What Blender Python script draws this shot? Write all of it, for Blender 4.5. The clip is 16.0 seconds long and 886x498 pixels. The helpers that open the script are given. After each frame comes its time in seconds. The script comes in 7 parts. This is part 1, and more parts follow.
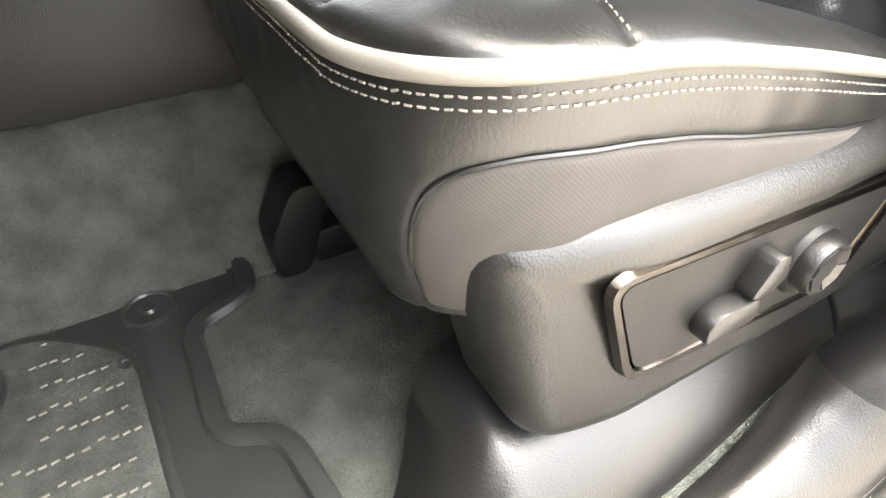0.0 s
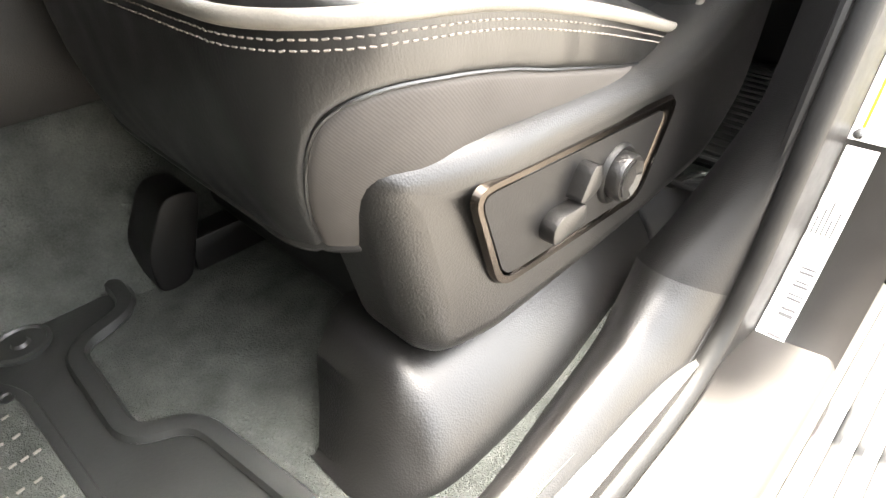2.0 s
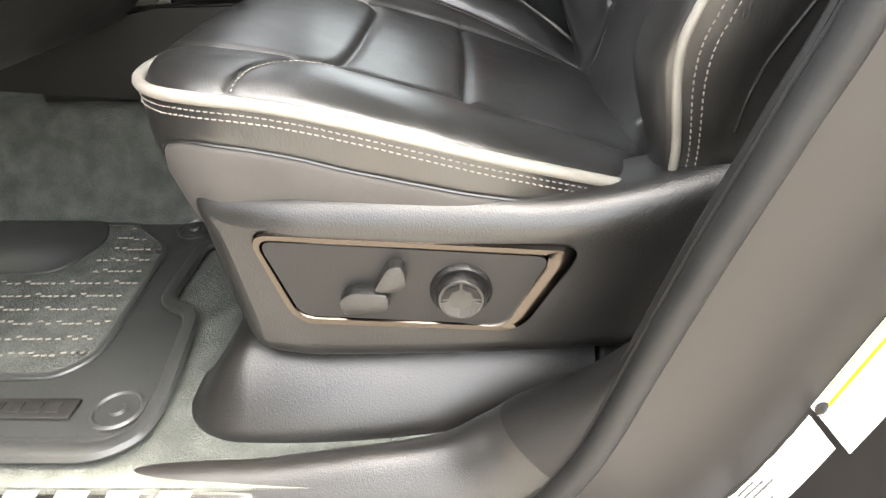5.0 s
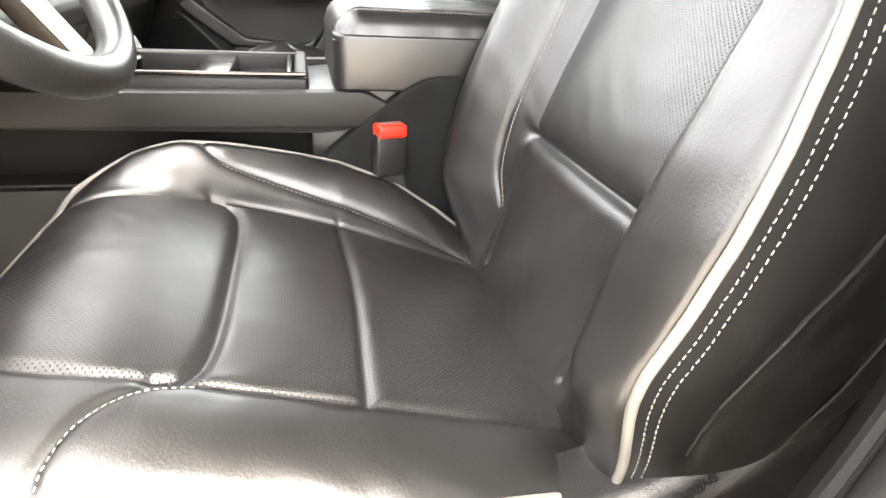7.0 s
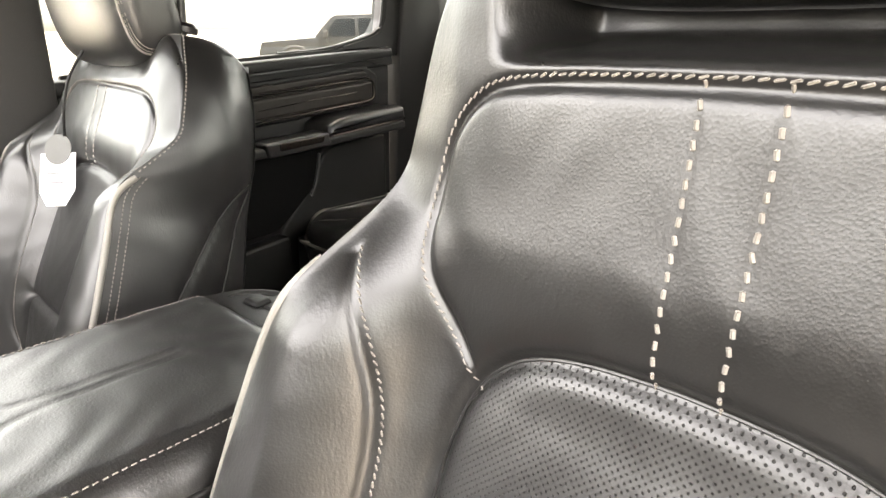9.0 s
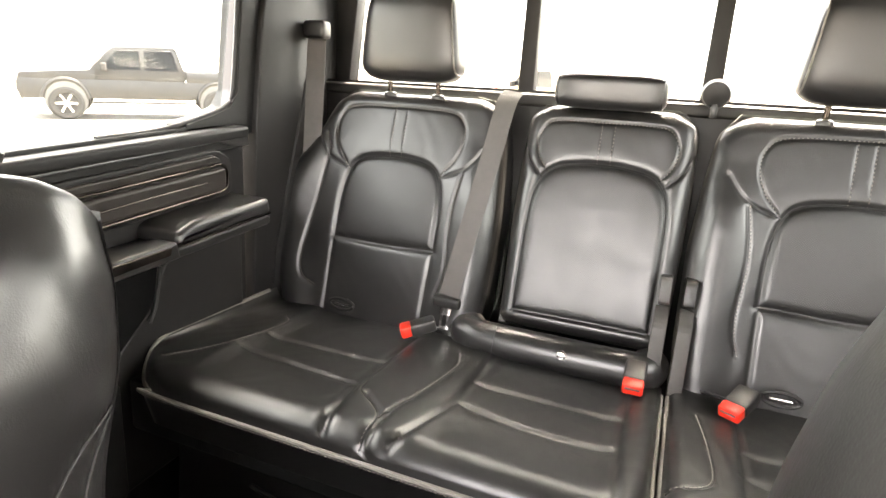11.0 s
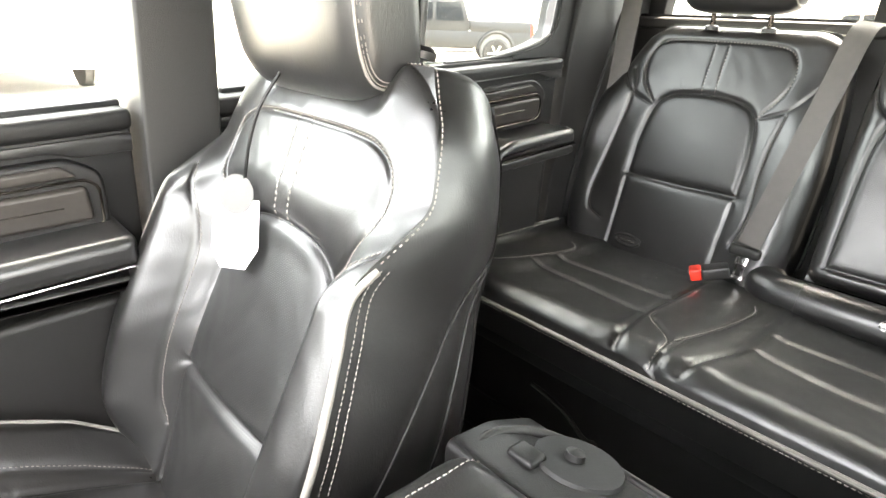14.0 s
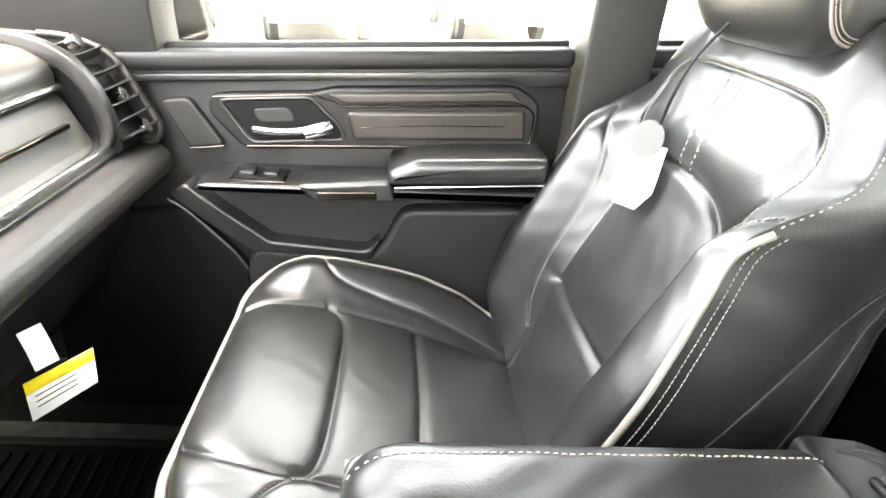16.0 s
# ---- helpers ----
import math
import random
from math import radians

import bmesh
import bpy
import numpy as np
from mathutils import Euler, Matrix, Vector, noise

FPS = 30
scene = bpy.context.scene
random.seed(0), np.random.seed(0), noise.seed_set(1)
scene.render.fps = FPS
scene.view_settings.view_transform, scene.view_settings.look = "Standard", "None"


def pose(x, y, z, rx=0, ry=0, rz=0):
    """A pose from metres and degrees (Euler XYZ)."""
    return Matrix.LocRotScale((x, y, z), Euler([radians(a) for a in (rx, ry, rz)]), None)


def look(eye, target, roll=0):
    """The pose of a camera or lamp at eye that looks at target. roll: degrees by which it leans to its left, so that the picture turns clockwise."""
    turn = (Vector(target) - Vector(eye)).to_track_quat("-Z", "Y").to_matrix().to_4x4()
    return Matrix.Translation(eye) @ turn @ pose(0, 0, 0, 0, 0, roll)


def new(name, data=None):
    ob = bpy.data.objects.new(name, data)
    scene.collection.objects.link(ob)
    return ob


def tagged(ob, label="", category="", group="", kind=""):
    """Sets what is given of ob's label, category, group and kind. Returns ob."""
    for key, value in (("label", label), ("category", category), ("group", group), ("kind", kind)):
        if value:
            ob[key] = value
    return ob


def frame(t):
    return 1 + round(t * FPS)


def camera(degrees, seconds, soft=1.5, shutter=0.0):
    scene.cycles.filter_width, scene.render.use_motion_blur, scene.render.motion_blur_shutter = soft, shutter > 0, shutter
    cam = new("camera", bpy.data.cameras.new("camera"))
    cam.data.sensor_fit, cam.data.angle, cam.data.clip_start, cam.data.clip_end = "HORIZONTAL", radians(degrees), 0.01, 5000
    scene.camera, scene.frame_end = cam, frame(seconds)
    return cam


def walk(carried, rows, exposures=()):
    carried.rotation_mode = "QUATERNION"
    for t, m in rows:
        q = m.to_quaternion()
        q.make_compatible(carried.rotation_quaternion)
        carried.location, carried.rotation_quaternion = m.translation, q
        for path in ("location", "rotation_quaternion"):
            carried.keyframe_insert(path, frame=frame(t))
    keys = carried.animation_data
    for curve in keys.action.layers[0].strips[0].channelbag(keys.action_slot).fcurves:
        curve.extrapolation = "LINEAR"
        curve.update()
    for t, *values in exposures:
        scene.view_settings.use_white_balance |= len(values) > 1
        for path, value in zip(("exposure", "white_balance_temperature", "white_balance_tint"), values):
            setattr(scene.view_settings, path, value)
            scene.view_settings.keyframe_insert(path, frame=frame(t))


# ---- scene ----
cam = camera(74.5, 16.0)
PATH = [
    (0, (-0.021, -0.882, 0.478), (0.687, 0.512, -0.77), -2.9),
    (0.5, (-0.028, -0.88, 0.449), (0.985, 0.286, -0.821), -3.7),
    (1, (-0.058, -0.903, 0.463), (1.083, 0.214, -0.741), -2.5),
    (1.5, (-0.084, -0.939, 0.47), (1.05, 0.203, -0.717), -2.5),
    (2, (-0.092, -0.948, 0.465), (1.034, 0.213, -0.712), -2.1),
    (2.5, (-0.061, -0.958, 0.452), (1.027, 0.241, -0.722), -1.6),
    (3, (0.044, -1.002, 0.447), (1.018, 0.351, -0.657), -2.6),
    (3.5, (0.187, -1.078, 0.461), (0.833, 0.509, -0.571), -1.4),
    (3.7, (0.256, -1.116, 0.481), (0.666, 0.546, -0.553), -1.8),
    (5.8, (0.372, -1.182, 0.559), (0.296, 0.501, -0.518), -1.3),
    (6, (0.352, -1.152, 0.572), (0.322, 0.536, -0.5), -1.3),
    (6.5, (0.314, -1.024, 0.601), (0.449, 0.693, -0.417), -0.7),
    (7, (0.333, -0.971, 0.669), (0.783, 0.765, -0.216), 3.8),
    (7.5, (0.325, -0.872, 0.717), (1.199, 0.836, 0.151), 6.8),
    (8, (0.367, -0.649, 0.806), (1.607, 0.743, 0.084), 7.5),
    (8.6, (0.411, -0.584, 0.847), (1.732, 0.738, 0.136), 4.5),
    (9, (0.438, -0.498, 0.883), (1.863, 0.739, 0.221), 1.0),
    (9.2, (0.452, -0.429, 0.899), (1.929, 0.755, 0.253), -1.2),
    (11.3, (0.564, -0.165, 0.995), (2.387, 0.438, 0.435), 3.2),
    (11.5, (0.563, -0.163, 1.01), (2.388, 0.371, 0.39), 1.9),
    (12, (0.572, -0.174, 1.006), (2.399, 0.269, 0.324), 1.4),
    (12.5, (0.553, -0.171, 1.002), (2.369, 0.362, 0.354), 3.1),
    (13, (0.508, -0.136, 0.972), (2.207, 0.694, 0.32), 4.3),
    (13.5, (0.466, -0.131, 0.943), (1.966, 1.007, 0.267), 4.0),
    (14, (0.436, -0.134, 0.927), (1.727, 1.217, 0.214), 3.6),
    (14.5, (0.439, -0.149, 0.928), (1.555, 1.345, 0.206), 3.6),
    (15, (0.426, -0.161, 0.924), (1.347, 1.449, 0.177), 5.2),
    (15.5, (0.411, -0.162, 0.905), (1.007, 1.556, 0.074), 6.9),
    (16, (0.406, -0.176, 0.905), (0.577, 1.607, 0.016), 5.2),
]
EXPOSURES = [(0.0, 4.7, 7100, 9), (2.5, 4.45, 7100, 9), (3.7, 4.15, 7100, 9), (6.0, 4.45, 7000, 8), (7.0, 5.1, 7400, 10), (8.0, 4.95, 7800, 11), (9.2, 5.1, 7900, 12), (11.3, 6.0, 7900, 14), (12.8, 6.0, 7900, 13), (14.0, 6.0, 7400, 9), (16.0, 5.85, 7300, 9)]
walk(cam, [(t, look(eye, target, roll)) for t, eye, target, roll in PATH], EXPOSURES)

# ---- world, light ----
world = bpy.data.worlds.new("sky")
scene.world = world
world.use_nodes = True
wn = world.node_tree
bg = wn.nodes["Background"]
sky = wn.nodes.new("ShaderNodeTexSky")
sky.sky_type = "NISHITA"
sky.sun_disc = False
SUN_EL, SUN_AZ = 74.0, 352.0          # degrees; azimuth counted from +x towards +y
sky.sun_elevation = radians(SUN_EL)
sky.sun_rotation = radians(90.0 - SUN_AZ)
sky.altitude, sky.air_density, sky.dust_density = 200, 1.0, 6.0
haze = wn.nodes.new("ShaderNodeHueSaturation")
haze.inputs["Saturation"].default_value = 0.35
wn.links.new(sky.outputs[0], haze.inputs["Color"])
wn.links.new(haze.outputs[0], bg.inputs[0])
bg.inputs[1].default_value = 0.15
sun = new("sun", bpy.data.lights.new("sun", "SUN"))
sun.data.energy, sun.data.angle, sun.data.color = 3.0, radians(2.5), (1.0, 0.95, 0.88)
sun_from = Vector((math.cos(radians(SUN_AZ)) * math.cos(radians(SUN_EL)), math.sin(radians(SUN_AZ)) * math.cos(radians(SUN_EL)), math.sin(radians(SUN_EL))))
sun.matrix_world = look(sun_from * 20, (0, 0, 0))


# ---- materials ----
def material(name, color, rough=0.5, metal=0.0, vary=0.15, vary_scale=18.0, grain=None, grain2=None, spec=0.5, coat=0.0, kind=""):
    """A surface with two scales of tone and roughness change and up to two scales of relief (scale, distance in mm)."""
    m = bpy.data.materials.new(name)
    m.use_nodes = True
    t = m.node_tree
    n, l = t.nodes, t.links
    p = n["Principled BSDF"]
    co = n.new("ShaderNodeTexCoord")
    src = co.outputs["Object"]
    a = n.new("ShaderNodeTexNoise")
    a.inputs["Scale"].default_value, a.inputs["Detail"].default_value = vary_scale, 5
    b = n.new("ShaderNodeTexNoise")
    b.inputs["Scale"].default_value, b.inputs["Detail"].default_value = vary_scale * 17, 3
    for q in (a, b):
        l.new(src, q.inputs["Vector"])
    mixn = n.new("ShaderNodeMath")
    mixn.operation = "MULTIPLY_ADD"
    l.new(b.outputs[0], mixn.inputs[0])
    mixn.inputs[1].default_value = 0.45
    l.new(a.outputs[0], mixn.inputs[2])
    ramp = n.new("ShaderNodeMapRange")
    ramp.inputs[1].default_value, ramp.inputs[2].default_value = 0.45, 1.0
    ramp.inputs[3].default_value, ramp.inputs[4].default_value = 1 - vary, 1 + vary
    l.new(mixn.outputs[0], ramp.inputs[0])
    mul = n.new("ShaderNodeVectorMath")
    mul.operation = "MULTIPLY"
    mul.inputs[0].default_value = color
    l.new(ramp.outputs[0], mul.inputs[1])
    l.new(mul.outputs[0], p.inputs["Base Color"])
    rr = n.new("ShaderNodeMapRange")
    rr.inputs[1].default_value, rr.inputs[2].default_value = 0.4, 1.05
    rr.inputs[3].default_value, rr.inputs[4].default_value = max(rough - 0.07, 0.02), min(rough + 0.07, 1)
    l.new(mixn.outputs[0], rr.inputs[0])
    l.new(rr.outputs[0], p.inputs["Roughness"])
    p.inputs["Metallic"].default_value = metal
    p.inputs["Specular IOR Level"].default_value = spec
    p.inputs["Coat Weight"].default_value = coat
    last = None
    for kind_g, g in (("v", grain), ("n", grain2)):
        if not g:
            continue
        tex = n.new("ShaderNodeTexVoronoi" if kind_g == "v" else "ShaderNodeTexNoise")
        tex.inputs["Scale"].default_value = g[0]
        l.new(src, tex.inputs["Vector"])
        bump = n.new("ShaderNodeBump")
        bump.inputs["Strength"].default_value = 1.0
        bump.inputs["Distance"].default_value = g[1] / 1000
        l.new(tex.outputs[0], bump.inputs["Height"])
        if last:
            l.new(last.outputs[0], bump.inputs["Normal"])
        last = bump
    if kind == "perforated":
        uv = n.new("ShaderNodeUVMap")
        mp = n.new("ShaderNodeMapping")
        mp.inputs["Scale"].default_value = (1 / 0.0034, 1 / 0.0034, 1)
        mp.inputs["Rotation"].default_value = (0, 0, radians(45))
        fr = n.new("ShaderNodeVectorMath")
        fr.operation = "FRACTION"
        sb = n.new("ShaderNodeVectorMath")
        sb.operation = "SUBTRACT"
        sb.inputs[1].default_value = (0.5, 0.5, 0)
        ln = n.new("ShaderNodeVectorMath")
        ln.operation = "LENGTH"
        hole = n.new("ShaderNodeMapRange")
        hole.inputs[1].default_value, hole.inputs[2].default_value = 0.11, 0.22
        hole.inputs[3].default_value = 0.35
        l.new(uv.outputs[0], mp.inputs[0])
        l.new(mp.outputs[0], fr.inputs[0])
        l.new(fr.outputs[0], sb.inputs[0])
        l.new(sb.outputs[0], ln.inputs[0])
        l.new(ln.outputs["Value"], hole.inputs[0])
        m2 = n.new("ShaderNodeVectorMath")
        m2.operation = "MULTIPLY"
        l.new(mul.outputs[0], m2.inputs[0])
        l.new(hole.outputs[0], m2.inputs[1])
        l.new(m2.outputs[0], p.inputs["Base Color"])
        bump = n.new("ShaderNodeBump")
        bump.inputs["Distance"].default_value = 0.0008
        l.new(hole.outputs[0], bump.inputs["Height"])
        if last:
            l.new(last.outputs[0], bump.inputs["Normal"])
        last = bump
        ms = n.new("ShaderNodeMath")
        ms.operation = "MULTIPLY"
        ms.inputs[1].default_value = spec
        l.new(hole.outputs[0], ms.inputs[0])
        l.new(ms.outputs[0], p.inputs["Specular IOR Level"])
    if kind == "creased":
        # fine short folds, longer one way, in patches
        mp = n.new("ShaderNodeMapping")
        mp.inputs["Scale"].default_value = (1.0, 0.80, 0.28)
        mp.inputs["Rotation"].default_value = (0.25, 0.15, 0.4)
        fold = n.new("ShaderNodeTexNoise")
        fold.inputs["Scale"].default_value, fold.inputs["Detail"].default_value = 430, 2.0
        patch = n.new("ShaderNodeMapRange")
        patch.inputs[1].default_value, patch.inputs[2].default_value = 0.42, 0.62
        patch.inputs[3].default_value, patch.inputs[4].default_value = 0.2, 0.8
        l.new(src, mp.inputs[0])
        l.new(mp.outputs[0], fold.inputs["Vector"])
        l.new(a.outputs[0], patch.inputs[0])
        bump = n.new("ShaderNodeBump")
        bump.inputs["Distance"].default_value = 0.0003
        l.new(patch.outputs[0], bump.inputs["Strength"])
        l.new(fold.outputs[0], bump.inputs["Height"])
        if last:
            l.new(last.outputs[0], bump.inputs["Normal"])
        last = bump
    if kind == "twill":
        uv = n.new("ShaderNodeUVMap")
        wv = n.new("ShaderNodeTexWave")
        wv.bands_direction = "DIAGONAL"
        wv.inputs["Scale"].default_value = 190.0
        l.new(uv.outputs[0], wv.inputs["Vector"])
        bump = n.new("ShaderNodeBump")
        bump.inputs["Distance"].default_value = 0.00006
        l.new(wv.outputs[1], bump.inputs["Height"])
        last = bump
    if last:
        l.new(last.outputs[0], p.inputs["Normal"])
    return m


LEATHER = material("black_leather", (0.0095, 0.0092, 0.0089), 0.34, vary=0.25, vary_scale=14, grain=(620, 0.07), grain2=(60, 0.04), spec=0.85, kind="creased")
PERF = material("perforated_leather", (0.0110, 0.0107, 0.0104), 0.37, vary=0.22, vary_scale=14, grain=(600, 0.09), spec=0.85, kind="perforated")
TWILL = material("grey_twill", (0.056, 0.052, 0.049), 0.75, vary=0.15, spec=0.3, kind="twill")
PIPING = material("pale_piping", (0.19, 0.178, 0.158), 0.45, vary=0.12, vary_scale=30, grain=(500, 0.15))
THREAD = material("pale_thread", (0.20, 0.182, 0.162), 0.75, vary=0.15, vary_scale=60)
PLASTIC = material("black_grained_plastic", (0.0105, 0.0100, 0.0096), 0.36, vary=0.2, vary_scale=12, grain=(560, 0.20), spec=0.6)
PLASTIC_SOFT = material("satin_black_plastic", (0.0075, 0.0072, 0.0072), 0.46, vary=0.12, vary_scale=10, grain=(650, 0.15), spec=0.35)
PLASTIC_GREY = material("dark_grey_trim", (0.014, 0.0134, 0.0128), 0.5, vary=0.1, vary_scale=9, grain=(600, 0.18), spec=0.4)
CHROME = material("dark_chrome", (0.075, 0.064, 0.055), 0.22, metal=1.0, vary=0.06, vary_scale=20)
BRIGHT = material("bright_metal", (0.75, 0.74, 0.72), 0.2, metal=1.0, vary=0.05)
FELT = material("black_felt", (0.012, 0.0125, 0.012), 0.95, vary=0.3, vary_scale=30, grain=(900, 1.2), spec=0.12)
CARPET = material("charcoal_carpet", (0.090, 0.096, 0.088), 0.95, vary=0.4, vary_scale=25, grain=(900, 1.5), grain2=(260, 2.0), spec=0.15)
MAT_RUBBER = material("grey_black_mat_rubber", (0.030, 0.031, 0.030), 0.36, vary=0.2, vary_scale=20, grain2=(300, 0.15), spec=0.7)
RUBBER = material("black_rubber", (0.010, 0.010, 0.010), 0.5, vary=0.25, vary_scale=20, grain2=(300, 0.2), spec=0.3)
PAINT = material("metallic_taupe_paint", (0.018, 0.0165, 0.0155), 0.36, vary=0.08, vary_scale=40, spec=0.35)
WHITE_PAINT = material("white_paint", (0.78, 0.78, 0.77), 0.3, vary=0.05, coat=0.5)
HEADLINER = material("black_headliner", (0.045, 0.044, 0.042), 0.9, vary=0.08, grain2=(400, 0.4))
RED = material("red_button", (0.75, 0.03, 0.015), 0.4, vary=0.06)
BELT = material("grey_belt_webbing", (0.085, 0.078, 0.073), 0.75, vary=0.12, vary_scale=60, grain=(900, 0.2))
LABEL = material("white_label", (0.82, 0.82, 0.80), 0.45, vary=0.03)
YELLOW = material("yellow_label", (0.85, 0.70, 0.02), 0.45, vary=0.05)
INK = material("dark_ink", (0.10, 0.10, 0.10), 0.6, vary=0.05)


# ---- mesh tools ----
BASE = {}


def thing(name, label, category, base=(0, 0, 0), group="", kind=""):
    e = new(name)
    e.location = base
    e.empty_display_size = 0.05
    BASE[e.name] = Vector(base)
    return tagged(e, label, category, group, kind)


def part(name, geo, mat, parent=None, label="", angle=40, normals=None):
    """Links a bmesh, or (verts, faces[, uvs]), as one mesh object under a thing or a part."""
    base = BASE.get(parent.name, Vector((0, 0, 0))) if parent else Vector((0, 0, 0))
    me = bpy.data.meshes.new(name)
    if isinstance(geo, tuple):
        v = np.asarray(geo[0], float) - np.array(base)
        me.from_pydata(v.tolist(), [], geo[1])
        if len(geo) > 2:
            layer = me.uv_layers.new(name="UVMap")
            idx = np.empty(len(me.loops), dtype=np.int32)
            me.loops.foreach_get("vertex_index", idx)
            layer.data.foreach_set("uv", np.asarray(geo[2], float)[idx].ravel())
    else:
        bmesh.ops.translate(geo, vec=-base, verts=geo.verts)
        bmesh.ops.recalc_face_normals(geo, faces=geo.faces)
        geo.to_mesh(me)
        geo.free()
    me.materials.append(mat)
    me.polygons.foreach_set("use_smooth", [True] * len(me.polygons))
    if angle:
        me.set_sharp_from_angle(angle=radians(angle))
    if normals is not None:
        me.normals_split_custom_set_from_vertices(np.asarray(normals, float).tolist())
    ob = new(name, me)
    if parent:
        ob.parent = parent
        BASE[ob.name] = base
    if label:
        ob["label"] = label
    return ob


def rbox(lo, hi, r=0.01, seg=3, taper=None):
    bm = bmesh.new()
    lo, hi = Vector(lo), Vector(hi)
    bmesh.ops.create_cube(bm, size=1, matrix=Matrix.Translation((lo + hi) / 2) @ Matrix.Diagonal((*(hi - lo), 1)))
    if r:
        bmesh.ops.bevel(bm, geom=bm.edges[:], offset=r, segments=seg, profile=0.5, affect="EDGES", clamp_overlap=True)
    return bm


def prism(poly, axis, a, b, r=0.008, seg=3, shift=(0, 0), scale_b=1.0):
    """A polygon drawn in the two other axes, from a to b along the axis, all edges rounded."""
    bm = bmesh.new()
    k = "xyz".index(axis)
    oth = [i for i in range(3) if i != k]
    c = np.mean(poly, 0)
    rings = []
    for val, sc, sh in ((a, 1.0, (0, 0)), (b, scale_b, shift)):
        ring = []
        for p in poly:
            q = c + (np.array(p) - c) * sc + np.array(sh)
            co = [0, 0, 0]
            co[k], co[oth[0]], co[oth[1]] = val, q[0], q[1]
            ring.append(bm.verts.new(co))
        rings.append(ring)
    n = len(poly)
    bm.faces.new(rings[0])
    bm.faces.new(list(reversed(rings[1])))
    for i in range(n):
        bm.faces.new((rings[0][i], rings[1][i], rings[1][(i + 1) % n], rings[0][(i + 1) % n]))
    bmesh.ops.recalc_face_normals(bm, faces=bm.faces)
    if r:
        bmesh.ops.bevel(bm, geom=bm.edges[:], offset=r, segments=seg, profile=0.5, affect="EDGES", clamp_overlap=True)
    return bm


def cushioned(poly, ya, yb, r, n=8, count=150):
    """A slab drawn in x and z from y = ya, its edge rolled over by r towards the face at y = yb."""
    c = np.vstack([poly, poly[:1]]).astype(float)
    al = np.r_[0, np.cumsum(np.linalg.norm(np.diff(c, axis=0), axis=1))]
    w_ = np.linspace(0, al[-1], count, endpoint=False)
    p = np.stack([np.interp(w_, al, c[:, k]) for k in range(2)], 1)
    t = np.roll(p, -1, 0) - np.roll(p, 1, 0)
    t /= np.linalg.norm(t, axis=1)[:, None]
    m = np.stack([-t[:, 1], t[:, 0]], 1)
    area = 0.5 * np.sum(p[:, 0] * np.roll(p[:, 1], -1) - np.roll(p[:, 0], -1) * p[:, 1])
    m = m if area > 0 else -m
    for _ in range(6):
        m = (np.roll(m, 1, 0) + 2 * m + np.roll(m, -1, 0)) / 4
    s_ = 1 if yb > ya else -1
    rings = [(p, ya)] + [(p + m * r * (1 - math.cos(a)), yb - s_ * r * (1 - math.sin(a))) for a in np.linspace(0, math.pi / 2, n)]
    rings.append((p + m * (r + 0.0008), yb))
    v, f, k = [], [], len(p)
    for q, y in rings:
        v += [(x, y, z) for x, z in q]
    for i in range(len(rings) - 1):
        for j in range(k):
            j2 = (j + 1) % k
            f.append((i * k + j, i * k + j2, (i + 1) * k + j2, (i + 1) * k + j))
    f.append(tuple(range((len(rings) - 1) * k, len(rings) * k)))
    bm = bmesh.new()
    vs = [bm.verts.new(c) for c in v]
    for q in f:
        bm.faces.new([vs[i] for i in q])
    bmesh.ops.recalc_face_normals(bm, faces=bm.faces)
    return bm


def rounded(poly, r, n=5):
    """A polygon with its corners rounded."""
    out = []
    m = len(poly)
    for i in range(m):
        p, a, b = (np.array(poly[j % m], float) for j in (i, i - 1, i + 1))
        la, lb = np.linalg.norm(a - p), np.linalg.norm(b - p)
        d = min(r, la * 0.45, lb * 0.45)
        s, e = p + (a - p) / la * d, p + (b - p) / lb * d
        for t in np.linspace(0, 1, n):
            out.append(tuple((1 - t) ** 2 * s + 2 * t * (1 - t) * p + t * t * e))
    return out


def spline(pts, n=60, closed=False):
    """A smooth line through points, evenly spaced."""
    p = np.array(pts, float)
    if len(p) == 2:
        return p[0] + np.linspace(0, 1, n)[:, None] * (p[1] - p[0])
    q = np.vstack([p[-1], p, p[0], p[1]]) if closed else np.vstack([2 * p[0] - p[1], p, 2 * p[-1] - p[-2]])
    out = []
    for i in range(1, len(q) - 2):
        t = np.linspace(0, 1, 24, endpoint=False)[:, None]
        a, b, c, d = q[i - 1 : i + 3]
        out.append(0.5 * (2 * b + (c - a) * t + (2 * a - 5 * b + 4 * c - d) * t**2 + (3 * b - a - 3 * c + d) * t**3))
    out = np.vstack(out + [q[-2][None]])
    s = np.r_[0, np.cumsum(np.linalg.norm(np.diff(out, axis=0), axis=1))]
    w = np.linspace(0, s[-1], n)
    return np.stack([np.interp(w, s, out[:, k]) for k in range(out.shape[1])], 1)


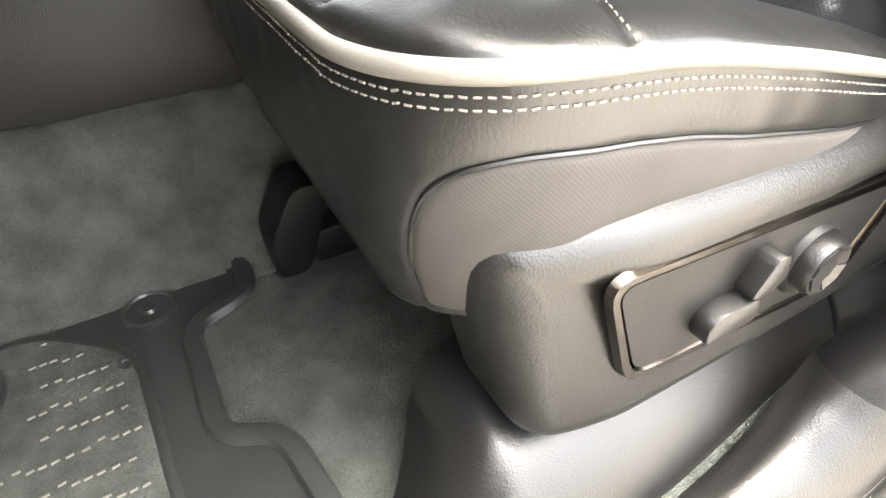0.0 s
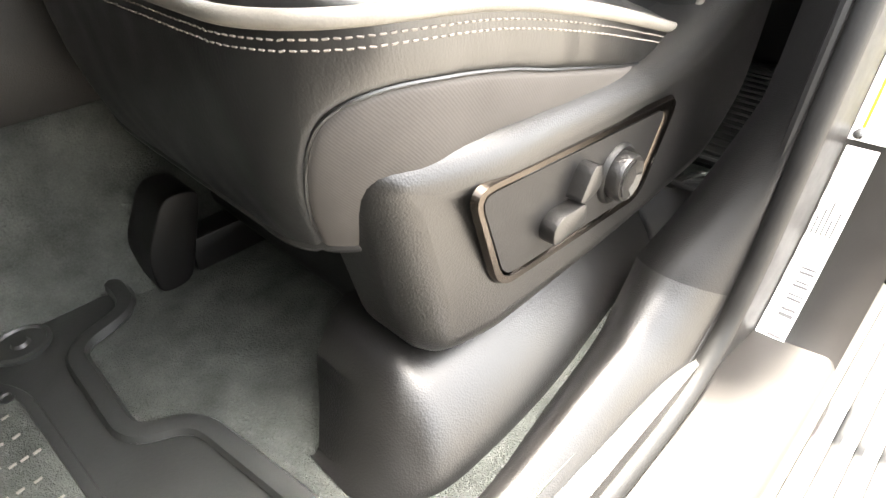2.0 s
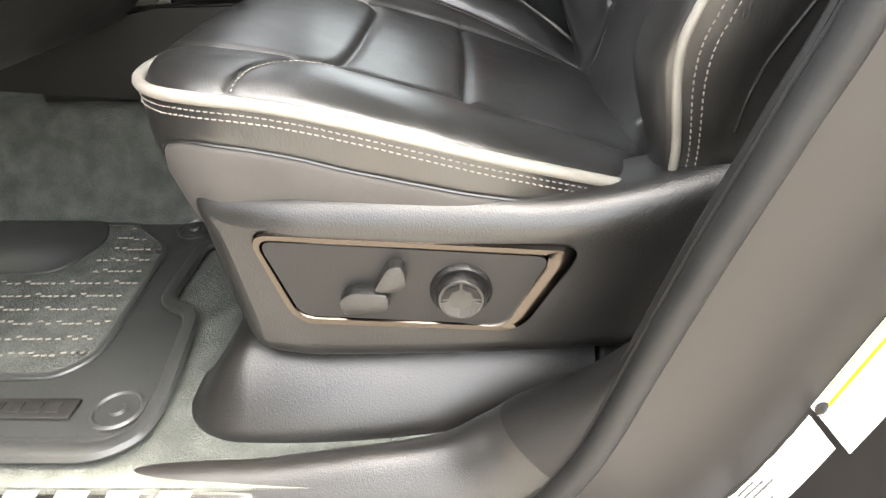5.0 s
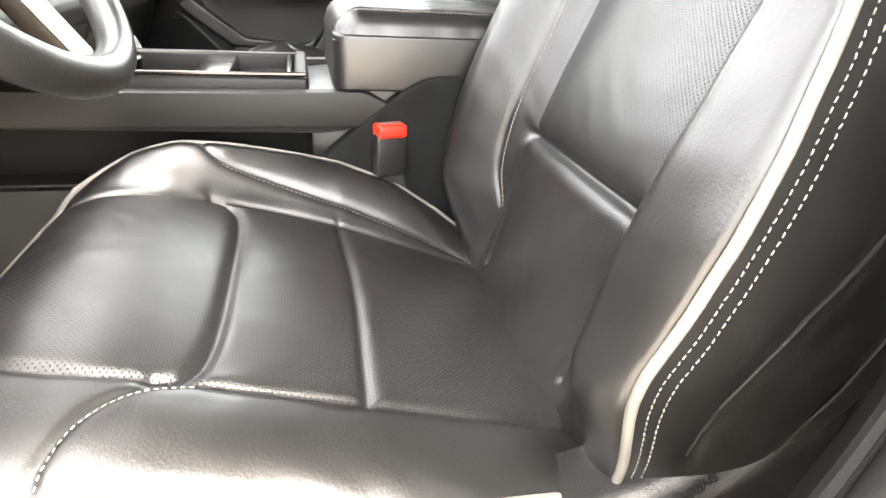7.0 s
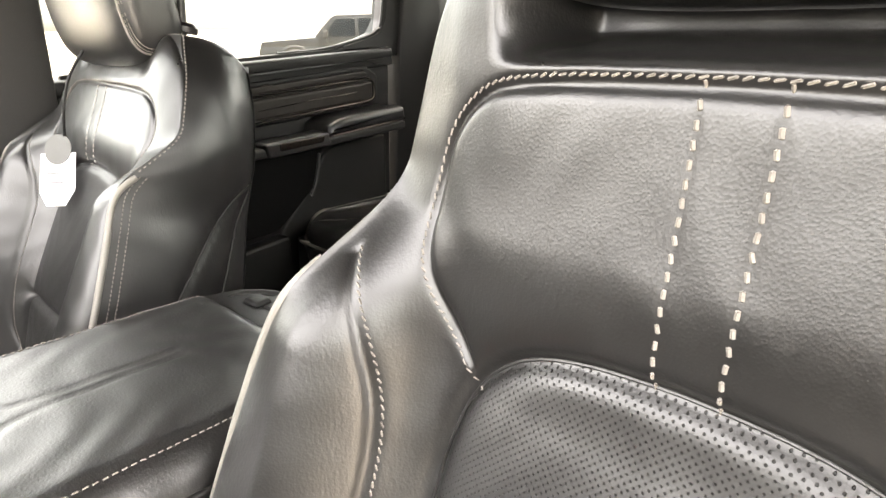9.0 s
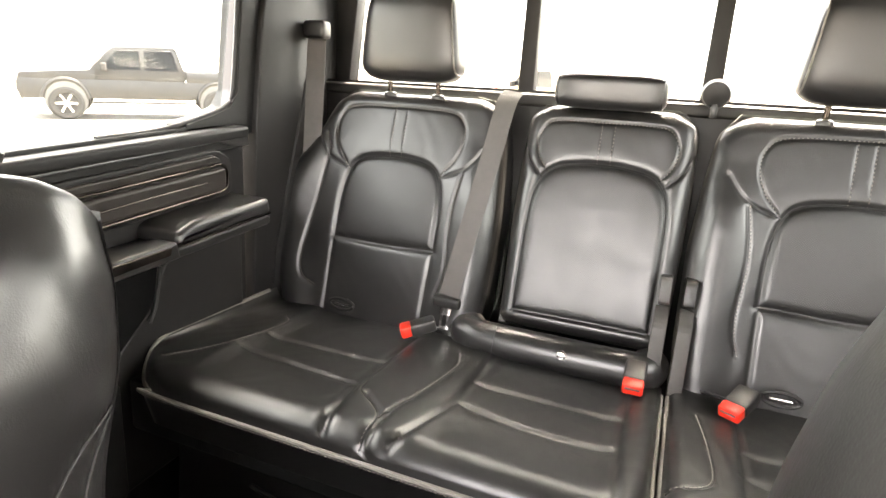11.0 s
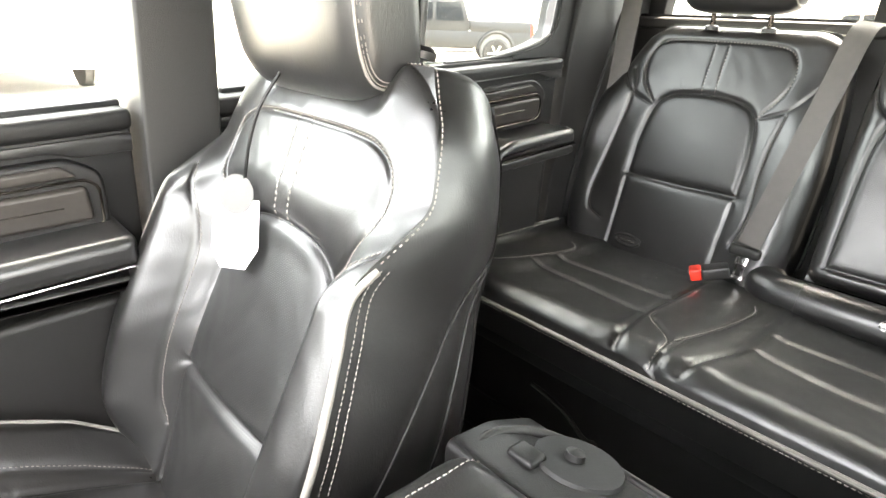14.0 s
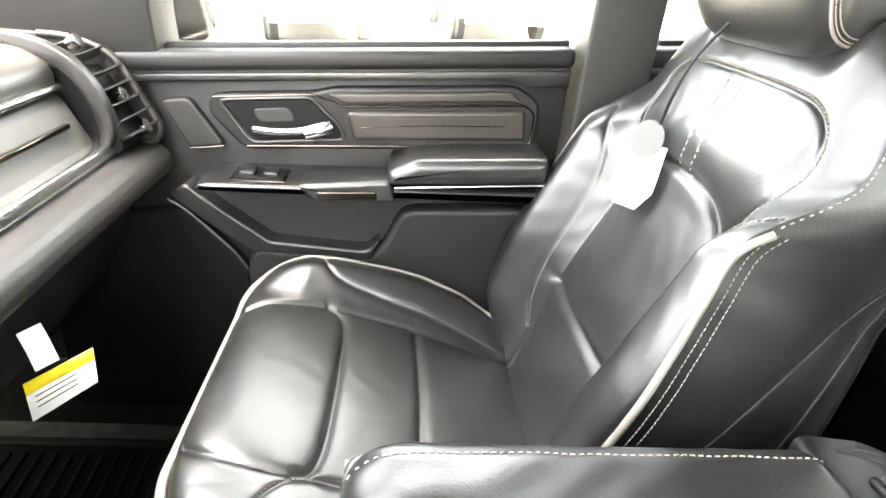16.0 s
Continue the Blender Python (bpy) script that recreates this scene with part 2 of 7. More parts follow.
def tube(pts, r, n=8, flat=1.0, up=(0, 0, 1), caps=True):
    """A rod along a line; flat below 1 makes it a strap lying across the up direction."""
    p = np.array(pts, float)
    t = np.gradient(p, axis=0)
    t /= np.linalg.norm(t, axis=1)[:, None] + 1e-12
    u = np.cross(t, up)
    bad = np.linalg.norm(u, axis=1) < 1e-3
    u[bad] = np.cross(t[bad], (1, 0, 0)) + np.cross(t[bad], (0, 1, 0))
    u /= np.linalg.norm(u, axis=1)[:, None] + 1e-12
    v = np.cross(u, t)
    a = np.linspace(0, 2 * np.pi, n, endpoint=False)
    ring = p[:, None] + r * (np.cos(a)[None, :, None] * u[:, None] + flat * np.sin(a)[None, :, None] * v[:, None])
    verts = ring.reshape(-1, 3)
    faces = []
    for i in range(len(p) - 1):
        for j in range(n):
            k = (j + 1) % n
            faces.append((i * n + j, i * n + k, (i + 1) * n + k, (i + 1) * n + j))
    if caps:
        faces += [tuple(range(n))[::-1], tuple(range((len(p) - 1) * n, len(p) * n))]
    return verts, faces


def strap(pts, width, thick, side):
    """A flat webbing strip along a line; side is the direction across it."""
    p = np.array(pts, float)
    s = np.broadcast_to(np.array(side, float), p.shape)
    s = s / np.linalg.norm(s, axis=1)[:, None]
    t = np.gradient(p, axis=0)
    t /= np.linalg.norm(t, axis=1)[:, None]
    u = np.cross(t, s)
    prof = [(-0.5, -0.3), (-0.46, 0.5), (0.46, 0.5), (0.5, -0.3), (0.46, -0.5), (-0.46, -0.5)]
    ring = np.stack([p + s * width * a + u * thick * b for a, b in prof], 1)
    n = len(prof)
    f = []
    for i in range(len(p) - 1):
        for j in range(n):
            k = (j + 1) % n
            f.append((i * n + j, i * n + k, (i + 1) * n + k, (i + 1) * n + j))
    f += [tuple(range(n))[::-1], tuple(range((len(p) - 1) * n, len(p) * n))]
    return ring.reshape(-1, 3), f


def lathe(prof, centre, axis=(0, 0, 1), n=24):
    """A turned shape: (radius, height) pairs round an axis."""
    ax = Vector(axis).normalized()
    rot = ax.to_track_quat("Z", "Y").to_matrix()
    verts, faces = [], []
    for r, h in prof:
        for k in range(n):
            a = 2 * math.pi * k / n
            verts.append(Vector(centre) + rot @ Vector((r * math.cos(a), r * math.sin(a), h)))
    for i in range(len(prof) - 1):
        for k in range(n):
            k2 = (k + 1) % n
            faces.append((i * n + k, i * n + k2, (i + 1) * n + k2, (i + 1) * n + k))
    faces += [tuple(range(n))[::-1], tuple(range((len(prof) - 1) * n, len(prof) * n))]
    return [tuple(v) for v in verts], faces


def merge(*geos):
    v, f = [], []
    for a, b in geos:
        o = len(v)
        v += [tuple(p) for p in a]
        f += [tuple(i + o for i in q) for q in b]
    return v, f


def dist_to(U, V, line):
    """Distance of each (U, V) to a polyline."""
    d = np.full(U.shape, 9.0)
    line = np.asarray(line, float)
    for a, b in zip(line[:-1], line[1:]):
        e = b - a
        t = np.clip(((U - a[0]) * e[0] + (V - a[1]) * e[1]) / (e @ e + 1e-12), 0, 1)
        d = np.minimum(d, np.hypot(U - a[0] - t * e[0], V - a[1] - t * e[1]))
    return d


def inside(U, V, poly):
    r = np.zeros(U.shape, bool)
    p = np.asarray(poly, float)
    for (x0, y0), (x1, y1) in zip(p, np.roll(p, -1, 0)):
        c = ((y0 > V) != (y1 > V)) & (U < (x1 - x0) * (V - y0) / (y1 - y0 + 1e-12) + x0)
        r ^= c
    return r


def grid_normals(P, sign):
    """Normals of a grid of points, so that panels cut from one sheet shade as one."""
    n = np.cross(np.gradient(P, axis=0), np.gradient(P, axis=1)) * sign
    return (n / (np.linalg.norm(n, axis=-1)[..., None] + 1e-15)).reshape(-1, 3)


class Sheet:
    """Upholstery: a smooth sheet over (u, v) in metres, pulled in along its seams."""

    def __init__(self, fn, heart, seams=(), wrinkle=0.0):
        self.fn, self.heart, self.seams, self.wrinkle = fn, np.array(heart, float), seams, wrinkle
        self.sign = 1.0

    def raw(self, U, V):
        e = 4e-4
        p = self.fn(U, V)
        n = np.cross(self.fn(U + e, V) - self.fn(U - e, V), self.fn(U, V + e) - self.fn(U, V - e))
        n /= np.linalg.norm(n, axis=-1)[..., None] + 1e-15
        return p, n * self.sign

    def orient(self, U, V):
        p, n = self.raw(U, V)
        self.sign = 1.0 if ((p - self.heart) * n).sum(-1).mean() > 0 else -1.0

    def pos(self, U, V, lift=0.0):
        p, n = self.raw(U, V)
        d = np.full(U.shape, float(lift))
        pull = np.zeros(U.shape)
        for line, depth, width in self.seams:
            q = dist_to(U, V, line) / width
            pull = np.maximum(pull, depth * (0.45 * np.exp(-4 * q * q) + 0.30 * np.exp(-q * q) + 0.25 * np.exp(-q * 0.5)) * 1.15)
        d -= pull
        if self.wrinkle:
            d += self.wrinkle * (np.sin(U * 83 + 3 * np.sin(V * 37)) * np.sin(V * 61 + 2 * np.sin(U * 29)))
        return p + n * d[..., None], n

    def build(self, us, vs, regions, parent, default=("panel", None, "")):
        """Regions: (name, polygon or test, material, label)."""
        U, V = np.meshgrid(us, vs, indexing="ij")
        self.orient(U, V)
        P, _ = self.pos(U, V)
        m, k = U.shape
        uc, vc = (U[:-1, :-1] + U[1:, 1:]) / 2, (V[:-1, :-1] + V[1:, 1:]) / 2
        left = np.ones(uc.shape, bool)
        idx = np.arange(m * k).reshape(m, k)
        quads = np.stack([idx[:-1, :-1], idx[1:, :-1], idx[1:, 1:], idx[:-1, 1:]], -1)
        if self.sign < 0:
            quads = quads[..., ::-1]
        flat, uvs = P.reshape(-1, 3), np.stack([U, V], -1).reshape(-1, 2)
        nrm = grid_normals(P, self.sign) if regions else None
        made = []
        for name, test, mat, label in list(regions) + [(default[0], None, default[1], default[2])]:
            pick = left if test is None else left & (test(uc, vc) if callable(test) else inside(uc, vc, test))
            left = left & ~pick
            q = quads[pick]
            if not len(q):
                continue
            used, inv = np.unique(q, return_inverse=True)
            made.append(part(name, (flat[used], inv.reshape(-1, 4).tolist(), uvs[used]), mat, parent, label, angle=0, normals=None if nrm is None else nrm[used]))
        return made

    def thread(self, line, pitch=0.0062, length=0.0046, r=0.0009, off=0.0, lift=0.0006, slant=0.0):
        """Single stitches along a line drawn on the sheet."""
        line = np.asarray(line, float)
        tot = np.linalg.norm(np.diff(line, axis=0), axis=1).sum()
        n = max(int(tot / pitch), 2)
        s = np.r_[0, np.cumsum(np.linalg.norm(np.diff(line, axis=0), axis=1))]
        w = np.linspace(0, s[-1], n)
        c = np.stack([np.interp(w, s, line[:, k]) for k in range(2)], 1)
        t = np.gradient(c, axis=0)
        t /= np.linalg.norm(t, axis=1)[:, None]
        c = c + off * np.stack([-t[:, 1], t[:, 0]], 1)
        mid, nn = self.pos(c[:, 0], c[:, 1], lift)
        e = c + t * 0.001
        d = self.pos(e[:, 0], e[:, 1], lift)[0] - mid
        d /= np.linalg.norm(d, axis=1)[:, None] + 1e-12
        sd = np.cross(nn, d)
        wob = slant + np.random.default_rng(n).normal(0, 0.10, len(d))[:, None]
        d = d * np.cos(wob) + sd * np.sin(wob)
        sd = np.cross(nn, d)
        verts, faces = [], []
        for p, a, b, up in zip(mid, d, sd, nn):
            o = len(verts)
            verts.append(p - a * length / 2 - up * r)
            for f in (-0.34, 0.34):
                for x, y in ((1, 0), (0, 1), (-1, 0), (0, -1)):
                    verts.append(p + a * length * f + b * r * x + up * r * y)
            verts.append(p + a * length / 2 - up * r)
            for j in range(4):
                k = (j + 1) % 4
                faces.append((o, o + 1 + k, o + 1 + j))
                faces.append((o + 1 + j, o + 1 + k, o + 5 + k, o + 5 + j))
                faces.append((o + 9, o + 5 + j, o + 5 + k))
        return [tuple(v) for v in verts], faces

    def cord(self, line, r, lift=0.0, n=8):
        line = np.asarray(line, float)
        p, _ = self.pos(line[:, 0], line[:, 1], lift)
        return tube(p, r, n)


def step(a, b, x):
    t = np.clip((x - a) / (b - a), 0, 1)
    return t * t * (3 - 2 * t)


def curve_text(name, text, size, mat, matrix, parent=None, extrude=0.0005):
    c = bpy.data.curves.new(name, "FONT")
    c.body, c.size, c.extrude, c.align_x, c.align_y = text, size, extrude, "CENTER", "CENTER"
    c.materials.append(mat)
    ob = new(name, c)
    ob.matrix_world = matrix
    if parent:
        ob.parent = parent
        ob.matrix_parent_inverse = Matrix.Translation(-BASE.get(parent.name, Vector((0, 0, 0))))
    return ob


# ---- front seats ----
import mathutils
AIRBAG_AT = (0.617, -0.704, 0.306)


def front_seat(yc, s, dx, dz, foot, recline, size, label, wide=(1.0, 1.0), crest=0.64, nose=0.0, aside=0.0, upper_wide=(1.0, 1.0), rest=0.03, high=1, bend=0.0, rest_aside=0.0):
    """A power bucket seat; s is -1 where the door lies towards -y, +1 towards +y. foot: x, z of the backrest plane's lower end; high: the side (+1 door, -1 console) whose cushion bolster stands higher; bend: how far the top leans forward."""
    BACK_D = np.array((math.sin(radians(recline)), math.cos(radians(recline))))
    BACK_O = np.array(foot) - np.array((dx, dz))
    seat = thing("front_seat", label, "car seat", (0.3 + dx, yc, 0.0), group="front seats")
    seat.scale = (size, size, size)
    heart = (0.3 + dx, yc, 0.2)

    def W(x, w, z):
        return np.stack([x + dx, yc + s * w, z + dz], -1)

    def WB(x, w, z, h):
        """As W, with the backrest's edge widths towards the door and the console."""
        k = np.where(w > 0, wide[0], wide[1])
        k = k + (np.where(w > 0, upper_wide[0], upper_wide[1]) - k) * step(0.36, 0.50, h)
        return W(x, w * (1 + (k - 1) * step(0.09, 0.24, np.abs(w))) + aside, z)

    def lip(h):
        """How far the piped edge stands forward of the backrest plane."""
        return 0.066 * (1 - step(0.38, 0.50, h)) * step(-0.06, 0.09, h) - 0.004

    def curl(h):
        """The backrest's upper part bends forward under the headrest."""
        return bend * np.clip((h - 0.38) / 0.21, 0, 1.25) ** 1.5

    def hx(h):
        """Heights near the backrest's top, pressed down to its crest."""
        return np.where(h > 0.46, 0.46 + (h - 0.46) * (crest - 0.46) / 0.18, h)

    def ux(u):
        """Cushion depth with its nose drawn back."""
        return u + nose * np.clip(1 - u / 0.22, 0, 1)

    # -- cushion top --
    def hw(u):
        return 0.165 + 0.107 * np.sqrt(np.clip(1 - (1 - np.clip(u / 0.11, 0, 1)) ** 2, 0, 1)) - 0.037 * step(0.28, 0.56, u)

    knots = np.linspace(0, 0.6, 61)
    pipe_z = np.interp(knots, [0, 0.05, 0.12, 0.25, 0.38, 0.50, 0.6], [0.380, 0.384, 0.382, 0.353, 0.313, 0.276, 0.25])
    pipe_z = np.convolve(np.pad(pipe_z, 6, mode="edge"), np.ones(13) / 13, "valid")

    lift_u, lift_z = [0, 0.06, 0.12, 0.19, 0.26, 0.33, 0.41, 0.47, 0.53, 0.6], [0.010, 0.034, 0.050, 0.058, 0.064, 0.070, 0.066, 0.046, 0.018, 0.0]

    def z_pipe(u, w):
        """Height of the piped edge; it climbs along the higher bolster."""
        return np.interp(u, knots, pipe_z) + np.interp(u, lift_u, lift_z) * step(0.13, 0.21, w * high)

    knots = np.linspace(0, 0.6, 61)
    rise = np.interp(knots, [0, 0.04, 0.09, 0.14, 0.203, 0.327, 0.45, 0.53, 0.6], [0.412, 0.413, 0.411, 0.404, 0.389, 0.353, 0.312, 0.282, 0.262])
    rise = np.convolve(np.pad(rise, 4, mode="edge"), np.ones(9) / 9, "valid")

    def top(U, V):
        h = hw(U)
        a = np.abs(V)
        zc = np.interp(U, knots, rise) - 0.006 * (np.minimum(a, 0.2) / 0.16) ** 2
        zp = z_pipe(U, V)
        low_side = 0.007 * step(0.15, 0.205, a) * step(0.06, 0.2, U) * (1 - 0.6 * step(0.42, 0.57, U))
        high_side = np.clip(zp + 0.010 - zc, 0, 1) * step(0.165, 0.250, a)
        crown = zc + np.where(V * high > 0, high_side, low_side)
        e1, e2 = np.clip(h - a, 0, 1), np.clip(U, 0, 1)
        r = np.where(V * high > 0, 0.034, 0.066)
        q1 = np.clip(1 - e1 / r, 0, 1)
        q2 = np.clip(1 - e2 / 0.075, 0, 1)
        q = np.clip((q1**2.6 + q2**2.6) ** (1 / 2.6), 0, 1)
        z = crown - (crown - zp) * (1 - np.sqrt(np.clip(1 - q * q, 0, 1)))
        return W(ux(U) + 0.05, V, z)

    w_in = 0.174
    side = [[(0.015, k * 0.146), (0.06, k * 0.162), (0.16, k * w_in), (0.35, k * 0.175), (0.56, k * 0.158)] for k in (1, -1)]
    s1 = [(0.168, -0.175), (0.192, -0.166), (0.206, -0.12), (0.210, 0), (0.206, 0.12), (0.192, 0.166), (0.168, 0.175)]
    s2 = [(0.325, -0.175), (0.330, 0), (0.325, 0.175)]
    s3 = [(0.525, -0.160), (0.528, 0), (0.525, 0.160)]
    long_line = [(0.148, 0.264), (0.150, 0.252), (0.162, 0.234), (0.190, 0.218), (0.27, 0.206), (0.38, 0.197), (0.48, 0.184), (0.525, 0.166)]
    short_line = [(0.118, 0.264), (0.120, 0.250), (0.128, 0.226), (0.144, 0.203), (0.166, 0.188), (0.196, 0.180)]
    deco = [[(u, k * w) for u, w in (long_line if k == high else short_line)] for k in (1, -1)]
    side = [spline(q, 40) for q in side]
    s1, s2, s3 = spline(s1, 40), spline(s2, 12), spline(s3, 12)
    deco = [spline(q, 50) for q in deco]
    seams = [(q, 0.006, 0.008) for q in side] + [(s1, 0.0085, 0.011), (s2, 0.007, 0.010), (s3, 0.006, 0.009)] + [(q, 0.0030, 0.0062) for q in deco]

    # the sheet is drawn in true widths; its grid follows the outline
    cush = Sheet(top, heart, seams, 0.0003)
    us = np.r_[np.linspace(0.0, 0.02, 7) ** 1.0, np.linspace(0.0225, 0.575, 210)]
    ts = np.linspace(-1, 1, 221)
    U, T = np.meshgrid(us, ts, indexing="ij")
    V = T * hw(U)
    cush.orient(U, V)
    P, _ = cush.pos(U, V)
    idx = np.arange(U.size).reshape(U.shape)
    quads = np.stack([idx[:-1, :-1], idx[1:, :-1], idx[1:, 1:], idx[:-1, 1:]], -1)
    if cush.sign < 0:
        quads = quads[..., ::-1]
    uc, vc = (U[:-1, :-1] + U[1:, 1:]) / 2, (V[:-1, :-1] + V[1:, 1:]) / 2
    ws = np.interp(uc, side[0][:, 0], side[0][:, 1])
    mid = np.abs(vc) < ws
    u1 = np.interp(vc, s1[:, 1], s1[:, 0])
    tests = [
        ("cushion_front_panel", mid & (uc < u1), PERF, "black perforated leather cushion panel"),
        ("cushion_middle_panel", mid & (uc >= u1) & (uc < 0.329), PERF, "black perforated leather cushion panel"),
        ("cushion_rear_panel", mid & (uc >= 0.329), PERF, "black perforated leather cushion panel"),
        ("cushion_bolster", ~mid & (vc > 0), LEATHER, "smooth black leather bolster"),
        ("cushion_bolster", ~mid & (vc < 0), LEATHER, "smooth black leather bolster"),
    ]
    uvs = np.stack([U, V], -1).reshape(-1, 2)
    nrm = grid_normals(P, cush.sign)
    for name, pick, mat, lab in tests:
        used, inv = np.unique(quads[pick], return_inverse=True)
        part(name, (P.reshape(-1, 3)[used], inv.reshape(-1, 4).tolist(), uvs[used]), mat, seat, lab, angle=0, normals=nrm[used])
    for q in deco:
        part("stitching", cush.thread(q, 0.0056, 0.0038, 0.00065, 0.003), THREAD, seat, "pale stitched seam")

    # -- piping and side of the cushion --
    uu = np.r_[np.linspace(0.575, 0.12, 60), 0.11 * (1 - np.sin(np.linspace(0, np.pi / 2, 20)))]
    rim = np.vstack([np.stack([uu, hw(uu)], 1), np.stack([np.zeros(21), np.linspace(0.155, -0.155, 21)], 1), np.stack([uu[::-1], -hw(uu[::-1])], 1)])
    rim = np.array([r for i, r in enumerate(rim) if i == 0 or np.hypot(*(r - rim[i - 1])) > 1e-4])
    rim = spline(rim, 260)
    arc = np.r_[0, np.cumsum(np.linalg.norm(np.diff(rim, axis=0), axis=1))]
    tang = np.gradient(rim, axis=0)
    tang /= np.linalg.norm(tang, axis=1)[:, None]
    outn = np.stack([tang[:, 1], -tang[:, 0]], 1)
    if (outn * (rim - np.array((0.3, 0)))).sum(1).mean() < 0:
        outn = -outn
    p_rim = W(ux(rim[:, 0]) + 0.05, rim[:, 1], z_pipe(rim[:, 0], rim[:, 1]))

    def skirt(S, D):
        """S along the rim, D down from the piping."""
        x, w = np.interp(S, arc, rim[:, 0]), np.interp(S, arc, rim[:, 1])
        ox, ow = np.interp(S, arc, outn[:, 0]), np.interp(S, arc, outn[:, 1])
        z0 = z_pipe(x, w)
        f = np.clip(D / 0.152, 0, 1.2)
        b = 0.010 * np.sin(np.clip(f * 2.2, 0, np.pi)) - (0.022 + 0.014 * np.clip(ow, 0, 1)) * f**1.5
        return W(ux(x) + 0.05 + ox * b, w + ow * b, z0 - D)

    sk = Sheet(skirt, heart, [], 0.0004)
    fab_top = spline([(0.02, 0.012), (0.10, 0.024), (0.22, 0.038), (0.34, 0.045), (0.43, 0.043), (0.50, 0.041), (0.535, 0.045), (0.560, 0.057), (0.576, 0.080), (0.590, 0.125), (0.597, 0.18)], 110)
    sk.seams = [(fab_top, 0.003, 0.004)]
    fab_poly = [tuple(p) for p in fab_top] + [(0.0, 0.18), (0.0, 0.0)]
    sk.build(np.linspace(0, arc[-1], 520), np.linspace(0, 0.176, 88),
             [("fabric_panel", fab_poly, TWILL, "grey twill fabric side panel")], seat, ("cushion_side", LEATHER, "smooth black leather cushion side"))
    part("seam_cord", sk.cord(fab_top[:-4], 0.0016, 0.0012, 6), LEATHER, seat, "black sewn edge")
    part("piping", tube(p_rim + (0, 0, 0.001), 0.0058, 10), PIPING, seat, "pale leather piping")
    rows = [sk.thread(np.stack([np.linspace(0.01, arc[-1] - 0.01, 220), np.full(220, d)], 1), 0.0064, 0.0048, 0.00075) for d in (0.0095, 0.0155)]
    for g in rows:
        part("stitching", g, THREAD, seat, "pale stitched seam")
    hem = np.stack([np.linspace(0.0, arc[-1], 240), np.full(240, 0.175)], 1)
    part("hem", sk.cord(hem, 0.0045, -0.002), LEATHER, seat, "rolled lower hem")

    # -- backrest front --
    def hb(h):
        return np.interp(h, [-0.06, 0.0, 0.10, 0.22, 0.34, 0.43, 0.48, 0.55, 0.61, 0.64], [0.235, 0.258, 0.280, 0.284, 0.264, 0.239, 0.230, 0.214, 0.192, 0.158])

    hgrid = np.linspace(-0.06, 0.64, 200)
    hsm = np.convolve(np.pad(hb(hgrid), 12, mode="edge"), np.ones(25) / 25, "valid")

    def hbs(h):
        return np.interp(h, hgrid, hsm)

    def back(H, V):
        a = np.abs(V)
        e = hbs(H)
        bolster = 0.072 * step(0.14, 0.225, a) * (1 - step(0.36, 0.47, H)) * step(-0.08, 0.06, H)
        pad = 0.010 * (1 - np.clip(a / 0.14, 0, 1) ** 2) * step(0.5, 0.3, H)
        upper = 0.020 * step(0.36, 0.46, H) - 0.016 * (V / 0.2) ** 2 * step(0.36, 0.5, H)
        lumbar = 0.012 * np.exp(-((H - 0.17) / 0.12) ** 2)
        crown = bolster + pad + upper + lumbar
        q1 = np.clip(1 - (e - a) / 0.055, 0, 1)
        q2 = np.clip(1 - (0.64 - H) / 0.07, 0, 1)
        q = np.clip((q1**2.4 + q2**2.4) ** (1 / 2.4), 0, 1)
        p = crown - (crown - lip(H) * (q1 >= q2) + 0.004 * (q1 < q2)) * (1 - np.sqrt(np.clip(1 - q * q, 0, 1)))
        p = p + curl(H) - (0.075 if bend else 0.010) * step(0.549, 0.590, H) * (1 - step(0.105, 0.140, a))
        x = BACK_O[0] + BACK_D[0] * hx(H) - BACK_D[1] * p
        z = BACK_O[1] + BACK_D[1] * hx(H) + BACK_D[0] * p
        return WB(x, V, z, H)

    bheart = (0.75 + dx, yc, 0.6)
    arch = spline([(0.150, -0.135), (0.25, -0.138), (0.325, -0.135), (0.370, -0.118), (0.396, -0.075), (0.404, 0), (0.396, 0.075), (0.370, 0.118), (0.325, 0.135), (0.25, 0.138), (0.150, 0.135)], 90)
    crease = spline([(0.150, -0.135), (0.152, 0), (0.150, 0.135)], 14)
    low = [spline([(0.150, k * 0.135), (0.07, k * 0.132), (-0.03, k * 0.125)], 16) for k in (1, -1)]
    upper = [spline([(0.366, k * 0.118), (0.400, k * 0.146), (0.435, k * 0.170), (0.470, k * 0.177), (0.510, k * 0.168), (0.534, k * 0.142), (0.542, k * 0.10), (0.544, 0)], 60) for k in (1, -1)]
    wing = [spline([(0.428, k * 0.226), (0.405, k * 0.206), (0.372, k * 0.187), (0.32, k * 0.174), (0.24, k * 0.171), (0.15, k * 0.170), (0.085, k * 0.164), (0.045, k * 0.148)], 60) for k in (1, -1)]
    strip = [spline([(0.404, k * 0.0155), (0.545, k * 0.0165)], 20) for k in (1, -1)]
    bs = Sheet(back, bheart, [(arch, 0.0095, 0.010), (crease, 0.012, 0.013)] + [(q, 0.006, 0.008) for q in low] + [(q, 0.004, 0.005) for q in upper] + [(q, 0.003, 0.0045) for q in wing] + [(q, 0.0012, 0.003) for q in strip], 0.0003)
    hs, ts = np.r_[np.linspace(-0.06, 0.625, 260), np.linspace(0.628, 0.64, 6)], np.linspace(-1, 1, 210)
    H, T = np.meshgrid(hs, ts, indexing="ij")
    V = T * hbs(H)
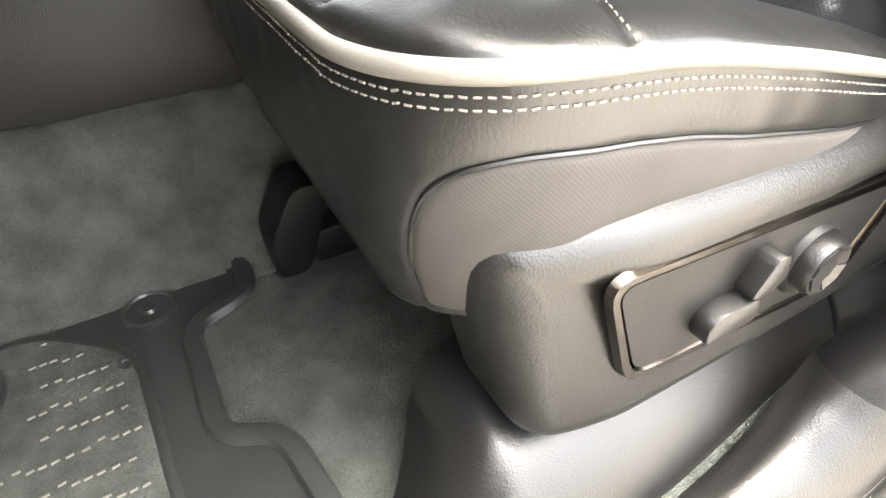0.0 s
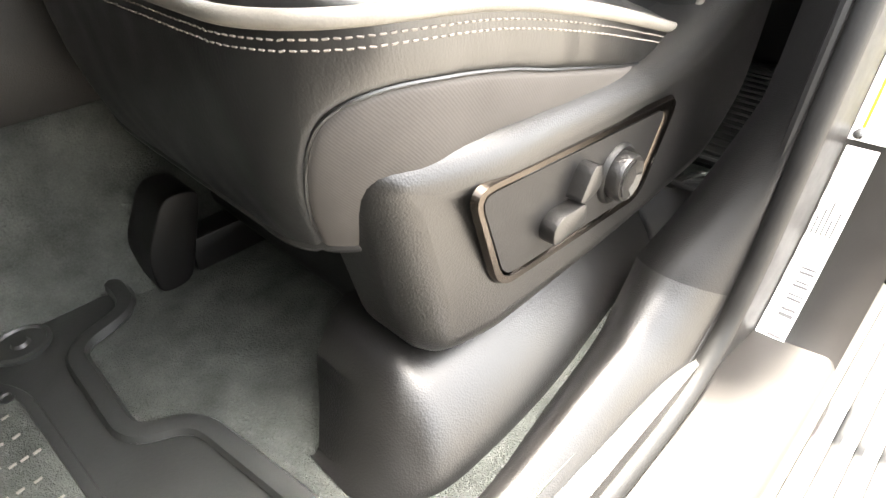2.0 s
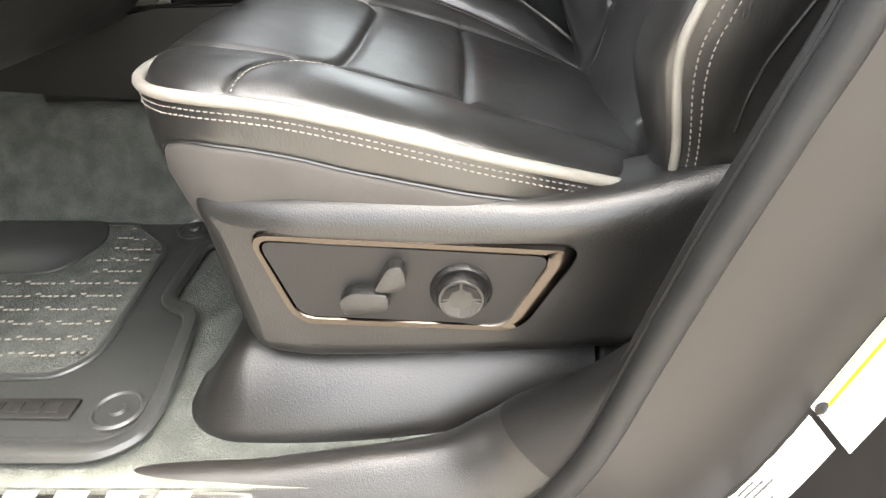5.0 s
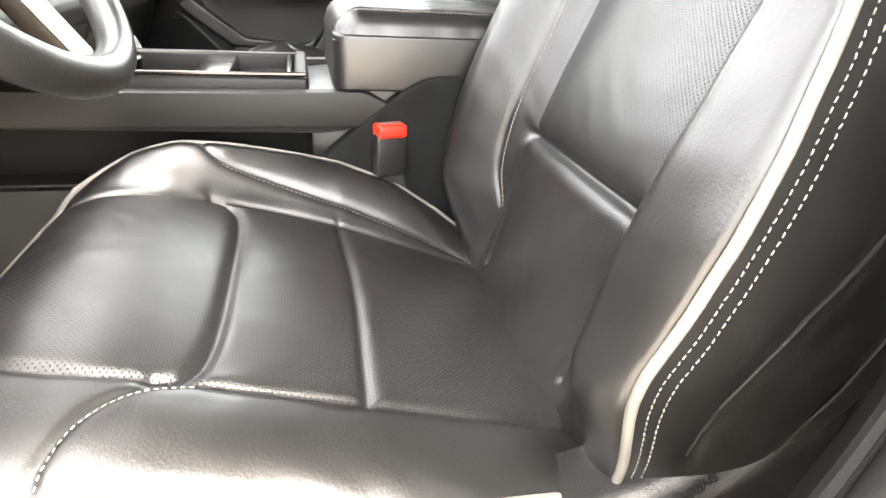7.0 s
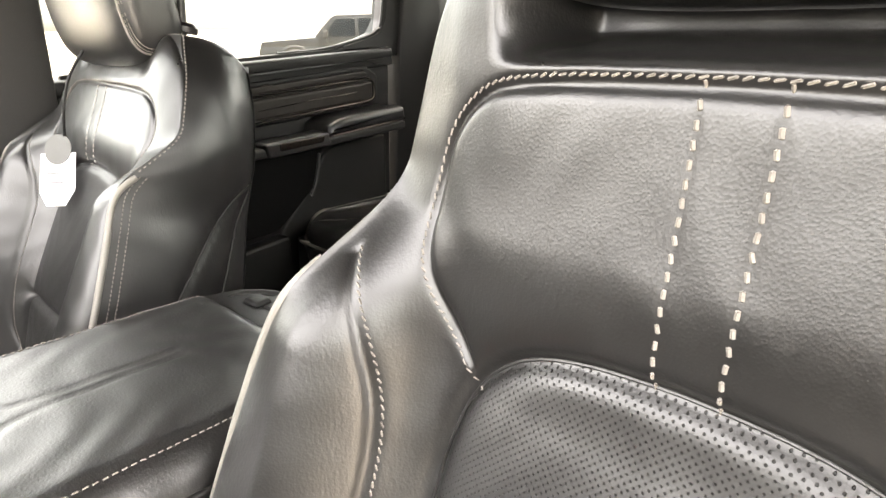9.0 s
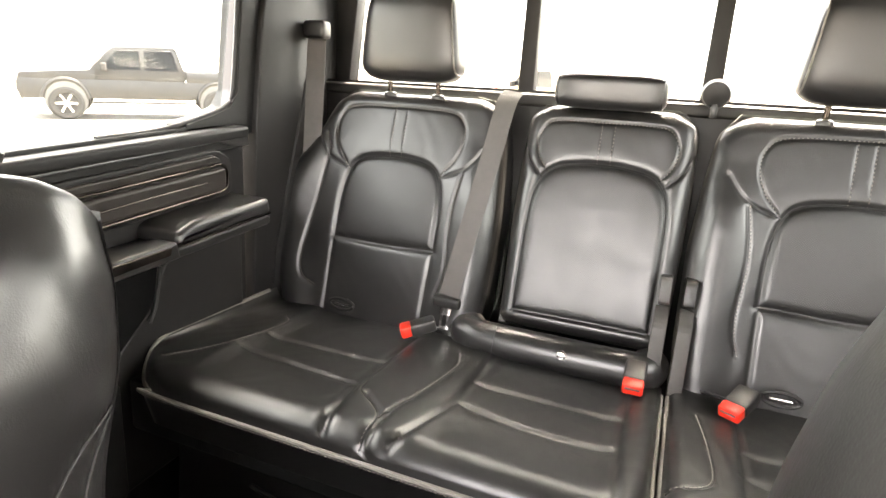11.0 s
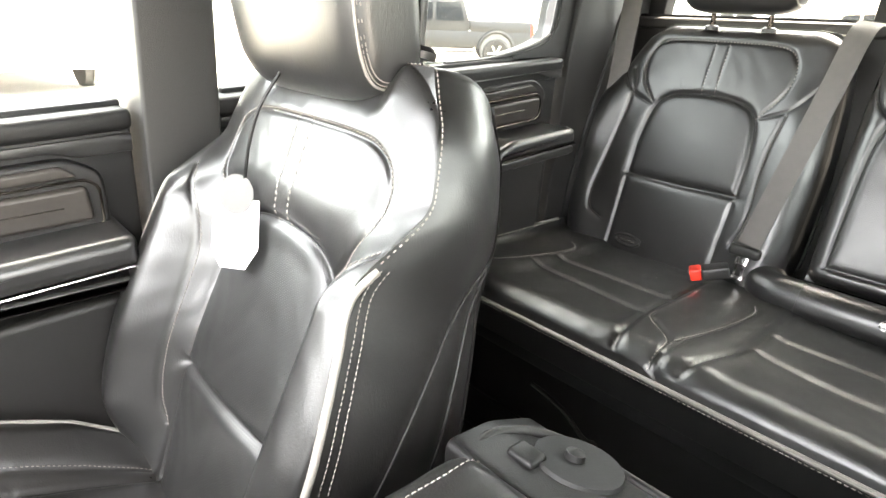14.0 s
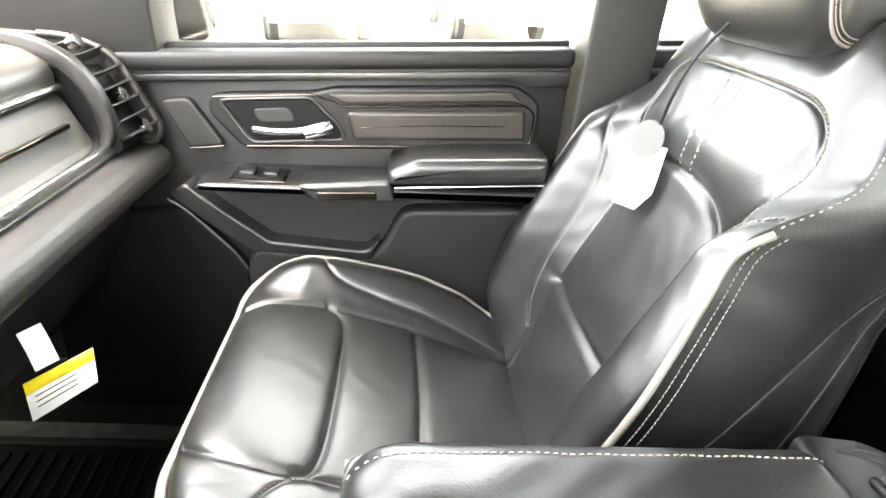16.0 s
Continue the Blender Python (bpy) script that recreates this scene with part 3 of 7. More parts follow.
    bs.orient(H, V)
    P, _ = bs.pos(H, V)
    idx = np.arange(H.size).reshape(H.shape)
    quads = np.stack([idx[:-1, :-1], idx[1:, :-1], idx[1:, 1:], idx[:-1, 1:]], -1)
    if bs.sign < 0:
        quads = quads[..., ::-1]
    hc, vc = (H[:-1, :-1] + H[1:, 1:]) / 2, (V[:-1, :-1] + V[1:, 1:]) / 2
    pad = inside(hc, vc, arch)
    lowp = (hc < 0.151) & (np.abs(vc) < 0.134)
    panel = inside(hc, vc, np.vstack([upper[0], upper[1][::-1], arch[20:70]])) & ~pad
    inner = np.abs(vc) < np.interp(hc, wing[0][::-1, 0], wing[0][::-1, 1])
    bol = ~(pad | lowp | panel | inner) & (hc < 0.45)
    uvs = np.stack([H, V], -1).reshape(-1, 2)
    nrm = grid_normals(P, bs.sign)
    for name, pick, mat, lab in [
        ("back_pad", pad, PERF, "black perforated leather back pad"),
        ("lower_back_pad", lowp & ~pad, PERF, "black perforated leather lower pad"),
        ("upper_panel", panel, LEATHER, "grained black leather upper panel"),
        ("back_bolster", bol & (vc > 0), LEATHER, "smooth black leather bolster"),
        ("back_bolster", bol & (vc < 0), LEATHER, "smooth black leather bolster"),
        ("shoulder_panel", ~(pad | lowp | panel | bol), LEATHER, ""),
    ]:
        used, inv = np.unique(quads[pick], return_inverse=True)
        part(name, (P.reshape(-1, 3)[used], inv.reshape(-1, 4).tolist(), uvs[used]), mat, seat, lab, angle=0, normals=nrm[used])
    for q, off in ((upper[0], 0.004), (upper[1], -0.004), (wing[0], 0.004), (wing[1], -0.004), (strip[0], 0.0), (strip[1], 0.0)):
        straight = q is strip[0] or q is strip[1]
        part("stitching", bs.thread(q, 0.0078 if straight else 0.0056, 0.0058 if straight else 0.0050, 0.0012 if straight else 0.00075, off, slant=0.06 if straight else 0.35), THREAD, seat, "pale stitched seam")

    part("seam_cord", bs.cord(arch, 0.0013, 0.0, 8), LEATHER, seat, "black sewn edge")

    # -- backrest sides and top: one band round the edge --
    hh = np.linspace(-0.06, 0.635, 80)
    rimb = np.vstack([np.stack([hh, hbs(hh)], 1), np.stack([np.full(15, 0.64), np.linspace(hbs(0.64) - 0.004, -hbs(0.64) + 0.004, 15)], 1), np.stack([hh[::-1], -hbs(hh[::-1])], 1)])
    rimb = spline(rimb, 240)
    arcb = np.r_[0, np.cumsum(np.linalg.norm(np.diff(rimb, axis=0), axis=1))]
    tb = np.gradient(rimb, axis=0)
    tb /= np.linalg.norm(tb, axis=1)[:, None]
    ob = np.stack([tb[:, 1], -tb[:, 0]], 1)
    if (ob * (rimb - np.array((0.25, 0)))).sum(1).mean() < 0:
        ob = -ob

    def band(S, D):
        h, w = np.interp(S, arcb, rimb[:, 0]), np.interp(S, arcb, rimb[:, 1])
        oh, ow = np.interp(S, arcb, ob[:, 0]), np.interp(S, arcb, ob[:, 1])
        dep = np.interp(h, [-0.06, 0.2, 0.64], [0.173, 0.165, 0.125])
        f = D / 0.15
        b = 0.012 * np.sin(np.clip(f, 0, 1) * np.pi) - 0.018 * f**3
        h2, w2, back_off = h + oh * b, w + ow * b, f * dep - (lip(h) + curl(h)) * (1 - f)
        x = BACK_O[0] + BACK_D[0] * hx(h2) + BACK_D[1] * back_off
        z = BACK_O[1] + BACK_D[1] * hx(h2) - BACK_D[0] * back_off
        return WB(x, w2, z, h)

    side_seam = []
    for flip in (0, 1):
        def along(h):
            q = np.interp(h, rimb[:100, 0], arcb[:100])
            return q if not flip else arcb[-1] - q
        side_seam.append(spline([(along(0.02), 0.040), (along(0.16), 0.052), (along(0.30), 0.082), (along(0.40), 0.118), (along(0.45), 0.150)], 40))
        side_seam.append(spline([(along(0.00), 0.105), (along(0.20), 0.115), (along(0.36), 0.132), (along(0.44), 0.148)], 30))
    bd = Sheet(band, bheart, [(q, 0.003, 0.004) for q in side_seam], 0.0004)
    L = arcb[-1]
    bd.build(np.linspace(0, L, 220), np.linspace(0, 0.15, 30),
             [("back_side", lambda u, v: u < L * 0.42, LEATHER, "black leather backrest side"), ("back_side", lambda u, v: u > L * 0.58, LEATHER, "black leather backrest side")],
             seat, ("back_top", LEATHER, "black leather backrest top"))
    # cords greyer than the leather, their colour standing for thin highlights along the seams
    for q in side_seam:
        part("seam_cord", bd.cord(q, 0.0016, 0.0024, 6), PLASTIC_GREY, seat)
    lim = [np.interp(x, rimb[:100, 0], arcb[:100]) for x in (-0.05, 0.415)]
    for a, b in (lim, (L - lim[1], L - lim[0])):
        ln = np.stack([np.linspace(a, b, 90), np.zeros(90)], 1)
        dive = 0.007 * np.linspace(0, 1, 12) ** 2
        if a < L / 2:
            ln[-12:, 1] += dive
        else:
            ln[:12, 1] += dive[::-1]
        part("piping", bd.cord(ln, 0.0043, 0.0015, 10), PIPING, seat, "pale leather piping")
        for d in (0.010, 0.0165):
            ln2 = np.stack([ln[:, 0], np.full(90, d)], 1)
            part("stitching", bd.thread(ln2, 0.0058, 0.0044, 0.00070), THREAD, seat, "pale stitched seam")
    ln = np.stack([np.linspace(lim[1] + 0.01, L - lim[1] - 0.01, 120), np.full(120, 0.004)], 1)
    part("stitching", bd.thread(ln, 0.0066, 0.0046, 0.001), THREAD, seat, "pale stitched seam")

    def shell(H, T):
        e = hbs(H) - 0.012
        dep = np.interp(H, [-0.06, 0.2, 0.6], [0.170, 0.164, 0.122]) + 0.010 * (1 - T * T) * step(-0.06, 0.05, H)
        x = BACK_O[0] + BACK_D[0] * hx(H) + BACK_D[1] * dep
        z = BACK_O[1] + BACK_D[1] * hx(H) - BACK_D[0] * dep
        return WB(x, T * e, z, H)

    Sheet(shell, (0.5 + dx, yc, 0.6)).build(np.linspace(-0.06, 0.635, 40), np.linspace(-1, 1, 30), [], seat, ("back_shell", PLASTIC, "black plastic backrest shell"))

    # -- headrest --
    hc0 = BACK_O + np.array((dx, dz)) + BACK_D * (crest + rest) + np.array((-0.030, 0.0))
    ca, sa = math.cos(radians(8)), math.sin(radians(8))

    def pillow(A, B):
        ca_, sa_ = np.cos(B), np.sin(B)
        def sp(c, k):
            return np.sign(c) * np.abs(c) ** k
        y = 0.156 * sp(np.cos(B), 0.55)
        rad = np.abs(np.sin(B)) ** 0.42
        xx = -0.056 * sp(np.cos(A), 0.62) * rad
        zz = 0.098 * sp(np.sin(A), 0.55) * rad
        xx = xx - 0.012 * (1 - (zz / 0.1) ** 2) * (xx < 0) * 0 + 0.10 * np.clip(-zz, 0, 1) * (xx < 0) * 0.5
        xr, zr = xx * ca - zz * sa, xx * sa + zz * ca
        return np.stack([hc0[0] + xr, yc + s * (y + aside + rest_aside), hc0[1] + zr], -1)

    A, B = np.linspace(-np.pi, np.pi, 97), np.r_[1e-6, np.linspace(0.01, np.pi - 0.01, 90), np.pi - 1e-6]
    hr = Sheet(pillow, (hc0[0], yc, hc0[1]))
    hl = [np.stack([np.linspace(-1.75, 1.75, 100), np.full(100, b)], 1) for b in (0.55, np.pi - 0.55)]
    made = hr.build(A, B, [], seat, ("headrest", LEATHER, "black leather headrest"))
    for q in hl:
        part("piping", hr.cord(q, 0.0019, 0.0, 8), PIPING, made[0], "pale leather piping")
        for b in (0.07, 0.14):
            part("stitching", hr.thread(q + np.array((0, -b if q[0, 1] < 1 else b)), 0.07, 0.0046, 0.0008), THREAD, made[0], "pale stitched seam")
    for k in (-0.07, 0.07):
        base_p = BACK_O + BACK_D * (crest - 0.03) + np.array((0.05, 0.0))
        p0 = W(base_p[0], np.array(k), base_p[1])
        part("post", tube([p0, p0 + np.array((BACK_D[0] * 0.1 - 0.03, 0, 0.095))], 0.0065, 12), PLASTIC, made[0])
        part("post_collar", lathe([(0.0, -0.004), (0.017, -0.002), (0.018, 0.006), (0.012, 0.012), (0, 0.012)], W(base_p[0] + 0.02 * BACK_D[0], np.array(k), base_p[1] + 0.032), (0.2, 0, 0.96), 16), PLASTIC, seat, "black plastic post collar")

    # -- outer shield with the power controls, and the riser cover --
    Y = lambda w: yc + s * w
    lo, hi = sorted((Y(0.205), Y(0.282)))
    prof = rounded([(0.098, 0.290), (0.30, 0.286), (0.46, 0.281), (0.525, 0.292), (0.60, 0.312), (0.69, 0.350), (0.77, 0.385), (0.815, 0.37), (0.80, 0.25), (0.74, 0.155), (0.60, 0.106), (0.40, 0.092), (0.25, 0.089), (0.134, 0.089)], 0.03, 4)
    sbm = cushioned([(x + dx, z + dz) for x, z in prof], Y(0.205), Y(0.282), 0.030)
    for v_ in sbm.verts:
        v_.co.y -= s * 0.036 * max(0.0, (0.215 + dx - v_.co.x) / 0.125) ** 1.6
        v_.co.y -= s * 0.034 * max(0.0, (v_.co.x - dx - 0.56) / 0.25) ** 1.6
    skin = mathutils.bvhtree.BVHTree.FromBMesh(sbm)
    shield = part("side_shield", sbm, PLASTIC, seat, "grained black plastic seat side shield", angle=60)
    face = Y(0.282)
    outer = rounded([(0.164, 0.259), (0.488, 0.237), (0.434, 0.136), (0.197, 0.148)], 0.024, 7)
    inner = rounded([(0.176, 0.249), (0.456, 0.229), (0.412, 0.147), (0.206, 0.160)], 0.016, 7)
    v, f = [], []
    for y_, ring in ((face - s * 0.004, outer), (face + s * 0.0016, [tuple(np.mean([o, i], 0) + 0.55 * (np.array(o) - np.mean([o, i], 0))) for o, i in zip(outer, inner)]), (face + s * 0.0016, [tuple(np.mean([o, i], 0) - 0.5 * (np.array(o) - np.mean([o, i], 0))) for o, i in zip(outer, inner)]), (face - s * 0.003, inner)):
        v += [(x + dx, y_, z + dz) for x, z in ring]
    n = len(outer)
    for r_ in range(3):
        for k in range(n):
            f.append((r_ * n + k, r_ * n + (k + 1) % n, (r_ + 1) * n + (k + 1) % n, (r_ + 1) * n + k))
    part("bezel", (v, f), CHROME, shield, "dark chrome bezel", angle=50)
    lo, hi = sorted((face - s * 0.004, face + s * 0.0008))
    part("switch_plate", prism([(x + dx, z + dz) for x, z in inner], "y", lo, hi, 0.0), PLASTIC_SOFT, shield, "satin black switch plate")
    lo, hi = sorted((face, face + s * 0.017))
    for nm, poly in (("seat_switch", [(0.249, 0.190), (0.262, 0.199), (0.298, 0.197), (0.299, 0.176), (0.252, 0.172)]), ("recline_switch", [(0.284, 0.200), (0.301, 0.229), (0.314, 0.229), (0.317, 0.206), (0.303, 0.199)])):
        part(nm, prism([(x + dx, z + dz) for x, z in rounded(poly, 0.006, 3)], "y", lo, hi, 0.003, 2, scale_b=0.92 if s > 0 else 1.0), PLASTIC, shield, "black rocker switch")
    kc = (0.369 + dx, face + s * 0.0, 0.191 + dz)
    part("dial_ring", lathe([(0.031, -0.002), (0.031, 0.002), (0.028, 0.006), (0.025, 0.004), (0.0, 0.003)], kc, (0, s, 0), 32), PLASTIC_SOFT, shield)
    knob = part("lumbar_dial", lathe([(0.0, 0.0), (0.0235, 0.002), (0.0240, 0.014), (0.022, 0.018), (0.010, 0.0165), (0.0, 0.016)], kc, (0, s, 0), 32), PLASTIC, shield, "round black lumbar dial")
    for a in (45, 135, 225, 315):
        ring = [(r_ * math.cos(radians(a + q_)), r_ * math.sin(radians(a + q_)), y_) for r_, y_, span in ((0.0035, 0.0135, 30), (0.0195, 0.0195, 40)) for q_ in (-span, 0, span)]
        top_v = [(kc[0] + p_, kc[1] + s * y_, kc[2] + q_) for p_, q_, y_ in ring]
        low_v = [(x_, y_ - s * 0.006, z_) for x_, y_, z_ in top_v]
        part("dial_pad", (top_v + low_v, [(0, 1, 4, 3), (1, 2, 5, 4), (0, 3, 9, 6), (3, 4, 10, 9), (4, 5, 11, 10), (5, 2, 8, 11), (2, 1, 7, 8), (1, 0, 6, 7), (6, 9, 10, 7), (7, 10, 11, 8)]), PLASTIC, knob, "glossy black dial segment")
    ax, az = Vector((0.78, -0.06, 0.62)).normalized(), Vector((-0.10, -0.72, 0.68)).normalized()
    q0, n0 = skin.find_nearest(Vector(AIRBAG_AT) + az * 0.01)[:2]
    q1, n1 = skin.find_nearest(Vector(AIRBAG_AT) + ax * 0.062 + az * 0.01)[:2]
    ax = (q1 - q0).normalized()
    az = (n0 * (1 if n0.dot(az) > 0 else -1) + n1 * (1 if n1.dot(az) > 0 else -1)).normalized()
    ay = az.cross(ax).normalized()
    az = ax.cross(ay)
    q = Matrix.Translation(q0 + az * 0.0020 + ax * 0.006) @ Matrix((ax, ay, az)).transposed().to_4x4()
    if s < 0:
        curve_text("airbag_lettering", "AIRBAG", 0.0100, PLASTIC_SOFT, q, shield, 0.0008)["label"] = "embossed lettering"
    # riser cover: its nose leans back, its foot flares and draws in towards the rear
    xs = np.r_[0.040 + 0.09 * np.linspace(0, 1, 26) ** 1.6, np.linspace(0.145, 0.525, 30)]
    foot_line = spline([(0.038, 0.235), (0.042, 0.258), (0.055, 0.282), (0.082, 0.302), (0.130, 0.312), (0.26, 0.308), (0.43, 0.284), (0.53, 0.272)], 120)
    foot_w = np.interp(xs, foot_line[:, 0], foot_line[:, 1])
    high_z = 0.092 * step(0.030, 0.128, xs)
    prof_w, prof_z = [0.0, 0.001, 0.005, 0.013, 0.026, 0.043, 0.060, 0.082, 0.18, 0.184], [0.0, 0.09, 0.20, 0.36, 0.56, 0.76, 0.90, 1.0, 1.0, 0.0]
    draw = np.interp(xs, [0.040, 0.060, 0.090, 0.140], [0.30, 0.55, 0.85, 1.0])
    rv = [(x + dx, Y(fw - a * dr), hz * b) for x, fw, hz, dr in zip(xs, foot_w, high_z, draw) for a, b in zip(prof_w, prof_z)]
    k9 = len(prof_w)
    rf = [(i * k9 + j, i * k9 + j + 1, (i + 1) * k9 + j + 1, (i + 1) * k9 + j) for i in range(len(xs) - 1) for j in range(k9 - 1)]
    part("riser_cover", (rv, rf if s > 0 else [q[::-1] for q in rf]), PLASTIC, seat, "grained black plastic riser cover", angle=60)
    ys = [Y(w) for w in (0.14, 0.268, 0.270, 0.256, 0.230, 0.205, 0.14)]
    cross = list(zip(ys, (0.0, 0.0, 0.016, 0.045, 0.072, 0.085, 0.085)))
    part("riser_cover", prism(cross, "x", 0.528 + dx, 0.66 + dx, 0.010, 3, shift=(0, 0)), PLASTIC_SOFT, seat, "black plastic riser end cover", angle=60)
    part("seat_frame", rbox((0.16 + dx, yc - 0.20, 0.05), (0.62 + dx, yc + 0.20, 0.215 + dz), 0.02, 2), RUBBER, seat, "dark steel seat frame")
    for w in (-0.16, 0.16):
        part("rail", rbox((0.10 + dx, Y(w) - 0.022, 0.0), (0.75 + dx, Y(w) + 0.022, 0.05), 0.006, 2), RUBBER, seat)
    part("rail_cap", prism(rounded([(0.045, 0.0), (0.088, 0.0), (0.132, 0.118), (0.085, 0.124), (0.046, 0.055)], 0.018, 5), "y", *sorted((Y(-0.130), Y(-0.200))), 0.020, 5), PLASTIC_SOFT, seat, "black plastic rail end cap")
    return seat


driver = front_seat(-0.43, -1, 0.0, 0.0, (0.578, 0.336), 17.5, 1.0, "black leather driver seat with pale piping and power controls", (1.0, 0.97), 0.640, nose=0.010, upper_wide=(1.0, 0.90), rest=0.055, high=-1, bend=0.036)
passenger = front_seat(0.430, 1, 0.08, 0.06, (0.635, 0.385), 21.0, 0.92, "black leather passenger seat with pale piping and paper tag", (0.98, 0.92), 0.625, 0.036, 0.030, (1.10, 1.02), 0.048, high=1, rest_aside=0.03)


# ---- rear bench ----
def split_sheet(sheet, U, V, picks, parent):
    """Builds a sheet on a given grid, cut into the picked panels."""
    sheet.orient(U, V)
    P, _ = sheet.pos(U, V)
    idx = np.arange(U.size).reshape(U.shape)
    quads = np.stack([idx[:-1, :-1], idx[1:, :-1], idx[1:, 1:], idx[:-1, 1:]], -1)
    if sheet.sign < 0:
        quads = quads[..., ::-1]
    uvs = np.stack([U, V], -1).reshape(-1, 2)
    nrm = grid_normals(P, sheet.sign)
    for name, pick, mat, lab in picks:
        if pick.any():
            used, inv = np.unique(quads[pick], return_inverse=True)
            part(name, (P.reshape(-1, 3)[used], inv.reshape(-1, 4).tolist(), uvs[used]), mat, parent, lab, angle=0, normals=nrm[used])


def centres(A):
    return (A[:-1, :-1] + A[1:, 1:]) / 2


def rear_cushion(parent, y0, y1, seams, decos, inserts, outer):
    """A bench cushion between y0 and y1; outer: the side (+1, -1 or 0) that is rounded and piped towards a door."""
    X0, X1 = 1.258, 1.76

    def edge(U):
        c = 0.150 * (1 - np.sqrt(np.clip(1 - (1 - np.clip((U - X0) / 0.15, 0, 1)) ** 2, 0, 1)))
        a = y0 + (c if outer < 0 else 0.12 * c)
        b = y1 - (c if outer > 0 else 0.12 * c)
        return a, b

    def edge_z(U, V):
        """The piped edge rises along the door side."""
        near = step(0.10, 0.02, (y1 - V) if outer > 0 else (V - y0)) if outer else 0.0
        return 0.405 + 0.044 * near * step(X0 + 0.01, X0 + 0.14, U)

    def top(U, V):
        a, b = edge(U)
        crown = 0.436 - 0.055 * (U - 1.45) + 0.004 * np.sin((V - y0) / (y1 - y0) * np.pi)
        for c, hwid in inserts:
            crown = crown - 0.010 * step(hwid + 0.02, hwid - 0.03, np.abs(V - c)) * step(X0, X0 + 0.15, U)
        q1 = np.clip(1 - np.minimum(V - a, b - V) / 0.032, 0, 1)
        q2 = np.clip(1 - (U - X0) / 0.06, 0, 1)
        q = np.clip((q1**2.5 + q2**2.5) ** 0.4, 0, 1)
        z = crown - (crown - edge_z(U, V)) * (1 - np.sqrt(np.clip(1 - q * q, 0, 1)))
        return np.stack([U, V, z], -1)

    lines = [spline(s, 30) for s in seams]
    dl = [spline(s, 40) for s in decos]
    sh = Sheet(top, ((X0 + X1) / 2, (y0 + y1) / 2, 0.2), [(q, 0.006, 0.008) for q in lines] + [(q, 0.002, 0.004) for q in dl], 0.0003)
    us = np.r_[np.linspace(X0, X0 + 0.02, 8), np.linspace(X0 + 0.025, X1, 84)]
    ts = np.linspace(0, 1, max(int((y1 - y0) / 0.0055), 40))
    U, T = np.meshgrid(us, ts, indexing="ij")
    a, b = edge(U)
    V = a + T * (b - a)
    uc, vc = centres(U), centres(V)
    picks, rest = [], np.ones(uc.shape, bool)
    for c, hwid in inserts:
        m = (np.abs(vc - c) < hwid) & (uc > X0 + 0.02)
        picks.append(("seat_insert", m, PERF, "black perforated leather insert"))
        rest &= ~m
    picks.append(("seat_bolster", rest, LEATHER, "smooth black leather"))
    split_sheet(sh, U, V, picks, parent)
    for q in dl:
        part("stitching", sh.thread(q, 0.007, 0.005, 0.0009, 0.003), THREAD, parent, "pale stitched seam")
        part("seam_cord", sh.cord(q, 0.0014, 0.0004, 6), PLASTIC_GREY, parent, "raised seam edge")
    # front and side faces, piped along the upper edge
    uu = np.linspace(X1 - 0.03, X0, 50)
    uu = np.r_[uu[:-1], X0]
    a, b = edge(uu)
    left = np.stack([uu, b], 1)
    right = np.stack([uu[::-1], a[::-1]], 1)
    rim = np.vstack([left, right])
    rim = spline(rim, 200)
    arc = np.r_[0, np.cumsum(np.linalg.norm(np.diff(rim, axis=0), axis=1))]

    def skirt(S, D):
        x, y = np.interp(S, arc, rim[:, 0]), np.interp(S, arc, rim[:, 1])
        return np.stack([x + 0.20 * D + 0.004, y + (0.0 if outer == 0 else -outer * 0.15 * D), edge_z(x, y) - 0.001 - D], -1)

    sk = Sheet(skirt, ((X0 + X1) / 2, (y0 + y1) / 2, 0.35))
    sk.build(np.linspace(0, arc[-1], 160), np.linspace(0, 0.075, 12), [], parent, ("cushion_side", LEATHER, "black leather cushion face"))
    pipe = np.stack([rim[:, 0] - 0.001, rim[:, 1], edge_z(rim[:, 0], rim[:, 1])], 1)
    part("piping", tube(pipe, 0.0046, 8), PIPING, parent, "pale leather piping")
    part("stitching", sk.thread(np.stack([np.linspace(0.02, arc[-1] - 0.02, 200), np.full(200, 0.012)], 1), 0.008, 0.006, 0.0011), THREAD, parent, "pale stitched seam")
    part("cushion_base", rbox((X0 + 0.03, y0 + 0.012, 0.29), (X1, y1 - 0.012, 0.40), 0.01, 2), RUBBER, parent, "black cushion underside")


bench60 = thing("rear_bench", "wide black leather rear bench cushion with pale piping", "car seat", (1.5, 0.25, 0.29), group="rear bench cushions")
rear_cushion(bench60, -0.205, 0.768,
             [[(1.27, 0.300), (1.43, 0.326), (1.545, 0.331), (1.70, 0.338)], [(1.547, 0.620), (1.547, 0.331)], [(1.462, 0.630), (1.445, 0.45), (1.43, 0.326)],
              [(1.272, 0.180), (1.45, 0.140), (1.56, 0.141), (1.70, 0.143)], [(1.262, -0.165), (1.44, -0.146), (1.557, -0.143), (1.70, -0.143)],
              [(1.558, 0.141), (1.558, -0.143)], [(1.464, 0.139), (1.438, 0.0), (1.442, -0.146)], [(1.262, 0.218), (1.34, 0.232), (1.40, 0.290)], [(1.262, 0.222), (1.36, 0.222)]],
             [[(1.33, 0.705), (1.40, 0.668), (1.50, 0.640), (1.62, 0.630), (1.66, 0.66)], [(1.33, 0.232), (1.45, 0.205), (1.60, 0.190), (1.66, 0.205)], [(1.262, 0.226), (1.34, 0.236), (1.40, 0.300), (1.44, 0.31)]],
             [(0.475, 0.146), (-0.002, 0.140)], 1)
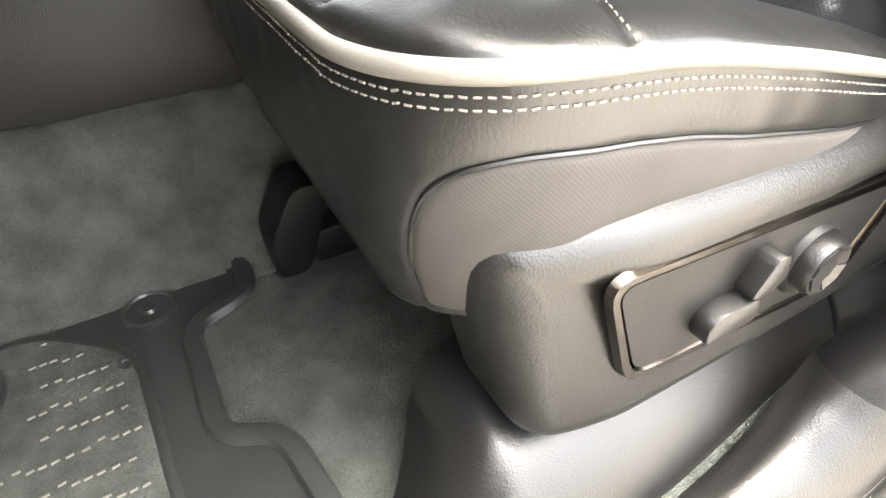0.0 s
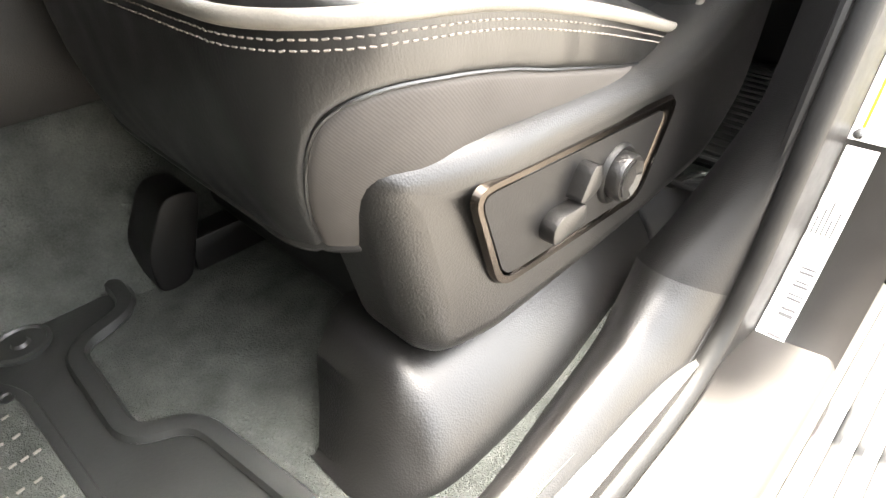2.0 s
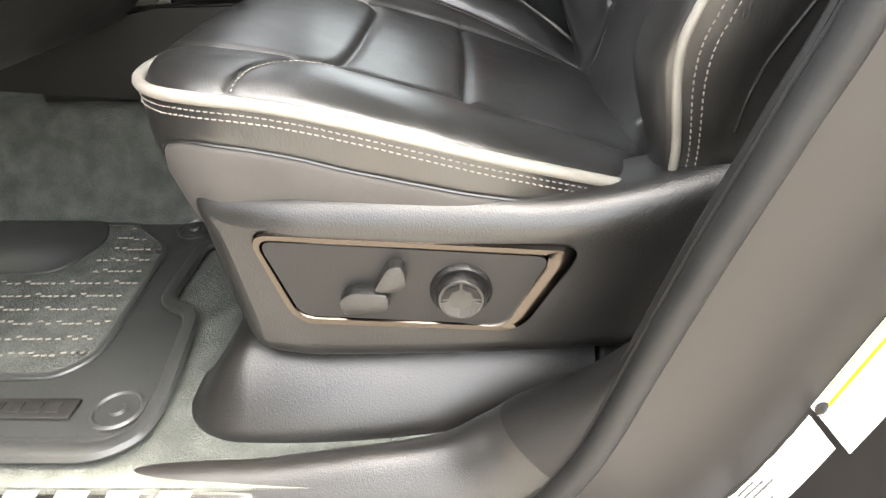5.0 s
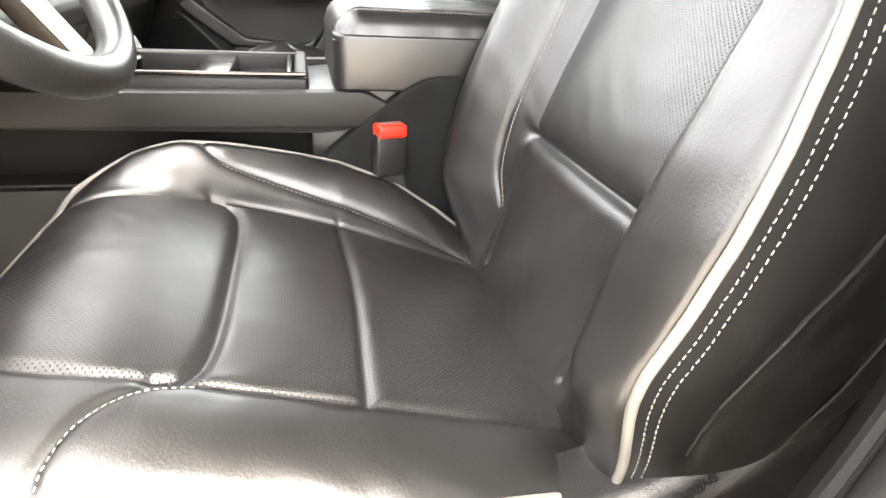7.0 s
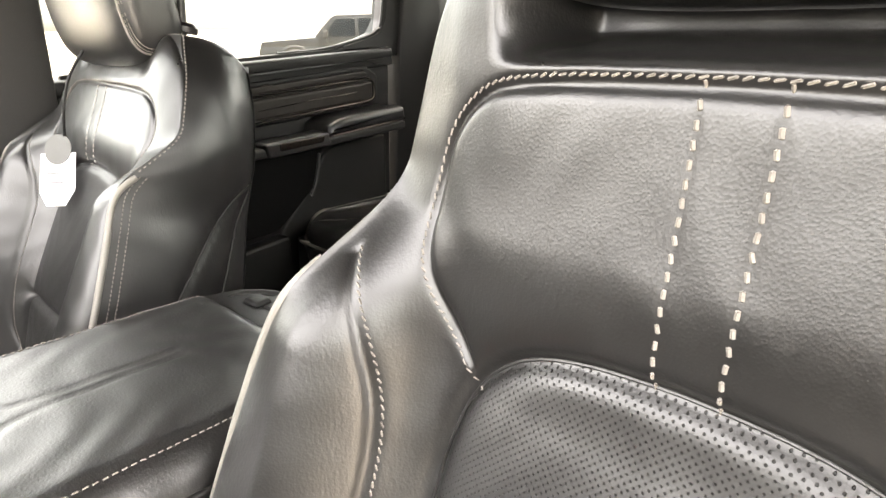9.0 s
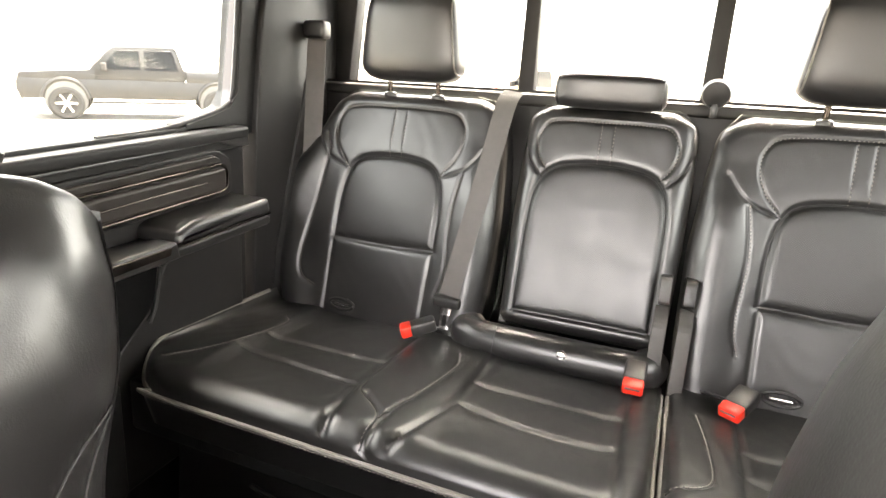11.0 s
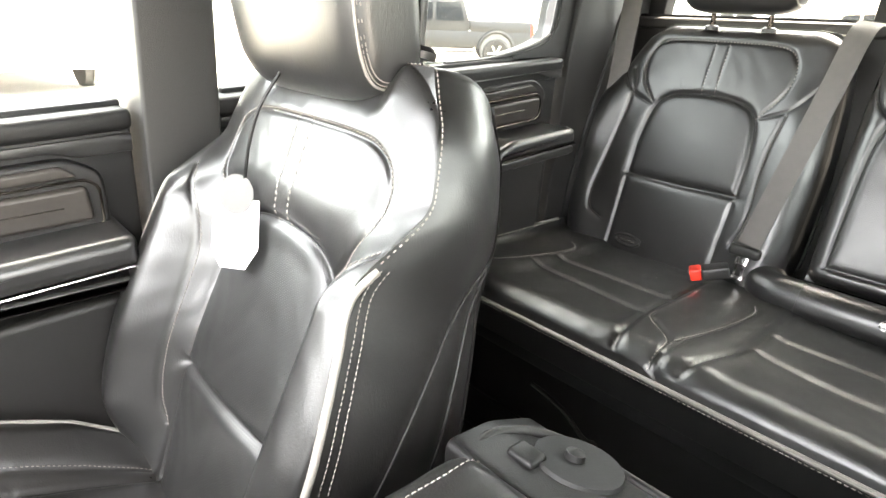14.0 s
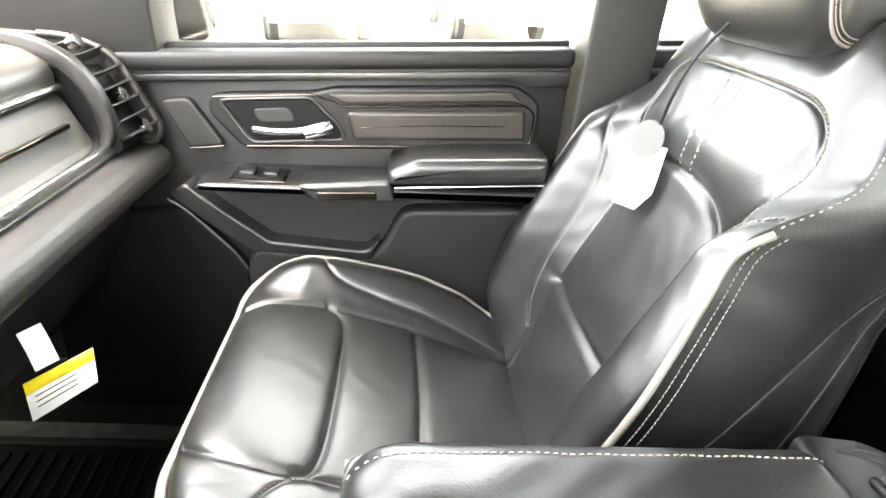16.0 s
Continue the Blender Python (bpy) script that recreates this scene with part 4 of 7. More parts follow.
bench40 = thing("rear_bench", "narrow black leather rear bench cushion with pale piping", "car seat", (1.5, -0.46, 0.29), group="rear bench cushions")
rear_cushion(bench40, -0.735, -0.217,
             [[(1.27, -0.318), (1.45, -0.335), (1.70, -0.338)], [(1.547, -0.335), (1.547, -0.620)], [(1.462, -0.333), (1.445, -0.47), (1.462, -0.630)], [(1.27, -0.64), (1.45, -0.625), (1.70, -0.615)]],
             [[(1.375, -0.222), (1.385, -0.262), (1.42, -0.288), (1.52, -0.285), (1.64, -0.270)]], [(-0.478, 0.142)], -1)


R_O, R_D = np.array((1.772, 0.40)), np.array((0.270, 0.963))


def rear_back(name, label, yc, left, right, h0, top, arch_pts, crease_h, panel_pts, wings, strip_x, bulge=0.016):
    """A bench backrest. left and right: (height, half-width) of its outline towards +y and -y."""
    th = thing(name, label, "car seat", (1.80, yc, 0.40), group="rear backrests")
    L, R = np.array(left, float), np.array(right, float)
    grid = np.linspace(h0, top, 160)

    def smooth(a):
        q = np.interp(grid, a[:, 0], a[:, 1])
        return np.convolve(np.pad(q, 7, mode="edge"), np.ones(15) / 15, "valid")

    ls, rs = smooth(L), smooth(R)

    def lim(H):
        return -np.interp(H, grid, rs), np.interp(H, grid, ls)

    def back(H, V):
        a, b = lim(H)
        bol = 0.0
        for c in (a, b):
            bol = bol + bulge * np.exp(-(((V - c * 0.80) / 0.05) ** 2)) * (1 - step(0.34, 0.50, H))
        crown = 0.012 + bol
        q1 = np.clip(1 - np.minimum(V - a, b - V) / 0.045, 0, 1)
        q2 = np.clip(1 - np.minimum(top - H, (H - h0) * 1.3) / 0.04, 0, 1)
        q = np.clip((q1**2.4 + q2**2.4) ** (1 / 2.4), 0, 1)
        p = crown - (crown + 0.02) * (1 - np.sqrt(np.clip(1 - q * q, 0, 1)))
        return np.stack([R_O[0] + R_D[0] * H - R_D[1] * p, yc + V, R_O[1] + R_D[1] * H + R_D[0] * p], -1)

    arch = spline(arch_pts, 80)
    seams = [(arch, 0.0075, 0.010)]
    crease = None
    if crease_h:
        crease = spline([(crease_h, arch[0][1]), (crease_h - 0.003, 0), (crease_h, arch[-1][1])], 12)
        seams.append((crease, 0.009, 0.012))
        for e in (arch[0], arch[-1]):
            seams.append((spline([tuple(e), (h0 + 0.02, e[1] * 0.97)], 14), 0.005, 0.008))
    else:
        seams.append((spline([tuple(arch[0]), tuple(arch[-1])], 12), 0.006, 0.009))
    panels = [spline(q, 50) for q in panel_pts]
    wl = [spline(q, 50) for q in wings]
    st = [spline([(h, v) for h, v in q], 14) for q in strip_x]
    seams += [(q, 0.0035, 0.005) for q in panels] + [(q, 0.004, 0.006) for q in wl] + [(q, 0.0014, 0.003) for q in st]
    sh = Sheet(back, (2.0, yc, 0.7), seams, 0.00025)
    hs, ts = np.linspace(h0, top, 180), np.linspace(0, 1, 170)
    H, T = np.meshgrid(hs, ts, indexing="ij")
    a, b = lim(H)
    V = a + T * (b - a)
    hc, vc = centres(H), centres(V)
    pad = inside(hc, vc, arch)
    low = (hc < (crease_h or -9)) & (np.abs(vc) < abs(arch[0][1])) & (vc * 0 == 0)
    pan = inside(hc, vc, np.vstack([panels[0], panels[1][::-1]])) & ~pad & (hc > 0.30)
    split_sheet(sh, H, V, [("back_pad", pad, PERF, "black perforated leather back pad"), ("lower_pad", low & ~pad, LEATHER, "smooth black leather lower pad"),
                           ("upper_panel", pan, LEATHER, "smooth black leather upper panel"), ("bolster", ~(pad | low | pan), LEATHER, "smooth black leather bolster")], th)
    for q in panels + st:
        part("stitching", sh.thread(q, 0.0075, 0.005, 0.0011, 0.0), THREAD, th, "pale stitched seam")
    for q in panels + wl:
        part("seam_cord", sh.cord(q, 0.0012, 0.0, 6), RUBBER, th, "dark sewn groove")
    part("seam_cord", sh.cord(arch, 0.0016, 0.0, 6), RUBBER, th, "dark sewn groove")
    for q in wl[2:]:
        part("stitching", sh.thread(q, 0.0075, 0.005, 0.0009, 0.003), THREAD, th, "pale stitched seam")
    # edge band
    hh = np.linspace(h0, top, 60)
    aa, bb = lim(hh)
    rim = spline(np.vstack([np.stack([hh, bb], 1), np.stack([np.full(9, top), np.linspace(bb[-1] - 0.01, aa[-1] + 0.01, 9)], 1), np.stack([hh[::-1], aa[::-1]], 1)]), 180)
    arc = np.r_[0, np.cumsum(np.linalg.norm(np.diff(rim, axis=0), axis=1))]

    def band(S, D):
        h, v = np.interp(S, arc, rim[:, 0]), np.interp(S, arc, rim[:, 1])
        return np.stack([R_O[0] + R_D[0] * h + R_D[1] * (D + 0.018), yc + v * (1 - 0.1 * D), R_O[1] + R_D[1] * h - R_D[0] * (D + 0.018)], -1)

    bd = Sheet(band, (1.9, yc, 0.7))
    bd.build(np.linspace(0, arc[-1], 140), np.linspace(0, 0.10, 10), [], th, ("edge_band", LEATHER, "black leather edge"))
    part("back_board", prism([(yc + y, R_O[1] + R_D[1] * h) for h, y in [(r[0], r[1] * 0.98) for r in rim[::6]]], "x", 1.965, 1.985, 0.0), CARPET, th, "grey felt back board")
    return th, sh, arc, bd, rim


def side_back(sgn):
    """The seat back by a door: sgn +1 for the +y side."""
    k = sgn
    big = [(-0.02, 0.262), (0.10, 0.312), (0.20, 0.342), (0.28, 0.346), (0.37, 0.318), (0.45, 0.255), (0.53, 0.215), (0.575, 0.190), (0.59, 0.15)]
    small = [(-0.02, 0.270), (0.10, 0.284), (0.30, 0.286), (0.45, 0.274), (0.55, 0.262), (0.575, 0.246), (0.59, 0.21)]
    left, right = (big, small) if k > 0 else (small, big)
    arch = [(0.205, -0.138), (0.30, -0.137), (0.375, -0.124), (0.412, -0.09), (0.424, 0), (0.412, 0.09), (0.375, 0.124), (0.30, 0.137), (0.205, 0.138)]
    pan = [[(0.385, m * 0.126), (0.43, m * 0.160), (0.475, m * 0.175), (0.52, m * 0.168), (0.545, m * 0.13), (0.550, 0)] for m in (1, -1)]
    wings = [[(0.385, m * 0.130), (0.40, m * 0.17), (0.42, m * 0.20), (0.46, m * 0.23)] for m in (1, -1)]
    wings.append([(0.47, k * 0.205), (0.43, k * 0.190), (0.36, k * 0.196), (0.24, k * 0.212), (0.14, k * 0.222), (0.09, k * 0.210), (0.07, k * 0.175)])
    wings.append([(0.40, -k * 0.185), (0.30, -k * 0.172), (0.16, -k * 0.178), (0.10, -k * 0.165)])
    strips = [[(0.425, m * 0.016), (0.55, m * 0.016)] for m in (1, -1)]
    return rear_back("folding_seat", "black leather outer rear backrest with perforated pad", sgn * 0.494, left, right, -0.02, 0.59, arch, 0.205, pan, wings, strips)


rb_r = side_back(1)
rb_l = side_back(-1)
for (th, sh, arc, bd, rim), sgn in ((rb_r, 1), (rb_l, -1)):
    L = arc[-1]
    a0, a1 = (0.02, 0.46) if sgn > 0 else (L - 0.46, L - 0.02)
    ln = np.stack([np.linspace(a0, a1, 60), np.zeros(60)], 1)
    part("piping", bd.cord(ln, 0.0042, 0.001, 8), PIPING, th, "pale leather piping")
mid_out = [(0.075, 0.182), (0.30, 0.188), (0.45, 0.188), (0.55, 0.184), (0.575, 0.172), (0.588, 0.14)]
rb_m = rear_back("folding_seat", "black leather middle backrest that folds as an armrest", -0.012, mid_out, mid_out, 0.07, 0.588,
                 [(0.108, -0.152), (0.28, -0.150), (0.38, -0.142), (0.435, -0.112), (0.452, -0.05), (0.455, 0), (0.452, 0.05), (0.435, 0.112), (0.38, 0.142), (0.28, 0.150), (0.108, 0.152)], None,
                 [[(0.43, m * 0.120), (0.465, m * 0.145), (0.505, m * 0.150), (0.540, m * 0.130), (0.547, m * 0.09), (0.548, 0)] for m in (1, -1)],
                 [[(0.415, m * 0.130), (0.45, m * 0.165), (0.49, m * 0.183)] for m in (1, -1)], [[(0.456, m * 0.014), (0.547, m * 0.014)] for m in (1, -1)], 0.006)

roll = thing("backrest_bolster", "black leather roll below the middle backrest", "car seat", (1.75, 0.03, 0.395))
rp = spline([(1.800, 0.238, 0.440), (1.755, 0.222, 0.440), (1.742, 0.15, 0.440), (1.742, -0.12, 0.440), (1.752, -0.165, 0.440), (1.79, -0.175, 0.440)], 60)
part("roll", tube(rp, 0.040, 20), LEATHER, roll, "smooth black leather roll")
part("seam_cord", tube([(1.742 + 0.0402 * math.cos(a) * -1, 0.150, 0.440 + 0.0402 * math.sin(a)) for a in np.linspace(-1.3, 1.5, 14)], 0.0012, 6), LEATHER, roll)
part("grommet", lathe([(0.0, 0.0), (0.009, 0.0), (0.010, 0.002), (0.006, 0.003), (0.005, 0.001), (0, 0.001)], (1.7055, 0.0, 0.456), (-0.9, 0, 0.4), 16), BRIGHT, roll, "small metal grommet")


def rear_headrest(y, width, z0, z1, depth, label, lean=0.0, posts=True):
    th = thing("headrest", label, "headrest", (1.915, y, z0 - 0.03), group="rear headrests")
    c = np.array((1.905, (z0 + z1) / 2))

    def pillow(A, B):
        def sp(q, k):
            return np.sign(q) * np.abs(q) ** k
        yy = width / 2 * sp(np.cos(B), 0.42)
        rad = np.abs(np.sin(B)) ** 0.38
        xx = -depth / 2 * sp(np.cos(A), 0.6) * rad
        zz = (z1 - z0) / 2 * sp(np.sin(A), 0.45) * rad
        yy = yy * (1 - 0.10 * (zz / (z1 - z0) * 2) * (1 if posts else 0))
        return np.stack([c[0] + xx + lean * zz, y + yy, c[1] + zz], -1)

    sh = Sheet(pillow, (c[0], y, c[1]))
    sh.build(np.linspace(-np.pi, np.pi, 81), np.r_[1e-6, np.linspace(0.01, np.pi - 0.01, 60), np.pi - 1e-6], [], th, ("pillow", LEATHER, "black leather headrest pillow"))
    for b in (0.60, np.pi - 0.60):
        part("stitching", sh.cord(np.stack([np.linspace(-np.pi, np.pi, 90), np.full(90, b)], 1), 0.0022, 0.0, 6), PIPING if posts else LEATHER, th)
    if posts:
        for k in (-0.065, 0.065):
            part("post", tube([(1.915, y + k, z0 - 0.035), (1.912, y + k, z0 + 0.03)], 0.006, 12), CHROME, th, "dark steel post")
            part("collar", lathe([(0, 0), (0.016, 0.0), (0.016, 0.008), (0.010, 0.012), (0, 0.012)], (1.915, y + k, z0 - 0.036), (0, 0, 1), 16), PLASTIC, th)
    return th


rear_headrest(0.468, 0.245, 0.992, 1.205, 0.10, "black leather rear headrest on dark steel posts")
rear_headrest(-0.480, 0.245, 0.992, 1.205, 0.10, "black leather rear headrest on dark steel posts")
rear_headrest(-0.006, 0.235, 0.958, 1.035, 0.085, "low black leather middle headrest", posts=False)


# ---- rear belts ----
def buckle(x, y, z, rot, label, tilt=0, scale=1.0):
    th = thing("seat_belt_buckle", label, "seat belt", (x, y, z), group="seat belt buckles")
    m = Matrix.Translation((x, y, z)) @ Euler((radians(tilt), 0, radians(rot))).to_matrix().to_4x4() @ Matrix.Scale(scale, 4)
    for nm, lo, hi, mat, lab in (("housing", (-0.022, -0.010, -0.055), (0.022, 0.010, 0.004), PLASTIC, "black plastic housing"), ("button", (-0.0205, -0.0125, -0.002), (0.0205, 0.0125, 0.016), RED, "red release button")):
        bm = rbox(lo, hi, 0.004, 3)
        bmesh.ops.transform(bm, matrix=m, verts=bm.verts)
        part(nm, bm, mat, th, lab)
    bm = rbox((-0.014, -0.002, 0.0145), (0.014, 0.002, 0.0175), 0.0008, 1)
    bmesh.ops.transform(bm, matrix=m, verts=bm.verts)
    part("slot", bm, INK, th)
    return th


def lying_buckle(x, y, z, rot, stem):
    th = thing("seat_belt_buckle", "red-buttoned seat belt buckle lying on the rear bench", "seat belt", (x, y, z), group="seat belt buckles")
    m = Matrix.Translation((x, y, z)) @ Matrix.Rotation(radians(rot), 4, "Z") @ Matrix.Rotation(radians(-18), 4, "Y")
    for nm, lo, hi, mat, lab in (("button", (-0.026, -0.020, -0.009), (0.0, 0.020, 0.017), RED, "red release button"), ("housing", (-0.002, -0.021, -0.011), (0.055, 0.021, 0.016), PLASTIC, "black plastic housing")):
        bm = rbox(lo, hi, 0.005, 3)
        bmesh.ops.transform(bm, matrix=m, verts=bm.verts)
        part(nm, bm, mat, th, lab)
    bm = rbox((-0.0275, -0.014, 0.006), (-0.0245, 0.014, 0.010), 0.0008, 1)
    bmesh.ops.transform(bm, matrix=m, verts=bm.verts)
    part("slot", bm, INK, th)
    part("strap", strap(spline([(x + 0.03, y, z), (x + 0.05, y + stem, z - 0.004), (x + 0.085, y + stem * 1.3, z - 0.02)], 10), 0.035, 0.005, (0, 1, 0.15)), PLASTIC, th)


lying_buckle(1.690, 0.338, 0.446, -62, -0.03)
lying_buckle(1.672, -0.150, 0.446, 0, 0.0)
lying_buckle(1.660, -0.330, 0.446, -30, 0.03)
belt = thing("seat_belt", "grey webbing rear seat belt hanging with bright tongue", "seat belt", (1.75, 0.28, 0.47))
bp = spline([(1.915, 0.212, 0.985), (1.878, 0.218, 0.955), (1.845, 0.235, 0.83), (1.795, 0.268, 0.62), (1.768, 0.284, 0.515)], 40)
part("webbing", strap(bp, 0.048, 0.0018, (0, 1, 0.12)), BELT, belt, "grey woven webbing")
part("tongue_grip", rbox((1.752, 0.252, 0.487), (1.772, 0.320, 0.512), 0.008, 3), PLASTIC_GREY, belt, "grey plastic tongue grip")
v_t = merge(strap([(1.762, 0.286, 0.49), (1.757, 0.287, 0.470)], 0.026, 0.003, (0, 1, 0)), strap([(1.757, 0.2785, 0.471), (1.754, 0.2795, 0.440)], 0.006, 0.003, (0, 1, 0)), strap([(1.757, 0.2945, 0.471), (1.754, 0.2955, 0.440)], 0.006, 0.003, (0, 1, 0)), strap([(1.754, 0.287, 0.444), (1.753, 0.287, 0.436)], 0.024, 0.003, (0, 1, 0)))
part("tongue", v_t, BRIGHT, belt, "bright steel tongue")
belt2 = thing("seat_belt", "grey webbing shoulder belt beside the rear door", "seat belt", (1.95, 0.75, 0.55), group="outer rear belts")
part("webbing", strap(spline([(1.895, 0.740, 1.10), (1.886, 0.742, 0.90), (1.866, 0.744, 0.62), (1.856, 0.744, 0.45)], 20), 0.047, 0.002, (-0.42, 0.9, 0)), BELT, belt2, "grey woven webbing")
part("guide", rbox((1.875, 0.708, 1.085), (1.915, 0.772, 1.13), 0.01, 3), PLASTIC, belt2, "black plastic belt guide")
for y in (0.50, -0.012, -0.475):
    lt = thing("anchor_guide", "black plastic child seat anchor slot in backrest", "anchor", (1.735, y + 0.06, 0.43), group="anchor slots")
    part("rim", tube(spline([(1.744, y + 0.06 + 0.034 * math.cos(a), 0.447 + 0.014 * math.sin(a)) for a in np.linspace(0, 2 * math.pi, 20)], 40), 0.0042, 8), PLASTIC, lt)
    part("bar", tube([(1.747, y + 0.04, 0.445), (1.747, y + 0.08, 0.445)], 0.003, 8), BRIGHT, lt, "bright steel anchor bar")
STRAP_GREY = material("grey_hinge_plastic", (0.060, 0.056, 0.052), 0.5, vary=0.12, grain=(500, 0.1))
for y, lean in ((-0.186, 0.006), (-0.224, -0.004)):
    hp = thing("hinge_cover", "dark grey plastic seat hinge cover beside the split", "trim", (1.75, y, 0.40), group="hinge covers")
    part("cover", prism(rounded([(1.728, 0.395), (1.80, 0.395), (1.84, 0.56), (1.80, 0.575), (1.748, 0.548)], 0.02, 4), "y", y - 0.014 + lean, y + 0.014 + lean, 0.006, 3), STRAP_GREY, hp)
    part("cap", prism(rounded([(1.765, 0.585), (1.84, 0.570), (1.86, 0.630), (1.785, 0.640)], 0.012, 3), "y", y - 0.012 + lean, y + 0.012 + lean, 0.005, 2), STRAP_GREY if lean > 0 else PLASTIC, hp, "grey latch cap")
loop = thing("belt_guide", "round black plastic belt guide on the middle backrest", "seat belt", (1.93, -0.215, 0.96))
part("loop", lathe([(0.0, -0.012), (0.026, -0.010), (0.030, 0.0), (0.026, 0.010), (0.0, 0.012)], (1.92, -0.215, 1.005), (1, 0, 0.2), 20), PLASTIC, loop)
part("stem", rbox((1.912, -0.222, 0.955), (1.926, -0.208, 0.985), 0.004, 2), PLASTIC, loop)


# ---- cab structure ----
SHEAR = 0.078


def sh_(x, z):
    """Door lines rise slightly towards the tail."""
    return (x, z + SHEAR * (x - 0.3))


def shp(poly):
    return [sh_(x, z) for x, z in poly]


def structure(name, geo, mat, label="", angle=40):
    return tagged(part(name, geo, mat, None, label, angle), kind="structure")


def tilt(bm, mat4):
    bmesh.ops.transform(bm, matrix=mat4, verts=bm.verts)
    return bm


structure("floor", rbox((-0.95, -0.80, -0.04), (2.05, 0.80, 0.0), 0.0), CARPET, "charcoal carpet floor")
structure("firewall", prism([(-1.0, 0.0), (-0.72, 0.0), (-0.95, 0.45), (-0.95, 0.8), (-1.0, 0.8)], "y", -0.80, 0.80, 0.0), CARPET, "charcoal carpet footwell front")
# headliner is out of view; its black colour keeps bounced light down
structure("ceiling", prism([(0.12, 1.345), (0.5, 1.375), (1.6, 1.38), (2.05, 1.345), (2.05, 1.38), (1.6, 1.415), (0.5, 1.41), (0.12, 1.38)], "y", -0.80, 0.80, 0.0), HEADLINER, "black headliner, unseen, dark to cut bounced light")

structure("sill_right", rbox((-0.98, 0.766, -0.06), (2.06, 0.92, 0.16), 0.01, 2), PLASTIC, "black sill below the passenger doors")
# -- right side: doors --
INLAY = material("dark_satin_inlay", (0.030, 0.026, 0.023), 0.36, metal=0.25, vary=0.3, vary_scale=8, spec=0.5)
PILLAR = material("matt_pillar_trim", (0.011, 0.0105, 0.0103), 0.65, vary=0.12, vary_scale=9, grain=(600, 0.15), spec=0.18)
# near-black: recess shade put into the colour; the speaker grille shares it
SHADE_BLACK = material("shade_black_plastic", (0.004, 0.004, 0.004), 0.6, vary=0.1, grain=(600, 0.1), spec=0.15)


def pad(parent, name, poly, face, mat, r=0.008, label="", soft=0.014, back=0.785):
    """A moulded door piece standing out of the panel towards the cabin, its face at y = face."""
    return part(name, cushioned(rounded(poly, soft, 4), back, face, r, 6, 110), mat, parent, label, angle=50)


def line_on(parent, name, pts, y, r, mat, label="", closed=False):
    q = rounded(pts, 0.012, 4) if closed else [pts[0]] + [p for p in rounded(pts, 0.012, 4)[4:-4]] + [pts[-1]]
    p = [(x, y, z) for x, z in q]
    return part(name, tube(p + p[:1] if closed else p, r, 8, 1.0, (0, 1, 0)), mat, parent, label)


def door_base(name, x0, x1, wx0, wx1, label):
    d = tagged(thing(name, label, "door", (0.5 * (x0 + x1), 0.80, 0.0)), kind="structure")
    part("door_shell", prism(shp([(x0, 0.02), (x1, 0.02), (x1, 0.742), (x0, 0.742)]), "y", 0.772, 0.90, 0.006, 2), PLASTIC_SOFT, d, "dark door trim panel")
    part("belt_rail", prism(shp([(x0, 0.738), (x1, 0.738), (x1, 0.768), (x0, 0.768)]), "y", 0.752, 0.84, 0.010, 4), PLASTIC_SOFT, d, "soft black belt rail")
    part("belt_infill", prism(shp([(x0 + 0.004, 0.722), (x1 - 0.004, 0.722), (x1 - 0.004, 0.764), (x0 + 0.004, 0.764)]), "y", 0.758, 0.80, 0.002, 1), PLASTIC_SOFT, d)
    part("belt_seal", prism(shp([(wx0, 0.758), (wx1, 0.758), (wx1, 0.776), (wx0, 0.776)]), "y", 0.79, 0.81, 0.004, 2), RUBBER, d, "black window seal")
    return d


fd = door_base("door_1", -0.24, 0.676, 0.04, 0.672, "black leather trimmed front passenger door with bright handle")
part("upper_pad", prism([(-0.10, 0.703), (0.672, 0.764), (0.672, 0.739), (0.602, 0.735), (0.572, 0.743), (-0.10, 0.694)], "y", 0.7535, 0.785, 0.002, 2), LEATHER, fd, "stitched black upper pad")
pad(fd, "bezel", [(0.112, 0.690), (0.276, 0.704), (0.300, 0.712), (0.590, 0.734), (0.630, 0.712), (0.632, 0.634), (0.160, 0.605), (0.108, 0.660)], 0.752, PLASTIC_SOFT, 0.006, "black inlay surround")
line_on(fd, "trim_line", [(0.118, 0.686), (0.272, 0.700), (0.316, 0.684), (0.606, 0.706), (0.622, 0.694), (0.622, 0.642), (0.606, 0.638), (0.165, 0.611)], 0.7515, 0.0022, CHROME, "thin dark chrome line")
pad(fd, "inlay", [(0.292, 0.704), (0.579, 0.727), (0.600, 0.711), (0.318, 0.689)], 0.744, INLAY, 0.005, "dark satin inlay panel", 0.006)
pad(fd, "inlay", [(0.322, 0.679), (0.606, 0.699), (0.612, 0.650), (0.334, 0.633)], 0.742, INLAY, 0.007, "dark satin inlay panel", 0.008)
line_on(fd, "inlay_line", [(0.345, 0.655), (0.45, 0.665), (0.575, 0.672)], 0.7425, 0.0012, CHROME)
pad(fd, "handle_recess", [(0.130, 0.681), (0.266, 0.693), (0.306, 0.655), (0.318, 0.635), (0.178, 0.621)], 0.7495, SHADE_BLACK, 0.003, "handle recess, its shade put into a near-black colour")
line_on(fd, "recess_rim", [(0.126, 0.683), (0.268, 0.696), (0.310, 0.655), (0.322, 0.632), (0.172, 0.618)], 0.7495, 0.003, PLASTIC, "", True)
pad(fd, "recess_floor", [(0.176, 0.672), (0.234, 0.679), (0.246, 0.655), (0.186, 0.651)], 0.7475, PLASTIC_GREY, 0.003)
